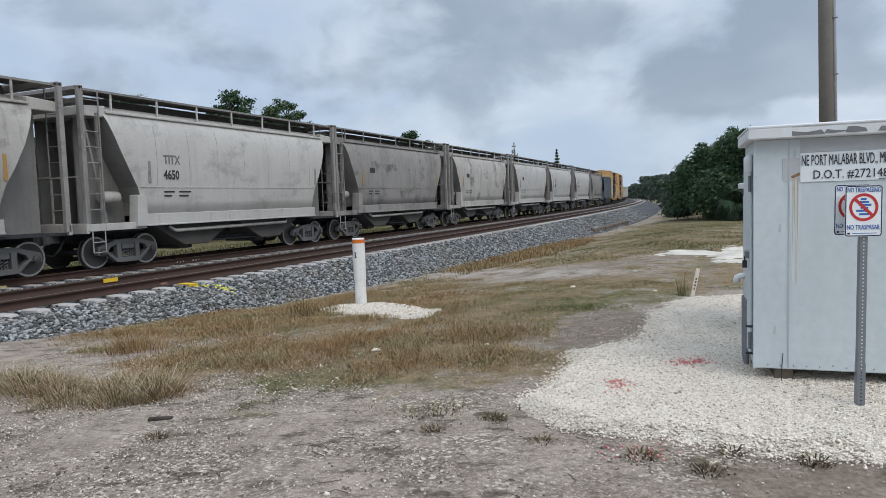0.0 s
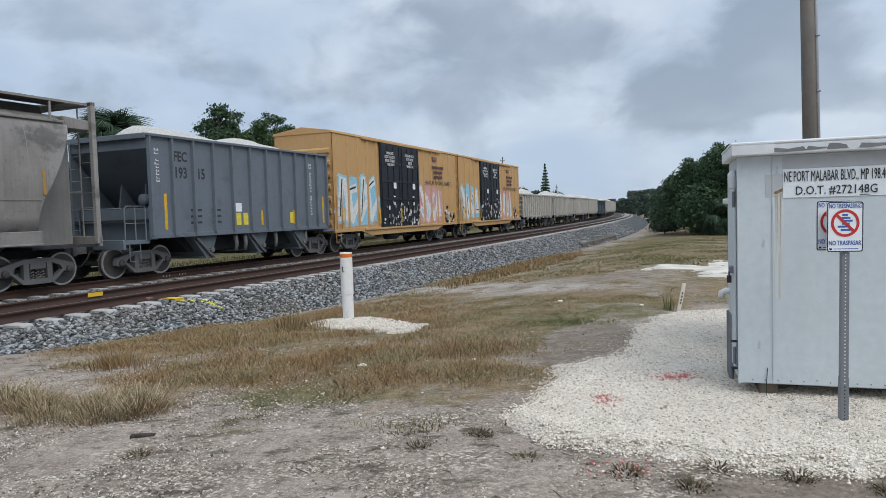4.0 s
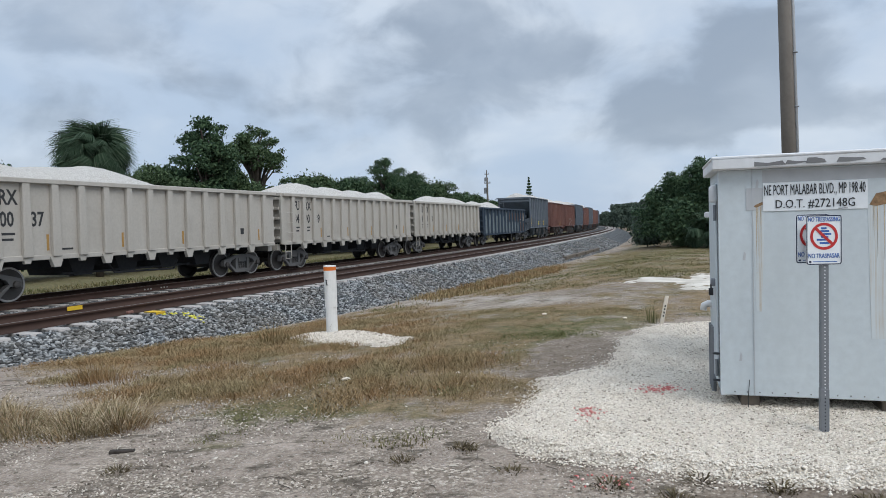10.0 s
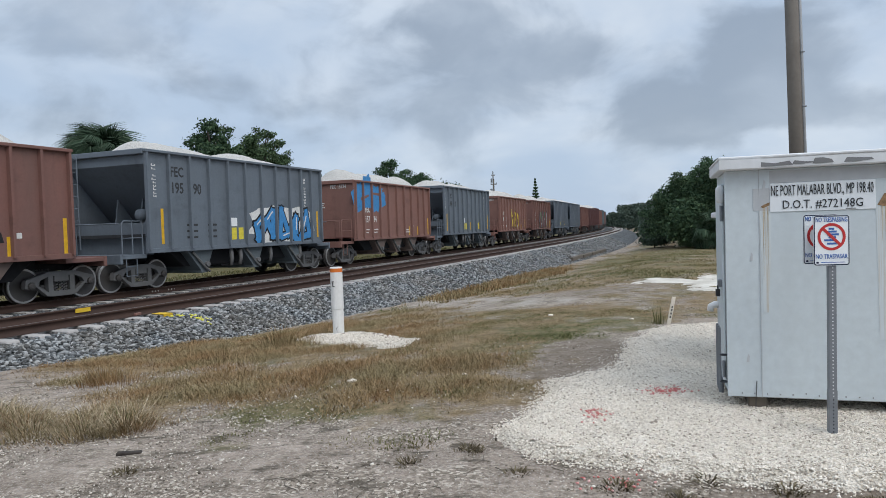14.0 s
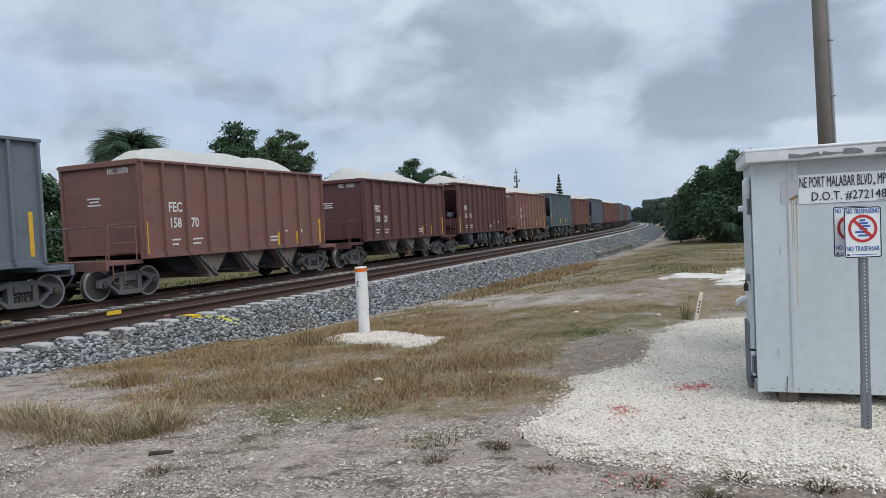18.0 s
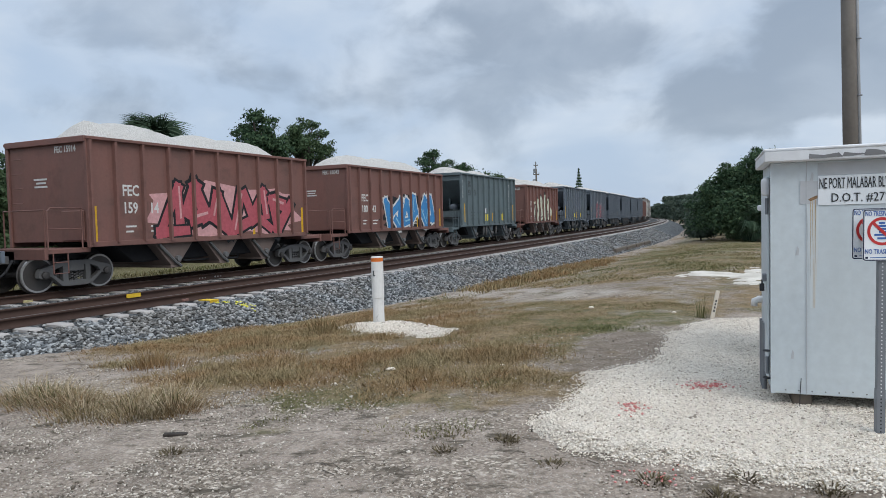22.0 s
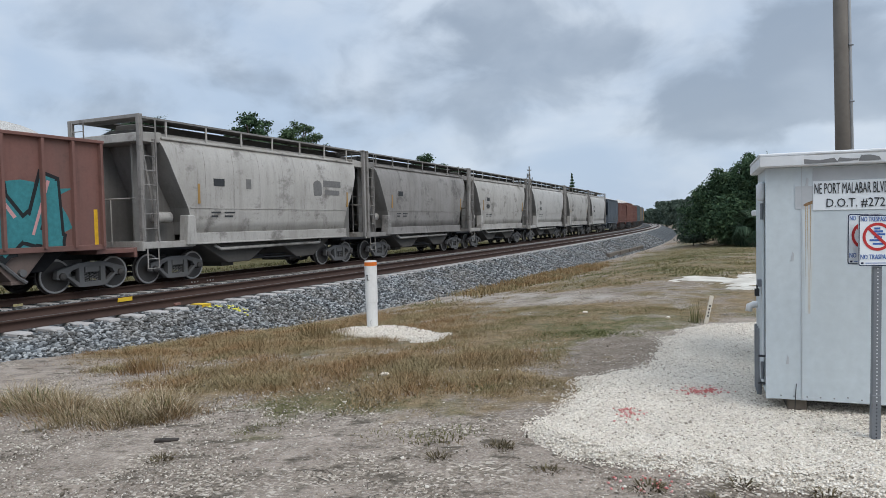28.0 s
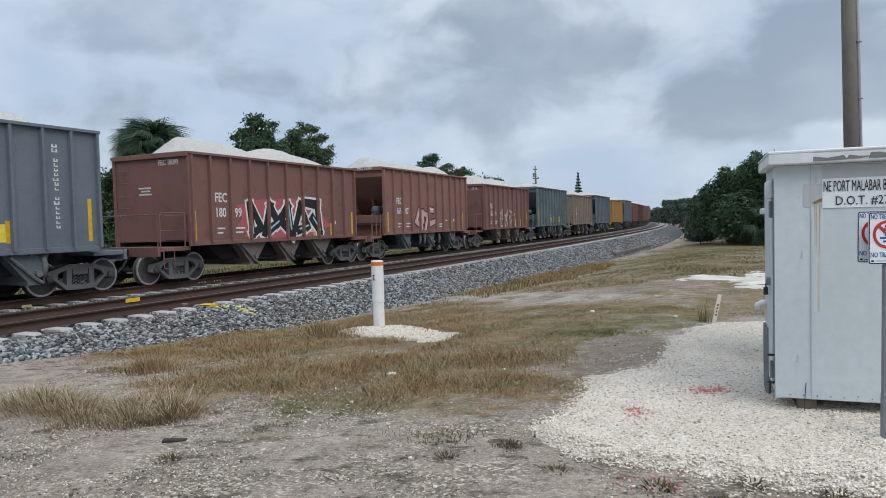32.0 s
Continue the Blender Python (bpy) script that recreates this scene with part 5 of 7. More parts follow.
# ---- trees ----
def crown_mesh(name, lobes, count, size, material, seed):
    """Leaf clumps scattered through lobes (x, y, z, rx, ry, rz), denser near their skins."""
    r = np.random.default_rng(seed)
    lob = np.asarray(lobes, float)
    vol = (lob[:, 3] * lob[:, 4] * lob[:, 5]) ** 0.67
    pick = r.choice(len(lob), count, p=vol / vol.sum())
    d = r.normal(size=(count, 3))
    d /= np.linalg.norm(d, axis=1, keepdims=True)
    d[:, 2] = np.where(d[:, 2] < -0.55, -d[:, 2], d[:, 2])
    rad = r.uniform(0.35, 1.0, count) ** 0.5 * (1 + 0.22 * r.normal(size=count))
    c = lob[pick, :3] + d * rad[:, None] * lob[pick, 3:]
    s = size * r.uniform(0.5, 1.3, count)
    u = r.normal(size=(count, 3))
    u /= np.linalg.norm(u, axis=1, keepdims=True)
    w = np.cross(u, d + 0.5 * r.normal(size=(count, 3)))
    w /= np.linalg.norm(w, axis=1, keepdims=True) + 1e-9
    u, w = u * s[:, None], w * (s * 0.45)[:, None]
    v = np.stack([c - u, c + u * 0.5 - w * 1.3, c + u * 0.8 + w * 1.3], 1).reshape(-1, 3)
    k = (np.arange(count) * 3)[:, None]
    return raw_mesh(name, v, np.arange(3)[None] + k, material)


def tree_parts(h, spread, seed, leaf, count, size, low=0.25, bushy=False):
    r = random.Random(seed)
    lobes, limbs = [], Geo()
    trunk = Geo().tube([(0, 0, -0.2), (0.1, 0, h * 0.25), (0.05, 0.1, h * 0.55), (0.2, 0, h * 0.8)], 0.035 * h, 8, 0.012 * h)
    n = 20 if bushy else 30
    for i in range(n):
        q, u = r.uniform(0, 6.28), r.uniform(low, 0.97)
        f = (u - low) / (1.0 - low)
        reach = spread * 1.3 * (f + 0.15) ** 0.35 * (1.02 - f) ** 0.7 * r.uniform(0.4, 1.0)
        tip = (reach * math.cos(q), reach * math.sin(q), h * u)
        limbs.tube([(0.05, 0, h * max(u - 0.3, 0.12)), (tip[0] * 0.5, tip[1] * 0.5, h * (u - 0.08)), tip], 0.012 * h, 5, 0.004 * h)
        e = spread * r.uniform(0.20, 0.38)
        lobes.append((tip[0], tip[1], tip[2], e, e, e * r.uniform(0.55, 0.8)))
        for _ in range(2):
            e2 = e * r.uniform(0.35, 0.6)
            lobes.append((tip[0] + r.uniform(-1, 1) * e * 1.1, tip[1] + r.uniform(-1, 1) * e * 1.1, tip[2] + r.uniform(-0.4, 0.9) * e, e2, e2, e2 * 0.8))
    if bushy:
        lobes += [(r.uniform(-0.5, 0.5) * spread, r.uniform(-0.5, 0.5) * spread, h * 0.3, spread * 0.6, spread * 0.6, h * 0.3) for _ in range(3)]
    tr = trunk
    k = len(tr.v)
    tr.v, tr.f = tr.v + limbs.v, tr.f + [tuple(i + k for i in f) for f in limbs.f]
    return tr.mesh("trunk", M["bark"], 0, True), crown_mesh("crown", lobes, count, size, leaf, seed)


KINDS = {
    "oak": tree_parts(9.0, 4.0, 4, M["leaf"], 36000, 0.12, 0.33),
    "oak_b": tree_parts(8.0, 3.6, 9, M["leaf_b"], 32000, 0.12, 0.25),
    "tall": tree_parts(9.0, 2.5, 44, M["leaf"], 15000, 0.11, 0.42),
    "airy": tree_parts(8.5, 2.0, 15, M["leaf_b"], 7500, 0.10, 0.66),
    "bush": tree_parts(5.5, 3.5, 21, M["leaf"], 30000, 0.125, 0.25, True),
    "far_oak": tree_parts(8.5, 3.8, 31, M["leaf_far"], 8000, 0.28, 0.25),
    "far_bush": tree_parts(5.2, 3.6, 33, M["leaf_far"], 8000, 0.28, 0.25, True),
    "bush_b": tree_parts(5.0, 3.6, 27, M["leaf_b"], 30000, 0.125, 0.25, True),
}


def plant_tree(kind, x, y, z, size, turn, label, name="tree", category="tree", group="", wide=1.0):
    t = thing(name, label, category, group, pose(x, y, z, 0, 0, turn))
    t.scale = (size * wide, size * wide, size)
    for nm, me in zip(("trunk", "crown"), KINDS[kind]):
        part(nm, me, None, t)
    return t


def by_track(a, off):
    p = track(a, off)
    return p.x, p.y, ground_z(p.x, p.y)


BACK = "trees behind the tracks"
for kind, a, off, size, turn, label in (
        ("tall", 34.7, 17.0, 1.0, 40, "dark green broadleaf tree with a tall uneven crown"), ("oak_b", 30.9, 17.2, 0.78, 120, "dark green broadleaf tree behind the tracks"),
        ("airy", 43.4, 19.3, 1.16, 10, "slender tree with a thin airy crown"), ("bush_b", 37.2, 17.2, 1.05, 200, "dense green bush behind the tracks"), ("bush", 34.0, 18.8, 1.1, 120, "dense green bush behind the tracks"),
        ("bush", 25.5, 18.0, 0.95, 70, "dense green bush behind the tracks"), ("bush", 21.0, 18.5, 0.95, 15, "dense green bush behind the tracks"),
        ("bush_b", 17.0, 17.5, 0.88, 15, "dense green bush behind the tracks"), ("oak_b", 12.5, 19.5, 0.8, 95, "dark green broadleaf tree behind the tracks"),
        ("bush", 44.5, 17.0, 0.92, 150, "dense green bush behind the tracks"), ("bush_b", 48.5, 17.5, 1.12, 250, "dense green bush behind the tracks"),
        ("bush", 53.0, 17.0, 1.12, 310, "dense green bush behind the tracks"), ("tall", 60.8, 16.6, 0.95, 75, "dark green broadleaf tree with a narrow peaked crown"), ("oak_b", 58.0, 17.8, 0.9, 20, "dark green broadleaf tree behind the tracks"),
        ("bush", 64.5, 16.5, 1.15, 100, "dense green bush behind the tracks"), ("oak", 70.0, 17.5, 0.84, 160, "dark green broadleaf tree behind the tracks"),
        ("bush_b", 75.5, 17.0, 1.25, 60, "dense green bush behind the tracks"), ("oak_b", 81.0, 17.5, 0.82, 240, "dark green broadleaf tree behind the tracks"),
        ("bush", 87.0, 17.0, 1.1, 200, "dense green bush behind the tracks"), ("bush_b", 95.0, 17.0, 1.1, 330, "dense green bush behind the tracks"),
        ("bush", 104.0, 18.0, 1.05, 30, "dense green bush behind the tracks"), ("bush_b", 114.0, 18.0, 1.05, 75, "dense green bush behind the tracks")):
    x, y, z = by_track(a, off)
    plant_tree(kind, x, y, z, size, turn, label, group=BACK)
for i in range(16):
    a = 124 + i * 14
    x, y, z = by_track(a, 18 + random.uniform(0, 4))
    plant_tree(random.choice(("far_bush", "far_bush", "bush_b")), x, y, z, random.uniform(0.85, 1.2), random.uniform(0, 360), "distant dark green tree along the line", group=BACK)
RIGHT = "trees beside the field"
for kind, x, y, size, turn in (("oak", 25.0, 61.0, 0.80, 30), ("oak", 27.5, 62.0, 0.72, 200), ("oak_b", 24.5, 56.5, 0.80, 100), ("bush", 22.4, 60.5, 1.1, 10), ("bush_b", 26.5, 55.0, 1.15, 60),
                               ("bush", 29.5, 56.5, 0.95, 140), ("oak", 31.5, 60.0, 0.52, 70), ("bush_b", 33.5, 57.0, 0.9, 250), ("oak_b", 36.0, 62.0, 0.5, 10), ("bush", 25.0, 66.0, 0.8, 330),
                               ("bush_b", 26.0, 74.0, 0.7, 20), ("bush", 28.0, 82.0, 0.75, 80), ("oak_b", 32.5, 80.0, 0.6, 190), ("bush_b", 30.5, 92.0, 0.8, 160), ("bush", 33.5, 102.0, 0.85, 45),
                               ("bush", 39.0, 116.0, 1.1, 270), ("oak_b", 40.0, 108.0, 0.9, 270), ("airy", 36.0, 104.0, 0.9, 0), ("bush_b", 44.0, 132.0, 1.15, 0), ("bush", 49.0, 150.0, 1.2, 33),
                               ("bush_b", 53.0, 170.0, 1.3, 133), ("oak_b", 56.0, 160.0, 1.0, 90), ("bush", 58.0, 195.0, 1.4, 99), ("bush_b", 64.0, 225.0, 1.5, 10), ("bush", 42.0, 58.0, 0.8, 12), ("oak_b", 46.0, 64.0, 0.6, 55), ("oak", 28.5, 58.0, 0.68, 300), ("bush", 24.0, 57.0, 1.25, 200), ("bush_b", 30.5, 56.0, 0.95, 100), ("bush", 70.0, 262.0, 1.0, 5), ("bush_b", 76.0, 292.0, 1.1, 50), ("bush", 84.0, 318.0, 1.2, 150), ("bush_b", 92.0, 350.0, 1.3, 90), ("bush", 68.0, 300.0, 1.1, 20)):
    # far off, trees take the leaves tinted for haze
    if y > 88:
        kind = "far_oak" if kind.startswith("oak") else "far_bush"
    plant_tree(kind, x, y, ground_z(x, y), size, turn, "dark green tree at the field's edge", group=RIGHT)

for i in range(9):
    a = 68 + 9 * i
    x, y, z = by_track(a, -7.5 - 0.9 * math.sin(2.1 * i) - 0.012 * (a - 68))
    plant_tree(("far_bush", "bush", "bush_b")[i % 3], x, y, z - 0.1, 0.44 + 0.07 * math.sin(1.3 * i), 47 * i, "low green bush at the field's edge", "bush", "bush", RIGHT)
for i, (x, y) in enumerate(((22.0, 57.5), (23.6, 54.6), (26.0, 53.4), (28.2, 53.0), (30.6, 53.4), (33.0, 54.0))):
    plant_tree("bush" if i % 2 else "bush_b", x, y, ground_z(x, y) - 0.2, 0.48, 61 * i, "low green bush under the trees", "bush", "bush", RIGHT)


def fan_leaf(material, seed, droop=0.25):
    """A palmetto leaf: a stalk along +x and a fan of narrow segments."""
    r = random.Random(seed)
    g = Geo().tube([(0, 0, 0), (0.5, 0, 0.03), (0.9, 0, 0.0)], 0.018, 4, 0.012)
    for k in range(38):
        q = radians(-125 + 250 * k / 37)
        L = 0.95 * (0.75 + 0.25 * math.cos(q)) * r.uniform(0.85, 1.1)
        c, s = math.cos(q), math.sin(q)
        w = 0.03
        m = (0.9 + 0.5 * L * c, 0.5 * L * s, 0.06 - 0.12 * abs(s) - 0.15 * droop)
        t = (0.9 + 0.85 * L * c, 0.85 * L * s, -droop * L - 0.25 * abs(s))
        g.add([(0.9, 0, 0), (m[0] - s * w, m[1] + c * w, m[2]), t, (m[0] + s * w, m[1] - c * w, m[2])], [(0, 1, 2, 3)])
    return g.mesh("frond", material)


FROND, FROND_B, FROND_D = fan_leaf(M["palm"], 1, 0.6), fan_leaf(M["palm"], 2, 0.9), fan_leaf(M["palm_dead"], 3, 0.8)


def palm(x, y, z, h, count, size, label, seed, group=""):
    r = random.Random(seed)
    t = thing("palm_tree", label, "palm tree", group, pose(x, y, z))
    part("trunk", Geo().tube([(0, 0, -0.2), (0.05, 0, h * 0.5), (0, 0.05, h)], 0.19, 10, 0.17), M["bark"], t, smooth=True)
    for i in range(count):
        up = 82 - 138 * (i / count) ** 0.9 + r.uniform(-12, 12)
        dead = i > count * 0.88
        ob = part("frond", FROND_D if dead else (FROND if i % 2 else FROND_B), None, t, "dead brown frond" if dead else "")
        ob.matrix_basis = pose(0, 0, h + r.uniform(-0.35, 0.45), 0, -up if not dead else 62 + r.uniform(-6, 8), i * 137.5 + r.uniform(-10, 10)) @ pose(0, 0, 0, r.uniform(-75, 75)) @ Matrix.Scale(size * r.uniform(0.85, 1.1), 4)


x, y, z = by_track(25.0, 15.6)
palm(x, y, z, 5.7, 150, 1.1, "cabbage palm with a full round crown of fan fronds", 5, BACK)
for x, y, h, s in ((24.0, 53.0, 1.6, 1.35), (26.2, 53.5, 1.3, 1.25), (22.4, 54.5, 1.1, 1.2), (25.0, 54.5, 4.2, 1.2), (28.3, 53.2, 1.5, 1.3)):
    palm(x, y, ground_z(x, y), h, 26, s, "low palmetto with drooping fan fronds under trees", int(x * 10), RIGHT)

# Norfolk pine and line poles far behind the tracks
x, y = 30.3, 201.0
pine = thing("norfolk_pine", "tall narrow pine with tiered branches, far off", "pine tree", m=pose(x, y, ground_z(x, y)))
part("trunk", Geo().tube([(0, 0, 0), (0, 0, 15.6)], 0.22, 7, 0.03), M["bark"], pine)
lob = [(0.09 * (15.2 - zz) * math.cos(q + zz), 0.09 * (15.2 - zz) * math.sin(q + zz), zz, 0.085 * (15.6 - zz) + 0.1, 0.085 * (15.6 - zz) + 0.1, 0.3) for zz in np.arange(5, 15.4, 0.85) for q in np.arange(0, 6.2, 1.26)]
part("crown", crown_mesh("crown", lob, 7000, 0.26, M["leaf"], 77), None, pine)
for x, y, h, lab in ((9.4, 104.0, 9.2, "thin utility pole with a transformer behind trees"), (13.4, 149.4, 14.0, "thin utility pole behind trees"), (36.0, 215.0, 10.0, "thin utility pole behind trees")):
    lp = thing("line_pole", lab, "pole", "line poles behind trees", pose(x, y, ground_z(x, y) - 0.1))
    part("pole", Geo().tube([(0, 0, 0), (0, 0, h)], 0.16, 8, 0.11), M["pole_wood"], lp)
    part("crossarm", Geo().box(-0.45, 0.45, -0.06, 0.06, h - 0.9, h - 0.76), M["pole_wood"], lp)
    part("transformer", Geo().lathe([(0, 0.2), (0.8, 0.2), (0.9, 0.1)], (-0.35, 0, h - 2.4), "z", 10), M["galv"], lp, "grey transformer can")
    for q in (-0.4, 0.0, 0.4):
        part("insulator", Geo().lathe([(0, 0.05), (0.12, 0.06), (0.2, 0.03)], (q, 0, h - 0.76), "z", 6), M["galv"], lp)


# ---- the freight train ----
SPEED = 22.1
CACHE = {}


def cached(key, make):
    if key not in CACHE:
        CACHE[key] = make()
    return CACHE[key]


def wheelset_mesh():
    g = Geo()
    for s in (-1, 1):
        y = s * 0.755
        g.lathe([(y - s * -0.065, 0.20), (y + s * 0.065, 0.40), (y + s * 0.066, 0.448), (y + s * 0.03, 0.457), (y - s * 0.045, 0.462), (y - s * 0.055, 0.485),
                 (y - s * 0.078, 0.482), (y - s * 0.078, 0.40), (y - s * 0.02, 0.36), (y - s * 0.03, 0.15)], (0, 0, 0), "y", 28)
        g.lathe([(y + s * 0.0, 0.36), (y + s * 0.02, 0.13), (y + s * 0.10, 0.10), (y + s * 0.36, 0.105), (y + s * 0.40, 0.095), (y + s * 0.42, 0.05)], (0, 0, 0), "y", 12)
        for k in range(3):
            q = 2.1 * k
            g.box(0.24 * math.cos(q) - 0.02, 0.24 * math.cos(q) + 0.02, y + s * 0.0, y + s * 0.035, 0.24 * math.sin(q) - 0.02, 0.24 * math.sin(q) + 0.02)
    g.lathe([(-1.0, 0.075), (1.0, 0.075)], (0, 0, 0), "y", 10)
    me = g.mesh("wheelset", M["wheel"])
    me.materials.append(M["rim"])
    for p in me.polygons:
        c = p.center
        if math.hypot(c.x, c.z) > 0.40 and abs(c.y) > 0.78:
            p.material_index = 1
    return me


def cast_plate(pts, cells, y0, y1):
    """Flat cells that share corners, given a thickness: one casting with windows in it."""
    n = len(pts)
    g = Geo()
    verts = [(x, y0, z) for x, z in pts] + [(x, y1, z) for x, z in pts]
    edges = {}
    for c in cells:
        for a, b in zip(c, c[1:] + c[:1]):
            edges[a, b] = 1
    faces = [tuple(c) for c in cells] + [tuple(i + n for i in reversed(c)) for c in cells]
    faces += [(b, a, a + n, b + n) for a, b in edges if (b, a) not in edges]
    return g.add(verts, faces)


def sideframe_mesh():
    half = [(0.0, 0.80), (0.40, 0.79), (0.64, 0.72), (1.03, 0.61), (1.06, 0.40), (0.92, 0.36), (0.74, 0.42), (0.78, 0.55), (0.62, 0.585), (0.40, 0.665), (0.25, 0.67), (0.0, 0.67),
            (0.70, 0.47), (0.40, 0.26), (0.25, 0.27), (0.0, 0.27), (0.0, 0.13), (0.26, 0.13), (0.43, 0.15)]
    cells = [(0, 11, 10, 9, 1), (1, 9, 8, 2), (2, 8, 7, 3), (3, 7, 6, 5, 4), (7, 8, 12, 6), (9, 10, 14, 13), (15, 16, 17, 14), (14, 17, 18, 13), (12, 13, 18, 6)]
    n = len(half)
    mid = [i for i, p in enumerate(half) if p[0] == 0.0]
    pts = half + [(-x, z) for x, z in half]
    both_ = [list(c) for c in cells] + [[i if i in mid else i + n for i in reversed(c)] for c in cells]
    return cast_plate(pts, both_, -1.10, -0.94).mesh("sideframe", M["steel"], 0.014)


def spring_mesh():
    g = Geo()
    for x in (-0.14, 0.0, 0.14):
        g.tube([(x + 0.055 * math.cos(q), -1.02 + 0.055 * math.sin(q), 0.24 + 0.30 * q / 25.2) for q in np.arange(0, 25.2, 0.9)], 0.017, 4)
    return g.mesh("spring", M["steel"])


def bolster_mesh():
    g = Geo().box(-0.22, 0.22, -1.10, 1.10, 0.52, 0.70).box(-0.3, 0.3, -0.3, 0.3, 0.6, 0.86)
    for s in (-1, 1):
        g.box(s * 0.42 - 0.05, s * 0.42 + 0.05, -0.9, 0.9, 0.34, 0.44)
    return g.mesh("truck", M["steel"], 0.015)


FLIP = Matrix.Rotation(math.pi, 4, "Z")
WHEELS = []        # (wheelset, place in the truck, car number in the train)


def add_truck(car, x, index):
    t = part("truck", cached("bolster", bolster_mesh), None, car, "dark steel four-wheel truck")
    t.location = (x, 0, 0)
    for m in (None, FLIP):
        for nm, mk_ in (("sideframe", sideframe_mesh), ("spring", spring_mesh))[:2 if m is None else 1]:
            ob = part(nm, cached(nm, mk_), None, t)
            if m is not None:
                ob.matrix_basis = m
    for s in (-1, 1):
        ob = part("wheelset", cached("wheelset", wheelset_mesh), None, t, "steel wheelset with bright rims")
        ob.location = (s * 0.889, 0, 0.457)
        WHEELS.append((ob, s * 0.889, index))
    return t


def add_underframe(car, half, index, tc, material):
    key = ("sill", round(half, 2))
    part("centre_sill", cached(key, lambda: Geo().box(-half + 0.35, half - 0.35, -0.3, 0.3, 0.78, 1.08).mesh("centre_sill", M["under"])), None, car)
    part("brake_rigging", cached("rigging", lambda: Geo().tube([(-2.6, -0.9, 0.62), (2.4, -0.85, 0.6)], 0.035, 6).tube([(-1.2, -1.1, 0.85), (-1.0, -1.1, 0.55), (1.4, -1.1, 0.5), (1.6, -1.1, 0.8)], 0.03, 6)
         .lathe([(-0.5, 0.14), (0.4, 0.14)], (0.4, 0.6, 0.7), "x", 10).mesh("brake_rigging", M["under"])), None, car, "black brake rigging")
    for s in (-1, 1):
        ob = part("coupler", cached("coupler", lambda: Geo().box(-0.35, 0.1, -0.09, 0.09, 0.76, 0.96).prism([(-0.42, -0.12), (-0.28, -0.16), (-0.24, 0.05), (-0.28, 0.17), (-0.42, 0.12)], 0.72, 1.0, "z").mesh("coupler", M["steel"], 0.01)), None, car)
        ob.matrix_basis = pose(s * (half - 0.25), 0, 0, 0, 0, 0 if s < 0 else 180)
        ob = part("air_hose", cached("hose", lambda: Geo().tube([(0, -0.3, 0.85), (-0.15, -0.3, 0.6), (-0.35, -0.28, 0.42), (-0.5, -0.2, 0.45)], 0.03, 6).mesh("air_hose", M["under"])), None, car)
        ob.matrix_basis = pose(s * (half - 0.3), 0, 0, 0, 0, 0 if s < 0 else 180)
        add_truck(car, s * tc, index)


def both(car, name, mesh, label="", ends=True):
    """A part on the near left corner and its turned twin."""
    a = part(name, mesh, None, car, label)
    b = part(name, mesh, None, car, label)
    b.matrix_basis = FLIP
    return a, b


def heap_mesh(half, wide, z, seed, rise):
    r = random.Random(seed)
    nx, ny, v, f = 56, 14, [], []
    peaks = [(r.uniform(-0.85, 0.85) * half, r.uniform(0.75, 1.0), r.uniform(1.8, 3.2)) for _ in range(5)]
    for i in range(nx + 1):
        x = -half + 2 * half * i / nx
        top = max(h * math.exp(-((x - px) / s) ** 2) for px, h, s in peaks)
        endfall = min(1, (half - abs(x)) / 1.1)
        for j in range(ny + 1):
            y = -wide + 2 * wide * j / ny
            e = 1 - (abs(y) / wide) ** 1.6
            v.append((x, y, z - 0.22 + rise * (0.35 + 0.65 * top) * e * endfall + 0.03 * noise.noise((x * 4, y * 4, seed))))
    n = ny + 1
    for i in range(nx):
        for j in range(ny):
            f.append((i * n + j, (i + 1) * n + j, (i + 1) * n + j + 1, i * n + j + 1))
    return raw_mesh("aggregate_load", v, f, M["load_bed"], True)


M["load_bed"] = bed_material("limestone_load", (0.44, 0.42, 0.39), (0.60, 0.58, 0.545), 34.0)


def rib_row(car, name, key, make, xs):
    for x in xs:
        part(name, cached(key, make), None, car).location = (x, 0, 0)


def railing_mesh(x0, x1, y, z0, z1, material, posts=2):
    g = Geo().tube([(x0, y, z0), (x0, y, z1 - 0.08), (x0 + 0.08 * (1 if x1 > x0 else -1), y, z1), (x1, y, z1), (x1, y, z0)], 0.022, 6)
    for k in range(1, posts):
        x = x0 + (x1 - x0) * k / posts
        g.tube([(x, y, z0), (x, y, z1)], 0.018, 5)
    return g.tube([(x0, y, (z0 + z1) / 2), (x1, y, (z0 + z1) / 2)], 0.014, 5).mesh("handrail", material)


def ladder_mesh(x, y0, y1, z0, z1, material, step=0.38, along="y"):
    g = Geo()
    at = (lambda u, z: (x, u, z)) if along == "y" else (lambda u, z: (u, x, z))
    for u in (y0, y1):
        g.tube([at(u, z0), at(u, z1)], 0.022, 5)
    for z in np.arange(z0 + 0.15, z1, step):
        g.tube([at(y0, z), at(y1, z)], 0.014, 5)
    return g.mesh("ladder", material)


def step_mesh(x, y, material):
    return Geo().tube([(x - 0.2, y, 1.08), (x - 0.2, y, 0.5), (x + 0.2, y, 0.5), (x + 0.2, y, 1.08)], 0.018, 5).tube([(x - 0.2, y, 0.78), (x + 0.2, y, 0.78)], 0.014, 5).mesh("sill_step", material)


def stripes(car, xs, y, z0, z1, material="yellow_stripe", w=0.11):
    for x in xs:
        ob = part("reflector_stripe", cached(("stripe", material, w, z0, z1, y), lambda: Geo().box(-w / 2, w / 2, y - 0.004, y, z0, z1).mesh("reflector_stripe", M[material])), None, car, "yellow reflective stripe")
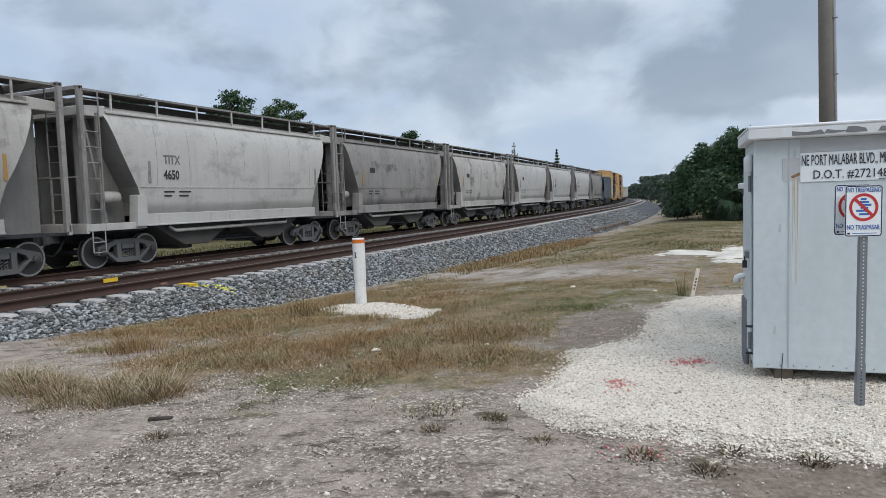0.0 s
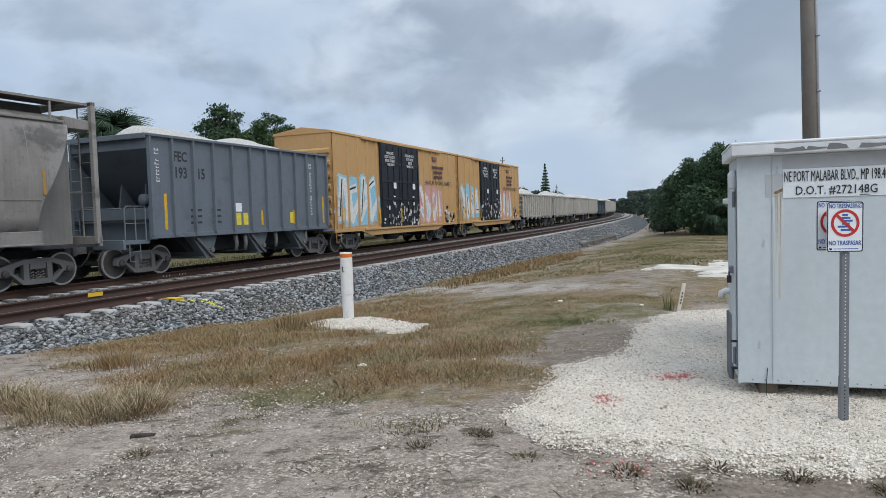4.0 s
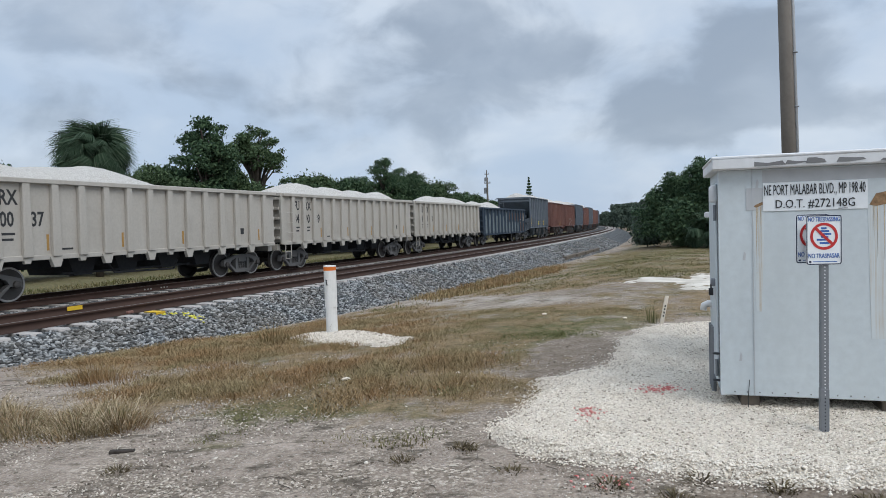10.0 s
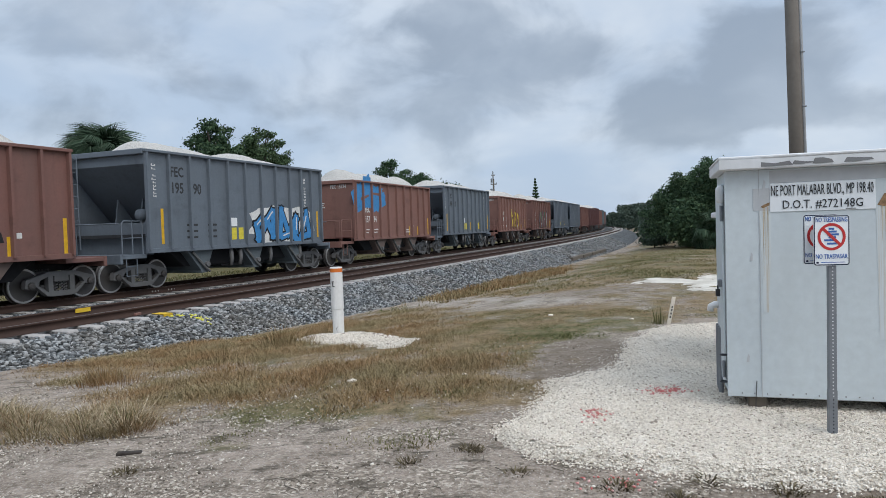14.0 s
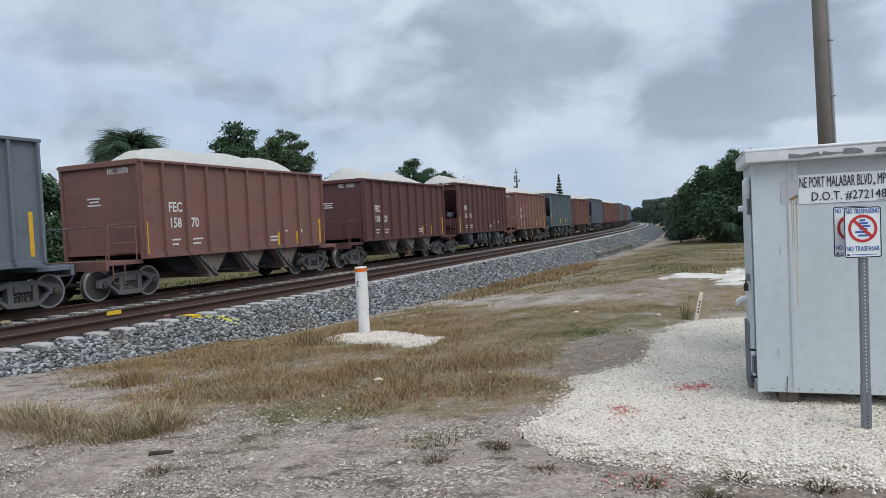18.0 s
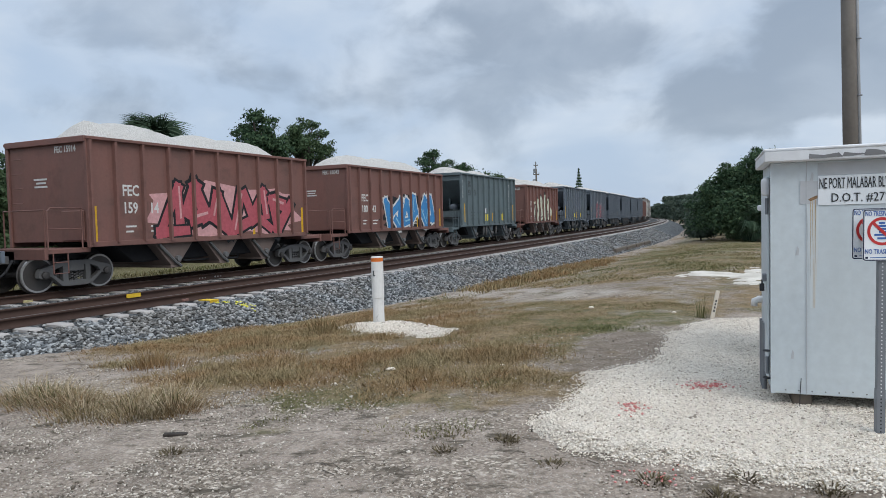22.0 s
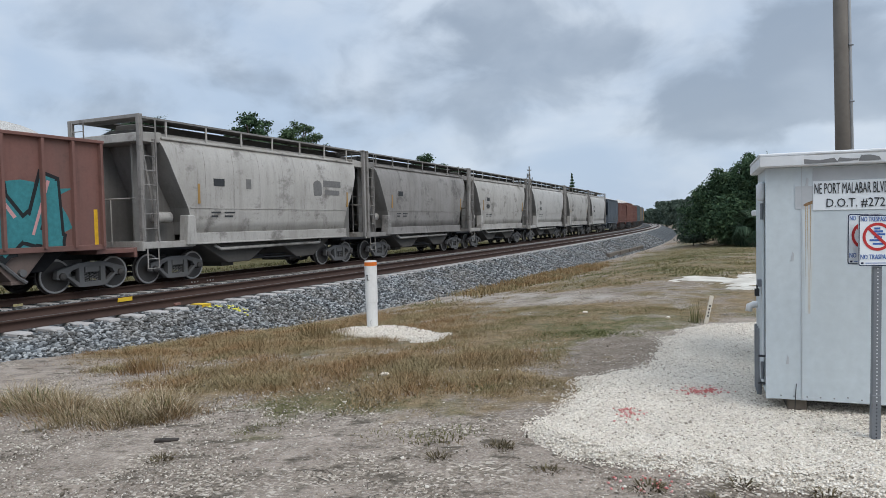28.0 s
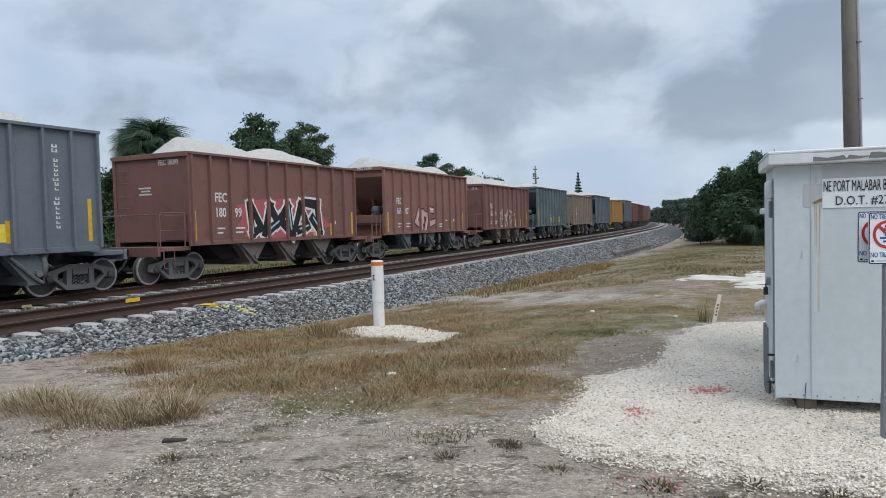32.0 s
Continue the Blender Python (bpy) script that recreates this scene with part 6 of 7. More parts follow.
        ob.location = (x, 0, 0)


def bars(car, rows, y, material, label="", upright=False):
    """Plain bars for lettering that is a mark or cannot be read: x, z, width, height."""
    for x, z, w, h in rows:
        part("lettering_bar", cached(("bar", round(w, 3), round(h, 3), material), lambda: Geo().box(0, w, -0.004, 0, 0, h).mesh("lettering_bar", M[material])), None, car, label).location = (x, y, z)


def upright_bars(x, z, wide, count, pitch, y):
    """Plain bars the size of letters that run up a side."""
    r, g = random.Random(count), Geo()
    for k in range(count):
        if k % 8 == 7:
            continue
        tall = pitch * r.uniform(0.55, 0.8)
        w = wide * r.choice((1.0, 0.72, 0.72))
        g.box(x + wide - w, x + wide, y - 0.004, y, z + k * pitch, z + k * pitch + tall * 0.35)
        g.box(x + wide - w, x + wide - w * 0.72, y - 0.004, y, z + k * pitch + tall * 0.35, z + k * pitch + tall)
        if r.random() < 0.6:
            g.box(x + wide - w * 0.3, x + wide, y - 0.004, y, z + k * pitch + tall * 0.35, z + k * pitch + tall * 0.9)
    return g.mesh("upright_lettering", M["white_letter"])


def words(car, text, x, z, size, y, material, squeeze=0.8):
    ob = part("car_number", text_mesh(text, size, M[material], squeeze), None, car, {"white_letter": "white stencilled number", "mark_grey": "faded grey stencilled mark"}.get(material, "black stencilled number"))
    ob.location = (x, y - 0.004, z)


def blob(cx, cz, w, h, r, n=18, jag=0.18):
    return [(cx + w / 2 * math.copysign(abs(math.cos(q)) ** 0.6, math.cos(q)) * (1 + r.uniform(-jag, jag)), cz + h / 2 * math.copysign(abs(math.sin(q)) ** 0.6, math.sin(q)) * (1 + r.uniform(-jag, jag)))
            for q in [2 * math.pi * k / n for k in range(n)]]


def stroke_geo(pts, wide, y, deep):
    """Thick angular pen strokes along a polyline, each a little prouder than the last."""
    g = Geo()
    for k, ((x0, z0), (x1, z1)) in enumerate(zip(pts, pts[1:])):
        L = math.hypot(x1 - x0, z1 - z0) or 1.0
        ux, uz = (x1 - x0) / L * wide * 0.5, (z1 - z0) / L * wide * 0.5
        g.prism([(x0 - ux - uz, z0 - uz + ux), (x0 - ux + uz, z0 - uz - ux), (x1 + ux + uz * 0.8, z1 + uz - ux * 0.8), (x1 + ux - uz * 0.8, z1 + uz + ux * 0.8)], y - deep - 0.0006 * k, y - deep + 0.002)
    return g


def graffiti(car, x0, z0, w, h, letters, edge, fill, second, y, seed, haze=None):
    """Sprayed angular shapes: haze, outline, fill and highlights, no readable word."""
    r = random.Random(seed)
    pts = []
    for k in range(34):
        q = 2 * math.pi * k / 34
        e = r.uniform(0.86, 1.08) if k % 3 else r.uniform(1.0, 1.25)
        pts.append((x0 + w / 2 + w * 0.53 * e * math.copysign(abs(math.cos(q)) ** 0.5, math.cos(q)), max(z0 + h * 0.5 + h * 0.5 * e * math.copysign(abs(math.sin(q)) ** 0.6, math.sin(q)), z0 - 0.04)))
    holder = part("graffiti", Geo().prism(pts, y - 0.003, y - 0.001), M[haze or edge], car, "sprayed graffiti lettering shapes")
    lw = w / letters
    for k in range(letters):
        q0 = r.uniform(0, 6.28)
        form = [(0.5 + 0.5 * math.cos(q0 + 1.9 * i + r.uniform(-0.6, 0.6)) * (1 if i else 0.4), 0.5 + 0.5 * math.sin(q0 + 1.9 * i + r.uniform(-0.6, 0.6))) for i in range(4)]
        tilt, top = r.uniform(-0.12, 0.12) * lw, h * r.uniform(0.72, 0.9)
        base = z0 + h * r.uniform(0.06, 0.14)
        line = [(x0 + lw * (k + 0.02 + 0.96 * (u + r.uniform(-0.06, 0.06))) + tilt * v, base + top * min(max(v + r.uniform(-0.05, 0.05), 0), 1)) for u, v in form]
        wide = lw * r.uniform(0.34, 0.48)
        part("outline", stroke_geo(line, wide * 1.5, y, 0.006 + 0.003 * (k % 2)), M[edge], holder)
        part("fill", stroke_geo(line, wide, y, 0.013 + 0.003 * (k % 2)), M[fill], holder)
        part("highlight", stroke_geo([(x + wide * 0.12, z + wide * 0.12) for x, z in line[:2]], wide * 0.22, y, 0.020), M[second], holder)


def hopper(car, index, paint, half, open_end, number, seed, load=0.75, letter="white_letter"):
    """An open-top hopper: ribbed sides, chutes below, platforms at the ends; open_end shows its slope sheet."""
    mp = M[paint]
    L, top, sill, W = (4.88, 4.20, 1.23, 1.63) if open_end else (4.6, 3.94, 1.22, 1.63)
    k = (paint, open_end)
    side = cached(("side",) + k, lambda: Geo().box(-L, L, -W, -W + 0.03, sill, top).mesh("side", mp))
    both(car, "side_panel", side, "riveted steel side")
    both(car, "side_sill", cached(("sill",) + k, lambda: Geo().box(-L - 0.02, L + 0.02, -W - 0.045, -W + 0.05, sill - 0.09, sill + 0.05).mesh("side_sill", mp, 0.008)))
    both(car, "top_chord", cached(("chord",) + k, lambda: Geo().box(-L - 0.05, L + 0.05, -W - 0.12, -W + 0.06, top + 0.0, top + 0.085).mesh("top_chord", mp, 0.012)))
    xs = (-4.85, -3.96, -3.05, -2.13, -1.18, -0.22, 0.72, 1.62, 2.55, 3.35, 4.1, 4.85) if open_end else (-4.57, -3.8, -2.9, -1.97, -1.03, 0.0, 0.97, 1.93, 2.93, 3.75, 4.57)
    rib_row(car, "rib", ("rib",) + k, lambda: Geo().prism([(-0.048, -W), (-0.036, -W - 0.11), (0.036, -W - 0.11), (0.048, -W)], sill, top, "z").mesh("rib", mp), xs)
    both(car, "end_chord", cached(("endchord",) + k, lambda: Geo().box(-L - 0.09, -L + 0.05, -W, W, top - 0.06, top + 0.10).mesh("end_chord", mp, 0.01)))
    part("inner_floor", cached(("floor",) + k, lambda: Geo().box(-L + 0.05, L - 0.05, -W + 0.04, W - 0.04, sill + 0.4, sill + 0.5).mesh("inner_floor", M["under"])), None, car)
    if open_end:
        both(car, "slope_sheet", cached(("slope",) + k, lambda: Geo().prism([(-L + 0.04, top - 0.05), (-L + 0.04, top - 0.35), (-3.05, 1.95), (-3.05, 1.1), (-2.98, 1.1), (-2.98, 2.0)], -W + 0.03, W - 0.03).mesh("slope_sheet", mp)), "dark sloping end sheet")
        both(car, "slope_brace", cached(("brace",) + k, lambda: Geo().prism([(-4.2, 1.2), (-3.2, 1.2), (-3.2, 2.0), (-3.9, 2.9)], -0.55, -0.50).prism([(-4.2, 1.2), (-3.2, 1.2), (-3.2, 2.0), (-3.9, 2.9)], 0.50, 0.55).mesh("slope_brace", mp)))
        both(car, "end_cutout_shade", cached(("endbay",) + k, lambda: Geo().box(-4.35, -3.0, -W + 0.1, -W + 0.14, sill, 1.9).mesh("end_cutout_shade", mp)))
        both(car, "bay_sheet", cached(("bay",) + k, lambda: Geo().box(-4.62, -4.58, -W + 0.05, W - 0.05, 1.1, 2.08).mesh("bay_sheet", mp, 0.01)), "upright sheet across the end platform")
        both(car, "air_reservoir", cached("reservoir", lambda: Geo().lathe([(-4.55, 0.1), (-4.5, 0.19), (-3.6, 0.19), (-3.55, 0.1)], (0, -0.95, 2.32), "x", 12).mesh("air_reservoir", M["grey"], 0, True)), "grey air reservoir")
        both(car, "ladder", cached(("ladder",) + k, lambda: ladder_mesh(-L - 0.12, 1.0, 1.42, 1.3, top, mp)))
        both(car, "handrail", cached(("hr",) + k, lambda: railing_mesh(-5.72, -4.95, -1.5, 1.12, 2.12, mp)))
        both(car, "handrail", cached(("hr2",) + k, lambda: railing_mesh(-4.85, -4.15, -1.56, 1.12, 2.2, mp, 3)))
        both(car, "end_rail", cached(("er",) + k, lambda: Geo().tube([(-5.72, -1.4, 2.05), (-5.72, 1.4, 2.05)], 0.022, 6).tube([(-5.72, 0.3, 1.1), (-5.72, 0.3, 2.05)], 0.02, 5).mesh("end_rail", mp)))
        chutes = ((-2.32, 0.85), (0.45, 0.85), (3.1, 0.8))
    else:
        both(car, "end_panel", cached(("end",) + k, lambda: Geo().box(-L, -L + 0.03, -W, W, sill + 0.05, top).mesh("end_panel", mp)))
        both(car, "end_post", cached(("post",) + k, lambda: Geo().box(-L - 0.06, -L, -W - 0.03, -W + 0.08, sill - 0.1, top).box(-L - 0.06, -L, W - 0.08, W + 0.03, sill - 0.1, top).mesh("end_post", mp, 0.01)))
        both(car, "grab_iron", cached(("grab",) + k, lambda: Geo().tube([(-L - 0.1, 0.9, 2.35), (-L - 0.1, 1.35, 2.35)], 0.014, 5).tube([(-L - 0.1, 0.9, 2.75), (-L - 0.1, 1.35, 2.75)], 0.014, 5)
             .tube([(-L - 0.1, 0.9, 3.15), (-L - 0.1, 1.35, 3.15)], 0.014, 5).tube([(-L - 0.1, 0.9, 3.55), (-L - 0.1, 1.35, 3.55)], 0.014, 5).mesh("grab_iron", mp)))
        both(car, "handrail", cached(("hr",) + k, lambda: railing_mesh(-5.7, -4.75, -1.5, 1.1, 2.15, mp, 1)))
        both(car, "end_rail", cached(("er",) + k, lambda: Geo().tube([(-5.7, -1.4, 2.1), (-5.7, 0.2, 2.1), (-5.7, 0.2, 1.1)], 0.02, 6).tube([(-5.7, -1.4, 1.1), (-5.7, -1.4, 2.1)], 0.02, 6).mesh("end_rail", mp)))
        both(car, "hatch_frame", cached(("hf",) + k, lambda: Geo().box(-L - 0.05, -L, -1.45, -0.55, 1.3, 2.1).mesh("hatch_frame", mp, 0.02)))
        chutes = ((-1.72, 0.82), (0.28, 0.82), (2.3, 0.82))
    both(car, "end_platform", cached(("plat",) + k, lambda: Geo().box(-5.78, -L + 0.1, -1.48, 1.48, 1.0, 1.12).box(-5.8, -5.7, -1.5, 1.5, 0.86, 1.14).mesh("end_platform", mp, 0.01)))
    both(car, "sill_step", cached(("step",) + k, lambda: step_mesh(-5.35, -1.46, mp)))
    for x, w in chutes:
        key = ("chute", w, open_end, paint)
        if open_end:
            mk2 = lambda: Geo().prism([(-w, sill), (w * 0.6, sill), (0.12, 0.42), (-0.12, 0.42)], -1.5, 1.5).box(-0.16, 0.16, -1.52, 1.52, 0.38, 0.46).mesh("chute", M["chute_dark"], 0.01)
        else:
            mk2 = lambda: Geo().prism([(-w, sill), (w, sill), (0.15, 0.44), (-0.12, 0.44)], -1.5, 1.5).box(-0.16, 0.2, -1.52, 1.52, 0.38, 0.46).mesh("chute", M["chute_red"], 0.01)
        part("chute", cached(key, mk2), None, car, "sloping discharge chute").location = (x, 0, 0)
        ob = part("gate_arm", cached("gate_arm", lambda: Geo().tube([(-0.6, -1.56, 1.1), (0.0, -1.56, 0.55), (0.18, -1.58, 0.42)], 0.045, 6).tube([(0.1, -1.61, 0.66), (0.1, -1.5, 0.66)], 0.09, 8).mesh("gate_arm", M["steel"])), None, car)
        ob.location = (x, 0, 0)
    # the dark between the chutes is put into this part's colour
    part("inner_hopper", cached(("inner", open_end), lambda: Geo().prism([(-3.7, sill), (3.9, sill), (3.2, 0.62), (-2.9, 0.62)], -1.18, 1.18).mesh("inner_hopper", M["hopper_shade"], 0.02)), None, car, "dark hopper bottom")
    if open_end:
        for x in (-0.95, -0.45, 1.35, 3.35):
            part("gate_cylinder", cached("gate_cyl", lambda: Geo().tube([(0, -1.5, 1.12), (0.06, -1.5, 0.8), (0.0, -1.5, 0.55)], 0.085, 8, 0.06).mesh("gate_cylinder", M["steel"], 0, True)), None, car).location = (x, 0, 0)
    part("aggregate_load", cached(("heap", L, letter, seed % 4), lambda: heap_mesh(L - 0.05, W - 0.04, top, seed % 4, (0.82 if letter == "black_letter" else 0.95) if open_end else 1.02)), None, car, "heaped pale crushed limestone")
    add_underframe(car, half, index, 4.65, mp)
    y = -W
    if open_end and letter == "black_letter":
        part("upright_lettering", cached("upright_a", lambda: upright_bars(-4.62, 2.85, 0.17, 10, 0.105, y)), None, car, "white lettering bars running up the side")
        part("upright_lettering", cached("upright_b", lambda: upright_bars(3.62, 1.75, 0.15, 18, 0.118, y)), None, car, "white lettering bars running up the side")
        words(car, "FEC", -3.85, 3.52, 0.44, y, "black_letter")
        words(car, number[:3], -3.85, 3.0, 0.48, y, "black_letter")
        words(car, number[3:], -2.85, 3.0, 0.48, y, "black_letter")
        bars(car, [(-3.2, 1.55 + 0.2 * i, 0.5, 0.07) for i in range(3)] + [(-2.2, 1.55 + 0.2 * i, 0.42, 0.07) for i in range(3)], y, "black_letter")
        for x in (-1.0, -0.62, 2.2):
            bars(car, [(x, 1.45, 0.26, 0.42)], y, "yellow_plate")
        bars(car, [(-1.03, 1.92, 0.34, 0.30)], y, "white_plate")
        stripes(car, (-4.25, 4.6), y, 1.4, 2.5)
        stripes(car, (0.45, 2.45), y, 1.42, 1.95)
    else:
        sz = 0.42
        words(car, "FEC", -3.58 if not open_end else -3.6, 2.5 if not open_end else 2.6, sz, y, "white_letter")
        words(car, number[:3], -3.58 if not open_end else -3.6, 2.02 if not open_end else 2.12, sz, y, "white_letter")
        words(car, number[3:], -2.68 if not open_end else -2.7, 2.02 if not open_end else 2.12, sz, y, "white_letter")
        bars(car, [(-3.5, 1.62, 0.35, 0.05), (-3.5, 1.48, 0.25, 0.05), (-2.65, 1.62, 0.45, 0.05), (-2.65, 1.48, 0.35, 0.05), (1.2, 1.55, 0.5, 0.06), (1.2, 1.43, 0.5, 0.05), (3.05, 1.7, 0.14, 0.14), (2.0, 1.75, 0.25, 0.05)], y, "white_letter")
        stripes(car, (-4.45, 4.4), y, 1.25, 2.2)
        stripes(car, (-0.95, 1.7, 2.85), y, 1.25, 1.75)
        ob = part("end_number", text_mesh("FEC " + number, 0.24, M["white_letter"], 0.8), None, car, "white stencilled number")
        ob.matrix_basis = pose(-L - 0.008 - (0.09 if open_end else 0), -0.35, top - 0.28 + (0.26 if open_end else 0), 0, 0, -90)
        ob = part("end_mark", cached("endmark", lambda: Geo().box(0, 0.55, -0.003, 0, 0, 0.05).box(0.1, 0.5, -0.003, 0, -0.1, -0.05).box(0.02, 0.56, -0.003, 0, -0.2, -0.15).mesh("end_mark", M["white_letter"])), None, car)
        ob.matrix_basis = pose(-L - 0.008, 0.55, 2.95, 0, 0, -90)


def covered_hopper(car, index, paint, half, mark, number, seed):
    """A round-sided cement hopper with end frames, ladders and a roof walk."""
    mp = M[paint]
    sec = [(1.46, 1.46), (1.52, 1.85), (1.55, 2.28), (1.58, 2.75), (1.58, 3.3), (1.55, 3.75), (1.47, 4.1), (1.35, 4.33), (1.0, 4.55), (0.4, 4.66)]

    def xe(z):
        return 4.35 + 0.467 * max(z - 2.05, 0) + 0.10 * math.sin(math.pi * min(max((z - 2.05) / 2.25, 0), 1))

    def body():
        n = len(sec)
        ring = [(-y, z) for y, z in sec] + [(y, z) for y, z in reversed(sec)]
        m = 2 * n
        v = [(s * xe(z), y, z) for s in (-1, 1) for y, z in ring]
        g = Geo().add(v, [(i, (i + 1) % m, m + (i + 1) % m, m + i) for i in range(m)])
        for b in (0, m):
            g.add(v[b:b + m], [(i, i + 1, m - 2 - i, m - 1 - i) for i in range(n - 1)])
        me = g.mesh("body", mp)
        me.polygons.foreach_set("use_smooth", [p.index < m for p in me.polygons])
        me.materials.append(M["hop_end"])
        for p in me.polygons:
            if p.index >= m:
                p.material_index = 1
        return me

    part("body", cached(("cbody", paint), body), None, car, "round-sided stained hopper body")

    def seam():
        pts = [(-y - 0.004, z) for y, z in sec[2:7]]
        g = Geo()
        for (y0, z0), (y1, z1) in zip(pts, pts[1:]):
            g.quad((-0.008, y0, z0), (0.008, y0, z0), (0.008, y1, z1), (-0.008, y1, z1))
        return g.mesh("seam", M["hop_dirty"])

    for x in np.linspace(-3.75, 4.1, 7):
        part("seam", cached("seam", seam), None, car).location = (x, 0, 0)
    both(car, "side_seam", cached(("ss", paint), lambda: Geo().box(-4.4, 4.4, -1.566, -1.53, 2.27, 2.30).mesh("side_seam", mp)))
    both(car, "side_sill", cached(("csill", paint), lambda: Geo().box(-4.4, 4.4, -1.56, -1.40, 1.18, 1.50).box(-4.4, 4.4, -1.60, -1.38, 1.14, 1.19).mesh("side_sill", mp, 0.01)))
    both(car, "end_sill", cached(("cesill", paint), lambda: Geo().box(-6.2, -4.2, -1.52, -1.40, 1.08, 1.28).box(-6.22, -6.12, -1.5, 1.5, 1.02, 1.30).mesh("end_sill", mp, 0.01)))
    both(car, "roof_edge", cached(("redge", paint), lambda: Geo().box(-5.3, 5.3, -1.42, -1.31, 4.32, 4.385).mesh("roof_edge", mp, 0.01)))
    both(car, "bolster_web", cached(("web", paint), lambda: Geo().prism([(-4.62, 1.14), (-4.22, 1.14), (-4.24, 1.98), (-4.32, 2.06), (-4.55, 2.06)], -1.615, -1.25).mesh("bolster_web", mp, 0.02)))
    both(car, "end_floor", cached(("efloor", paint), lambda: Geo().box(-6.15, -4.2, -1.40, 1.40, 1.02, 1.09).mesh("end_floor", M["under"])))
    for y0, y1 in ((-1.5, -1.36), (1.36, 1.5)):
        both(car, "end_post", cached(("epost", paint, y0), lambda: Geo().box(-6.2, -6.06, y0, y1, 1.1, 4.95).mesh("end_post", M["hop_dirty"], 0.012)), "upright end post")
    both(car, "inner_post", cached(("ipost", paint), lambda: Geo().box(-5.66, -5.57, -1.46, -1.36, 1.25, 4.3).mesh("inner_post", M["hop_dirty"], 0.01)))
    both(car, "end_beam", cached(("ebeam", paint), lambda: Geo().box(-6.2, -6.06, -1.5, 1.5, 4.86, 4.97).mesh("end_beam", M["hop_dirty"], 0.01)))
    both(car, "end_hood", cached(("hood", paint), lambda: Geo().prism([(-6.12, 4.20), (-5.36, 4.20), (-5.28, 4.52), (-6.12, 4.46)], -1.38, 1.38).mesh("end_hood", mp, 0.02)), "stained end hood sheet")
    for y in (-0.78, 0.72):
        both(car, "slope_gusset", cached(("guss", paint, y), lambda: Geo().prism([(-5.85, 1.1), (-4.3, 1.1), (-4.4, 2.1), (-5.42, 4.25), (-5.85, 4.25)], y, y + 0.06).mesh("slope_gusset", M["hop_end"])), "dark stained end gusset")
    both(car, "slope_brace", cached(("cbrace", paint), lambda: Geo().tube([(-5.95, -1.25, 4.2), (-5.35, -1.25, 1.2)], 0.05, 6).mesh("slope_brace", M["hop_dirty"])))
    both(car, "ladder", cached(("clad", paint), lambda: ladder_mesh(-1.50, -6.12, -5.62, 1.1, 4.9, M["hop_dirty"], 0.42, "x")))
    both(car, "ladder", cached(("clad2", paint), lambda: ladder_mesh(-6.24, 0.75, 1.25, 1.1, 4.9, M["hop_dirty"], 0.42)))
    both(car, "end_grab_rail", cached("egrab", lambda: Geo().tube([(-6.25, -1.3, 2.55), (-6.25, 0.7, 2.55)], 0.02, 5).tube([(-6.25, -0.3, 1.2), (-6.25, -0.3, 2.55)], 0.02, 5).mesh("end_grab_rail", M["hop_mid"])))
    both(car, "brake_cylinder", cached("bcyl", lambda: Geo().lathe([(-5.5, 0.1), (-5.45, 0.17), (-4.85, 0.17), (-4.8, 0.05)], (0, -1.12, 2.0), "x", 12).mesh("brake_cylinder", M["hop_mid"], 0, True)))
    both(car, "sill_step", cached(("cstep", paint), lambda: step_mesh(-5.85, -1.5, M["hop_mid"])))
    # walk coloured dark to carry the shade of its underside
    both(car, "roof_walk", cached("walk", lambda: Geo().box(-6.1, 6.1, -1.27, -0.5, 4.90, 4.935).mesh("roof_walk", M["chute"])), "grated steel roof walk")
    both(car, "walk_rail", cached("walkrail", lambda: Geo().box(-6.1, 6.1, -1.30, -1.27, 4.885, 4.945).mesh("walk_rail", M["hop_end"])))
    rib_row(car, "walk_post", ("wpost", paint), lambda: Geo().box(-0.026, 0.026, -1.29, -1.25, 4.38, 4.89).mesh("walk_post", mp), np.linspace(-5.0, 5.0, 7))
    both(car, "cross_walk", cached("xwalk", lambda: Geo().box(-6.05, -5.5, -1.2, 1.2, 4.88, 4.93).mesh("cross_walk", M["hop_dirty"])))
    # hatch coloured dark, standing in for the walk's shadow on the roof
    part("trough_hatch", cached("trough", lambda: Geo().prism([(-0.62, 4.58), (0.62, 4.58), (0.5, 4.86), (-0.5, 4.86)], -5.3, 5.3, "x").mesh("trough_hatch", M["chute"], 0.02)), None, car, "dark long hatch cover on the roof")
    for x in (-3.0, -1.0, 1.0, 3.0):
        part("roof_hatch", cached("hatch", lambda: Geo().lathe([(4.84, 0.36), (4.88, 0.36), (4.90, 0.3)], (0, 0, 0), "z", 14).mesh("roof_hatch", M["hop_dirty"])), None, car).location = (x, 0, 0)
    for x in (-1.9, 1.9):
        part("chute", cached("cchute", lambda: Geo().prism([(-1.9, 1.2), (1.9, 1.2), (0.55, 0.46), (-0.55, 0.46)], -1.22, 1.22).box(-0.3, 0.3, -0.7, 0.7, 0.32, 0.47).mesh("chute", M["chute"], 0.02)), None, car, "stained discharge hopper").location = (x, 0, 0)
    both(car, "air_pipe", cached("apipe", lambda: Geo().tube([(-3.2, -1.35, 1.08), (-3.0, -1.42, 0.95), (2.6, -1.42, 0.98), (2.8, -1.3, 1.08)], 0.055, 8).mesh("air_pipe", M["hop_mid"], 0, True)))
    add_underframe(car, half, index, 4.55, mp)
    y = -1.585
    if mark:
        words(car, mark, -3.5, 2.98, 0.38, y, "mark_grey", 0.8)
    else:
        bars(car, [(-3.4, 3.0, 0.5, 0.24)], y, "black_letter")
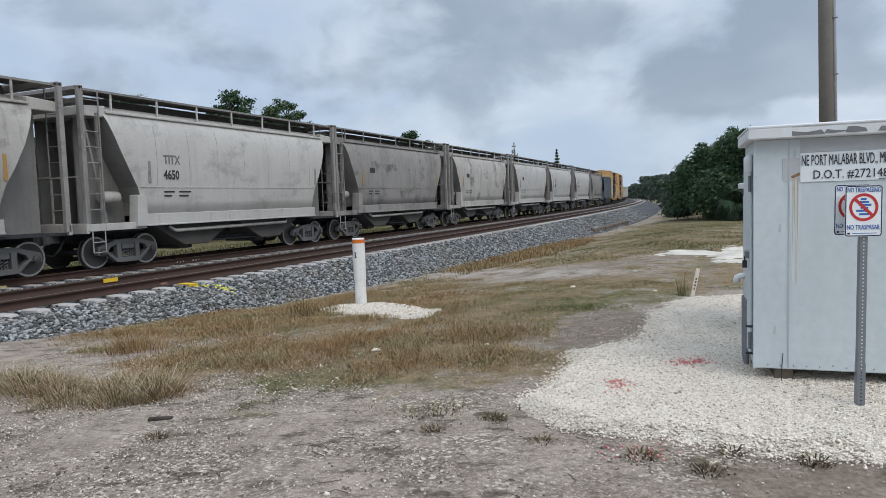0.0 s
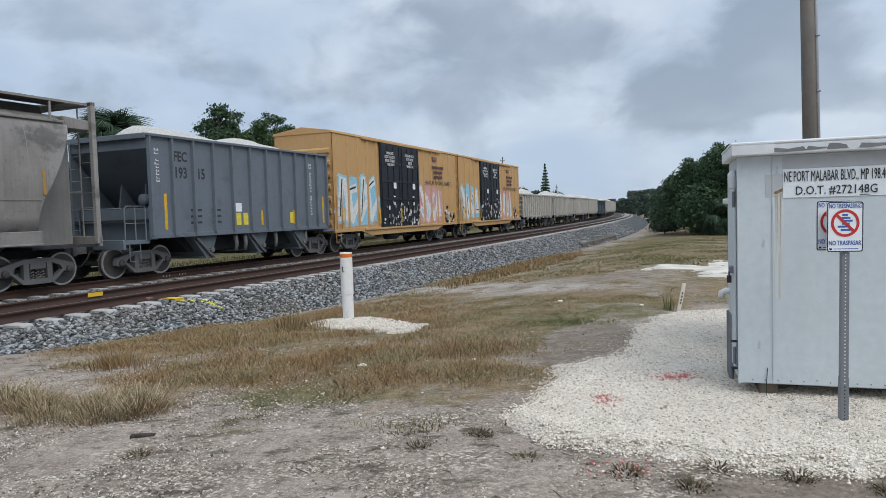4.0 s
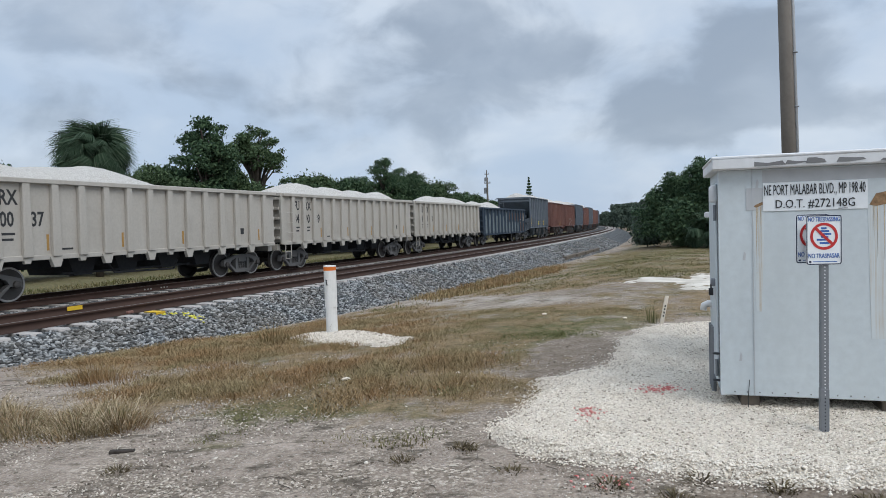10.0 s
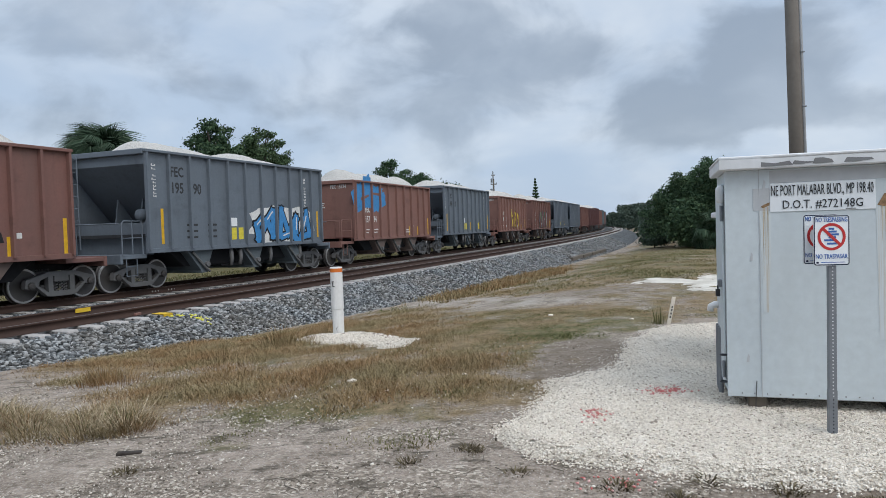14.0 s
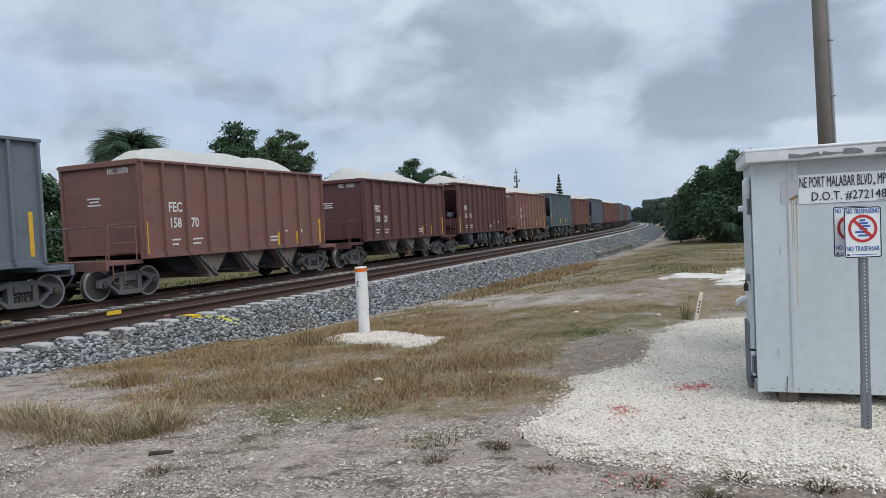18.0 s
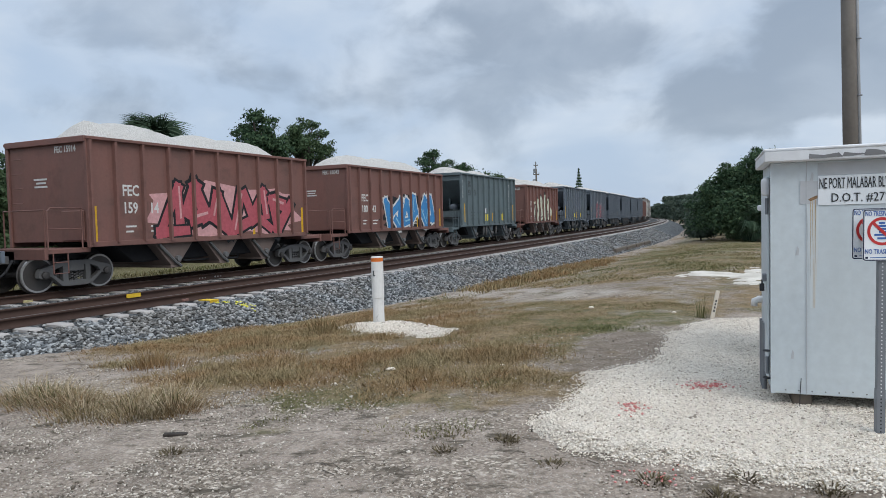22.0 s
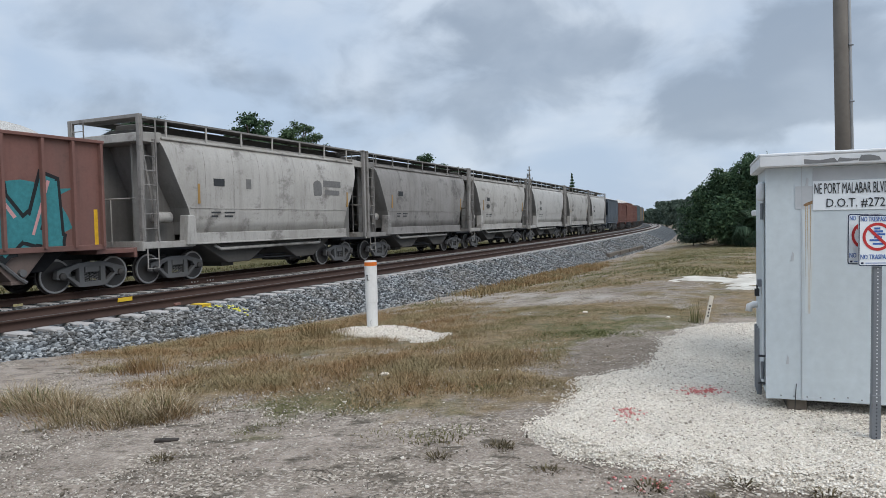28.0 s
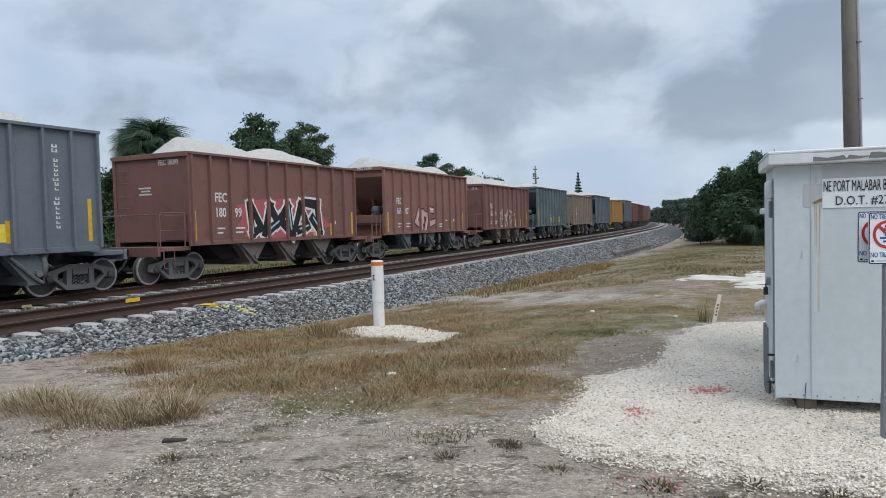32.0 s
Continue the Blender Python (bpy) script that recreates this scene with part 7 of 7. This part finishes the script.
    if number:
        words(car, number, -3.52, 2.53, 0.38, y, "black_letter", 0.82)
    bars(car, [(-3.5, 2.12, 0.42, 0.05), (-3.5, 2.0, 0.3, 0.05), (-2.9, 2.12, 0.5, 0.05), (-2.9, 2.0, 0.4, 0.05)], -1.545, "black_letter")
    if index == 50:
        # the owner's mark, as plain shapes
        bars(car, [(2.75, 3.2, 1.25, 0.26), (2.85, 2.88, 1.05, 0.2), (-1.85, 2.95, 0.26, 0.34)], y, "mark_grey")
        part("owner_mark", cached("omark", lambda: Geo().prism(blob(2.35, 3.12, 0.6, 0.62, random.Random(4), 12, 0.12), y - 0.004, y).mesh("owner_mark", M["mark_grey"])), None, car, "faded grey round mark")
    for x, z0 in ((-4.05, 2.42), (4.5, 2.42)):
        part("side_stripe", cached(("cs", paint), lambda: Geo().box(-0.045, 0.045, y - 0.004, y + 0.04, 0, 0.62).mesh("side_stripe", M["hop_dirty" if paint == "hop_light" else "ochre"])), None, car).location = (x, 0, z0)


def gondola(car, index, paint, half, number, seed, dark=False):
    """A loaded gondola with many side ribs; the pale kind has ribs that end in feet."""
    mp = M[paint]
    L, top, sill, W, n, tc = (7.15, 2.92, 0.86, 1.5, 14, 5.9) if dark else (6.42, 3.08, 1.14, 1.53, 15, 4.97)
    k = (paint, dark)
    both(car, "side_panel", cached(("gside",) + k, lambda: Geo().box(-L, L, -W, -W + 0.03, sill, top).mesh("side", mp)))
    both(car, "top_chord", cached(("gchord",) + k, lambda: Geo().box(-L - 0.04, L + 0.04, -W - 0.14, -W + 0.06, top - 0.06, top + 0.07).mesh("top_chord", mp, 0.015)))
    both(car, "side_sill", cached(("gsill",) + k, lambda: Geo().box(-L, L, -W - 0.04, -W + 0.06, sill - 0.08, sill + 0.05).mesh("side_sill", mp, 0.01)))
    xs = np.linspace(-L + (0.12 if dark else 0.68), L - (0.12 if dark else 0.68), n)
    if dark:
        mk3 = lambda: Geo().prism([(-0.11, -W), (-0.07, -W - 0.12), (0.07, -W - 0.12), (0.11, -W)], sill, top, "z").mesh("rib", mp, 0.01)
    else:
        mk3 = lambda: Geo().prism([(-0.10, top), (0.10, top), (0.13, sill), (-0.13, sill)], -W - 0.12, -W).mesh("rib", mp, 0.015)
        rib_row(car, "rib_foot", ("gfoot",) + k, lambda: Geo().prism([(-0.2, sill), (0.2, sill), (0.1, 0.86), (-0.1, 0.86)], -W - 0.08, -W + 0.05).mesh("rib_foot", mp, 0.01), xs[1:-1:2])
        rib_row(car, "rib_foot", ("gfoot2",) + k, lambda: Geo().prism([(-0.12, sill), (0.12, sill), (0.08, 0.98), (-0.08, 0.98)], -W - 0.06, -W + 0.05).mesh("rib_foot", mp, 0.01), xs[2:-1:2])
    rib_row(car, "rib", ("grib",) + k, mk3, xs)
    both(car, "end_panel", cached(("gend",) + k, lambda: Geo().box(-L, -L + 0.04, -W, W, sill, top).mesh("end_panel", mp)))
    for i in range(5):
        zz = sill + 0.2 + i * (top - sill - 0.35) / 4
        both(car, "end_stiffener", cached(("gstiff", i) + k, lambda: Geo().box(-L - 0.16, -L, -W + 0.06, W - 0.06, zz - 0.06, zz + 0.06).mesh("end_stiffener", mp, 0.02)))
    both(car, "end_chord", cached(("gec",) + k, lambda: Geo().box(-L - 0.18, -L + 0.05, -W - 0.05, W + 0.05, top - 0.06, top + 0.08).mesh("end_chord", mp, 0.015)))
    both(car, "corner_post", cached(("gcp",) + k, lambda: Geo().box(-L - 0.14, -L + 0.10, -W - 0.05, -W + 0.05, sill - 0.05, top).mesh("corner_post", mp, 0.01)))
    both(car, "grab_iron", cached(("gg",) + k, lambda: Geo().tube([(-L + 0.15, -W - 0.12, 1.55), (-L + 0.6, -W - 0.12, 1.55)], 0.015, 5).tube([(-L + 0.15, -W - 0.12, 1.95), (-L + 0.6, -W - 0.12, 1.95)], 0.015, 5)
         .tube([(-L + 0.15, -W - 0.12, 2.35), (-L + 0.6, -W - 0.12, 2.35)], 0.015, 5).mesh("grab_iron", mp)))
    both(car, "sill_step", cached(("gstep",) + k, lambda: step_mesh(-L + 0.35, -W, mp)))
    both(car, "end_sill", cached(("gsl",) + k, lambda: Geo().box(-half + 0.25, -L + 0.1, -1.3, 1.3, 0.85, 1.1).mesh("end_sill", mp if not dark else M["under"])))
    part("floor", cached(("gfl",) + k, lambda: Geo().box(-L, L, -W + 0.03, W - 0.03, sill - 0.05, sill + 0.03).mesh("floor", M["under"])), None, car)
    if not dark:
        for x in (-1.9, -0.3, 1.4, 3.0):
            part("cross_bearer", cached("bearer", lambda: Geo().prism([(-0.5, 1.1), (0.5, 1.1), (0.3, 0.55), (-0.3, 0.55)], -0.9, 0.9).mesh("cross_bearer", M["under"])), None, car).location = (x, 0, 0)
    part("aggregate_load", cached(("gheap", L, seed % 3), lambda: heap_mesh(L - 0.08, W - 0.05, top, seed % 3 + 7, 0.92)), None, car, "heaped pale crushed limestone")
    add_underframe(car, half, index, tc, mp)
    y = -W
    if not dark:
        ob = part("end_number", text_mesh("FURX " + number, 0.30, M["black_letter"], 0.8), None, car, "black stencilled number")
        ob.matrix_basis = pose(-L - 0.166, 0.9, 2.33, 0, 0, -90)
        words(car, "FU", xs[0] + 0.15, 2.48, 0.52, y, "black_letter", 0.72)
        words(car, "RX", xs[1] + 0.15, 2.48, 0.52, y, "black_letter", 0.72)
        for i in range(3):
            words(car, number[2 * i:2 * i + 2], xs[i] + 0.16, 1.94, 0.52, y, "black_letter", 0.72)
        bars(car, [(xs[0] + 0.15, 1.72, 0.4, 0.06), (xs[0] + 0.15, 1.58, 0.35, 0.06), (xs[1] + 0.2, 1.72, 0.35, 0.06), (xs[1] + 0.2, 1.58, 0.3, 0.06), (xs[3] + 0.2, 1.3, 0.35, 0.05), (xs[-3] + 0.25, 1.55, 0.2, 0.22)], y, "black_letter")
        stripes(car, (xs[0] - 0.02 + 0.14, xs[2] + 0.62, xs[5] + 0.6, xs[8] + 0.6, xs[-1] - 0.3), y, 1.3, 1.72, "ochre", 0.07)
    else:
        stripes(car, (xs[1] + 0.4, xs[5] + 0.4, xs[9] + 0.4, xs[12] + 0.4), y, 1.2, 1.75, "yellow_stripe", 0.13)
        bars(car, [(xs[11] + 0.3, 1.75, 0.45, 0.3)], y, "white_letter")
        bars(car, [(xs[11] + 0.33, 1.78, 0.39, 0.24)], y - 0.005, "black_letter")
        r = random.Random(seed)
        for i in range(n - 1):
            x0, w = xs[i] + 0.115, xs[i + 1] - xs[i] - 0.23
            if index < 20:
                lower, upper, cutz = ("panel_tan", None, r.uniform(2.1, 2.5)) if i < 10 else (None, None, 0)
                if i in (2, 3, 7):
                    lower, upper, cutz = "panel_tan", "panel_brown", r.uniform(1.4, 1.9)
                if i in (5, 8):
                    lower, upper, cutz = "panel_brown", "panel_tan", 2.1
                if i == 12:
                    lower, upper, cutz = "panel_brown", None, 2.2
                if i < 10:
                    rib_z = r.uniform(1.9, 2.4)
                    part("paint_patch", Geo().box(xs[i + 1] - 0.068, xs[i + 1] + 0.068, y - 0.1235, y - 0.1205, 0.95, rib_z), M["panel_grey" if i in (4, 7) else "panel_tan"], car, "faded sprayed paint panel")
            else:
                lower, upper, cutz = ("panel_grey", None, r.uniform(2.35, 2.6)) if i < 7 else ("panel_grey", "panel_brown", r.uniform(1.7, 2.0))
                if i in (11, 12):
                    lower, upper = "panel_brown", "panel_tan" if i == 12 else "panel_brown"
            if lower:
                part("paint_patch", Geo().prism([(x0, 0.95), (x0 + w, 0.95), (x0 + w, cutz + r.uniform(-0.1, 0.1)), (x0 + w * 0.5, cutz + r.uniform(-0.12, 0.08)), (x0, cutz)], y - 0.003, y - 0.001), M[lower], car, "faded sprayed paint panel")
            if upper:
                part("paint_patch", Geo().prism([(x0, cutz + 0.13), (x0 + w, cutz + 0.13), (x0 + w, 2.62), (x0, 2.66)], y - 0.003, y - 0.001), M[upper], car, "faded sprayed paint panel")


def boxcar(car, index, half, seed):
    """A tall yellow boxcar with black double doors."""
    mp, L, top, sill, W = M["box_yellow"], 7.6, 5.38, 0.92, 1.5
    both(car, "side_panel", cached("bside", lambda: Geo().box(-L, L, -W, -W + 0.04, sill, top).mesh("side", mp)))
    both(car, "side_sill", cached("bsill", lambda: Geo().prism([(-L, sill), (-5.2, sill), (-4.2, 0.68), (4.2, 0.68), (5.2, sill), (L, sill), (L, sill + 0.16), (-L, sill + 0.16)], -W - 0.05, -W + 0.03).mesh("side_sill", mp, 0.01)))
    rib_row(car, "rib", "brib", lambda: Geo().prism([(-0.08, -W), (-0.05, -W - 0.06), (0.05, -W - 0.06), (0.08, -W)], sill + 0.1, top - 0.1, "z").mesh("rib", mp), [s * x for s in (-1, 1) for x in (3.45, 4.4, 5.35, 6.3, 7.4)] + [2.4])
    part("roof", cached("broof", lambda: Geo().prism([(-W - 0.05, top - 0.05), (W + 0.05, top - 0.05), (W + 0.02, top + 0.06), (0, top + 0.28), (-W - 0.02, top + 0.06)], -L - 0.03, L + 0.03, "x").mesh("roof", mp, 0.01)), None, car, "yellow pitched roof")
    both(car, "end_panel", cached("bend", lambda: Geo().box(-L, -L + 0.05, -W, W, sill, top).mesh("end_panel", mp)))
    for i in range(7):
        both(car, "end_corrugation", cached(("bcor", i), lambda: Geo().prism([(-L, 1.2 + 0.53 * i), (-L - 0.07, 1.28 + 0.53 * i), (-L - 0.07, 1.42 + 0.53 * i), (-L, 1.5 + 0.53 * i)], -W + 0.1, W - 0.1).mesh("end_corrugation", mp)))
    for x0, x1 in ((-3.15, -0.8), (-0.78, 1.55)):
        d = part("sliding_door", Geo().box(x0, x1, -W - 0.10, -W - 0.04, sill + 0.12, top - 0.1), M["black_paint"], car, "black sliding door", 0.01)
        for zz in (1.5, 2.4, 3.3, 4.2):
            part("door_bar", Geo().box(x0 + 0.05, x1 - 0.05, -W - 0.14, -W - 0.10, zz, zz + 0.09), M["black_paint"], d, "", 0.01)
        for xx in np.linspace(x0 + 0.1, x1 - 0.2, 4):
            part("door_rib", Geo().box(xx, xx + 0.09, -W - 0.13, -W - 0.10, sill + 0.2, top - 0.2), M["black_paint"], d, "", 0.01)
        lines = ("-IMPORTANT-", "CLOSE THIS DOOR", "BEFORE CLOSING", "MAIN DOOR") if x0 < -2 else ("CLOSE AND LOCK", "BOTH DOORS", "BEFORE", "MOVING CAR")
        for k, line in enumerate(lines):
            ob = part("door_lettering", text_mesh(line, 0.19, M["white_letter"], 0.72), None, d, "white stencilled lettering")
            ob.location = ((x0 + x1) / 2 - 0.052 * len(line), -W - 0.142, 4.72 - 0.19 * k)
        bars(car, [(x0 + 1.35, 3.0, 0.32, 0.3), (x0 + 1.3, 2.55, 0.22, 0.07)], -W - 0.142, "white_plate")
    both(car, "door_rail", cached("brail", lambda: Geo().box(-4.9, 4.9, -W - 0.12, -W, sill + 0.02, sill + 0.12).box(-4.9, 4.9, -W - 0.12, -W, top - 0.12, top - 0.02).mesh("door_rail", mp, 0.01)))
    part("vent_box", cached("bvent", lambda: Geo().box(3.7, 4.25, -W - 0.1, -W, 4.75, 4.98).mesh("vent_box", M["rust_tan"], 0.01)), None, car)
    both(car, "sill_step", cached("bstep", lambda: step_mesh(-L + 0.35, -W, mp)))
    both(car, "ladder", cached("blad", lambda: ladder_mesh(-W - 0.08, -L + 0.15, -L + 0.6, 1.1, 2.6, mp, 0.4, "x")))
    part("tank", cached("btank", lambda: Geo().lathe([(-0.6, 0.1), (-0.55, 0.25), (0.55, 0.25), (0.6, 0.1)], (-1.0, -1.0, 0.6), "x", 12).mesh("tank", M["under"], 0, True)), None, car)
    add_underframe(car, half, index, 5.55, mp)
    bars(car, [(3.55, 4.3, 1.8, 0.15), (3.8, 3.72, 1.35, 0.16), (3.8, 4.0, 1.35, 0.16)], -W - 0.064, "maroon")
    ob = part("side_lettering", text_mesh("RAILCAR POOLING EXPERTS", 0.3, M["black_letter"], 1.0, (4.0, 0.23)), None, car, "black painted capitals")
    ob.location = (2.62, -W - 0.064, 3.34)
    stripes(car, (-6.9, -3.4, -0.95, 6.9), -W - 0.148, 1.25, 2.0, "yellow_stripe", 0.12)
    bars(car, [(6.0, 1.12, 0.6, 0.2)], -W - 0.003, "yellow_plate")
    graffiti(car, -7.2, 1.2, 3.8, 2.2, 4, "g_ltblue", "g_white", "g_black", -W, seed)
    graffiti(car, 1.75, 1.05, 3.2, 2.2, 4, "g_pink", "g_white", "g_ltblue", -W, seed + 1)
    r = random.Random(seed)
    spots = part("graffiti_spots", Geo().box(-3.0, -2.9, -W - 0.146, -W - 0.142, 1.2, 1.3), M["g_white"], car, "small sprayed pale dots on the lower side")
    for _ in range(78):
        x, z, q = r.uniform(-3.1, 1.5), 1.12 + 1.25 * r.random() ** 1.5, r.uniform(0.07, 0.2)
        part("spot", Geo().prism(blob(x, z, q, q * r.uniform(0.8, 1.6), r, 9, 0.1), -W - 0.146, -W - 0.142), M[r.choice(("g_white", "hop_mid", "galv"))], spots)
    for _ in range(26):
        x, z, q = r.uniform(5.3, 7.2), 1.1 + abs(r.gauss(0, 0.45)), r.uniform(0.07, 0.2)
        part("spot", Geo().prism(blob(x, z, q, q * r.uniform(0.8, 1.6), r, 9, 0.1), -W - 0.066, -W - 0.003), M[r.choice(("g_white", "maroon", "hop_mid", "g_black"))], spots)


# the train in its order: kind, paint, where each car's trailing end lies along the line at the start
GREY, RED = "blue-grey open hopper car heaped with pale crushed stone", "rust-red open hopper car heaped with pale crushed stone"
CEM, GON = "pale grey round-sided covered cement hopper car", "off-white ribbed gondola car heaped with pale crushed stone"
TRAIN = [
    ("C", "hop_dirty", -1.4, "", ""), ("C", "hop_mid", 11.5, "", ""), ("C", "hop_light", 24.4, "TITX", "4650"), ("C", "hop_dirty", 36.9, "", ""), ("C", "hop_mid", 49.7, "", ""), ("C", "hop_light", 62.9, "", ""),
    ("C", "hop_light", 75.2, "TITX", "4639"), ("C", "hop_light", 88.5, "TITX", "4628"), ("C", "hop_dirty", 101.3, "TITX", ""),
    ("G", "grey", 113.6, "193", "15"), ("B", "", 129.3, "", ""), ("B", "", 145.0, "", ""),
    ("F", "furx", 159.2, "34", "0112"), ("F", "furx", 172.9, "34", "0076"), ("F", "furx", 186.6, "34", "0028"), ("F", "furx", 200.1, "34", "0043"), ("D", "dark_gon", 216.0, "", ""),
    ("F", "furx", 229.8, "34", "0033"), ("F", "furx", 243.3, "34", "0037"), ("F", "furx", 256.8, "34", "0039"), ("F", "furx", 270.4, "34", "0058"), ("D", "dark_gon", 286.2, "", ""),
    ("G", "grey", 298.2, "193", "42"), ("R", "red", 310.2, "154", "02"), ("R", "red", 322.5, "180", "80"), ("G", "grey", 334.9, "195", "90"), ("R", "rust_tan", 347.2, "157", "34"),
    ("G", "grey", 359.5, "194", "03"), ("R", "rust_tan", 371.8, "158", "22"), ("R", "red", 384.1, "154", "11"), ("G", "grey", 396.7, "194", "61"), ("G", "grey", 409.2, "194", "18"),
    ("R", "red", 421.5, "158", "70"), ("R", "maroon", 434.2, "158", "20"), ("H", "maroon", 446.2, "161", "02"), ("R", "rust_tan", 458.3, "180", "77"), ("G", "teal", 470.4, "193", "12"),
    ("R", "red", 482.6, "153", "93"), ("G", "grey", 495.2, "194", "34"), ("R", "red", 507.5, "159", "14"), ("R", "red", 519.8, "180", "43"), ("G", "teal", 532.3, "193", "13"),
    ("R", "red", 544.4, "152", "33"), ("G", "grey", 556.8, "192", "63"), ("G", "grey", 569.2, "195", "20"), ("G", "grey", 581.7, "195", "74"), ("G", "grey", 594.2, "194", "86"), ("G", "grey", 606.8, "194", "16"),
    ("G", "grey", 619.3, "193", "71"), ("R", "red", 631.5, "157", "31"), ("C", "hop_mid", 644.5, "", ""), ("C", "hop_dirty", 657.1, "", ""), ("C", "hop_mid", 669.6, "", "0504"), ("C", "hop_light", 682.6, "TITX", "4626"),
    ("C", "hop_mid", 695.2, "TITX", "4634"), ("C", "hop_light", 707.8, "TITX", "4645"), ("G", "grey", 719.6, "191", "40"), ("R", "red", 732.0, "180", "99"), ("H", "rust_tan", 744.3, "161", "07"),
    ("R", "red", 756.6, "155", "18"), ("G", "teal", 768.9, "193", "28"), ("R", "tan", 781.2, "150", "47"), ("G", "grey", 793.5, "194", "55"), ("R", "ochre", 805.8, "151", "06"), ("G", "grey", 818.1, "192", "09"),
    ("R", "red", 830.4, "156", "61"), ("R", "maroon", 842.7, "158", "35"), ("R", "red", 855.0, "154", "72"), ("R", "red", 867.3, "159", "50"), ("G", "grey", 879.6, "193", "07"), ("R", "red", 891.9, "155", "83"), ("R", "rust_tan", 904.2, "157", "20"), ("R", "red", 916.5, "152", "14")]
TAGS = {   # graffiti by car number: x, z, width, height, letters, edge, fill, second, haze
    "18080": (-1.5, 1.3, 3.7, 1.1, 5, "g_black", "g_white", "g_green", "g_black"), "19590": (0.3, 1.25, 3.7, 1.4, 5, "g_black", "g_blue", "g_white", "g_white"),
    "15822": (-0.6, 1.4, 2.6, 1.5, 4, "g_black", "g_yellow", "g_black", "red"), "15411": (-1.2, 1.25, 4.0, 1.7, 4, "g_black", "g_purple", "g_white", "g_green"),
    "15914": (-2.3, 1.28, 5.9, 1.6, 6, "g_black", "g_red", "g_pink", "g_pink"), "18043": (-1.6, 1.2, 5.2, 1.6, 6, "g_white", "g_blue", "g_ltblue", "g_black"),
    "15233": (-2.2, 1.2, 4.6, 1.9, 4, "g_black", "g_cream", "g_black", "g_cream"), "19520": (-1.6, 1.2, 4.8, 1.7, 6, "g_white", "g_red", "g_purple", "g_red"),
    "15731": (-1.2, 1.2, 4.6, 1.7, 5, "g_black", "g_teal", "g_pink", "g_teal"), "18099": (-2.2, 1.25, 4.4, 1.4, 5, "g_white", "g_black", "g_ltblue", "g_red"),
    "16107": (-1.6, 1.3, 2.2, 1.1, 3, "g_black", "g_pink", "g_white", "rust_tan"), "15518": (-1.5, 1.3, 3.0, 1.0, 4, "g_white", "red", "g_white", "red")}
CARS = []
for i, (kind, paint, end, one, two) in enumerate(TRAIN):
    body, half = {"C": (5.35, 6.3), "G": (4.9, 6.2), "H": (4.9, 6.2), "R": (4.6, 6.15), "F": (6.1, 6.8), "D": (7.15, 7.85), "B": (7.3, 7.85)}[kind]
    centre = end - body
    if kind == "C":
        look_ = {"hop_dirty": "cement-stained dirty grey round-sided covered hopper car", "hop_mid": "streaked pale grey round-sided covered hopper car", "hop_light": CEM}[paint]
        car = thing("covered_hopper_car", look_, "railway wagon", "freight train")
        covered_hopper(car, i, paint, half, one, two, i)
    elif kind in "GRH":
        shade = {"maroon": "dark maroon open hopper car heaped with pale crushed stone", "rust_tan": "faded rust-tan open hopper car heaped with pale crushed stone", "teal": "faded teal-grey open hopper car heaped with pale crushed stone",
                 "tan": "faded tan open hopper car heaped with pale crushed stone", "ochre": "ochre-yellow open hopper car heaped with pale crushed stone", "red": RED, "grey": GREY}[paint]
        if one + two in TAGS:
            shade = shade.replace(" heaped with pale crushed stone", " covered in sprayed graffiti, heaped with stone")
        car = thing("open_hopper_car", shade, "railway wagon", "freight train")
        hopper(car, i, paint, half, kind in "GH", one + two, i, letter="black_letter" if kind == "G" else "white_letter")
        if one + two in TAGS:
            x, z, w, h, nl, e, fl, se, hz = TAGS[one + two]
            graffiti(car, x, z, w, h, nl, e, fl, se, -1.63, i, hz)
        if one + two == "15734":
            graffiti(car, -4.4, 2.9, 2.8, 0.95, 2, "g_blue", "g_blue", "rust_tan", -1.63, i, "g_blue")
    elif kind == "F":
        car = thing("gondola_car", GON, "railway wagon", "freight train")
        gondola(car, i, paint, half, one + two, i)
    elif kind == "D":
        car = thing("gondola_car", "dark navy gondola car patched with faded paint, heaped with stone", "railway wagon", "freight train")
        gondola(car, i, paint, half, "", i, True)
    else:
        car = thing("boxcar", "tall yellow boxcar with black double doors and sprayed graffiti", "railway wagon", "freight train")
        boxcar(car, i, half, i)
    CARS.append((car, centre))


def car_pose(a):
    p, q = track(a - 4.6, FAR_C, FAR_TOP), track(a + 4.6, FAR_C, FAR_TOP)
    c = (p + q) / 2
    return pose(c.x, c.y, FAR_TOP, 0, 0, math.degrees(math.atan2(q.y - p.y, q.x - p.x)))


def motions():
    for car, centre in CARS:
        walk(car, [(t, car_pose(centre - SPEED * t)) for t in range(0, 33, 2)])
    # wheels turn while their car passes near
    for wheel, x, index in WHEELS:
        centre = CARS[index][1]
        t0, t1 = max((centre - 42) / SPEED, 0), min((centre - 6) / SPEED, 32)
        if t1 <= t0:
            continue
        f0, f1 = math.ceil(t0 * FPS), math.floor(t1 * FPS)
        rows = [(0.0, pose(x, 0, 0.457))] if f0 > 0 else []
        rows += [(f / FPS, pose(x, 0, 0.457, 0, -89.0 * (f - f0), 0)) for f in range(f0, f1 + 1)]
        if f1 < 32 * FPS:
            rows.append((32.0, rows[-1][1]))
        walk(wheel, rows)


motions()
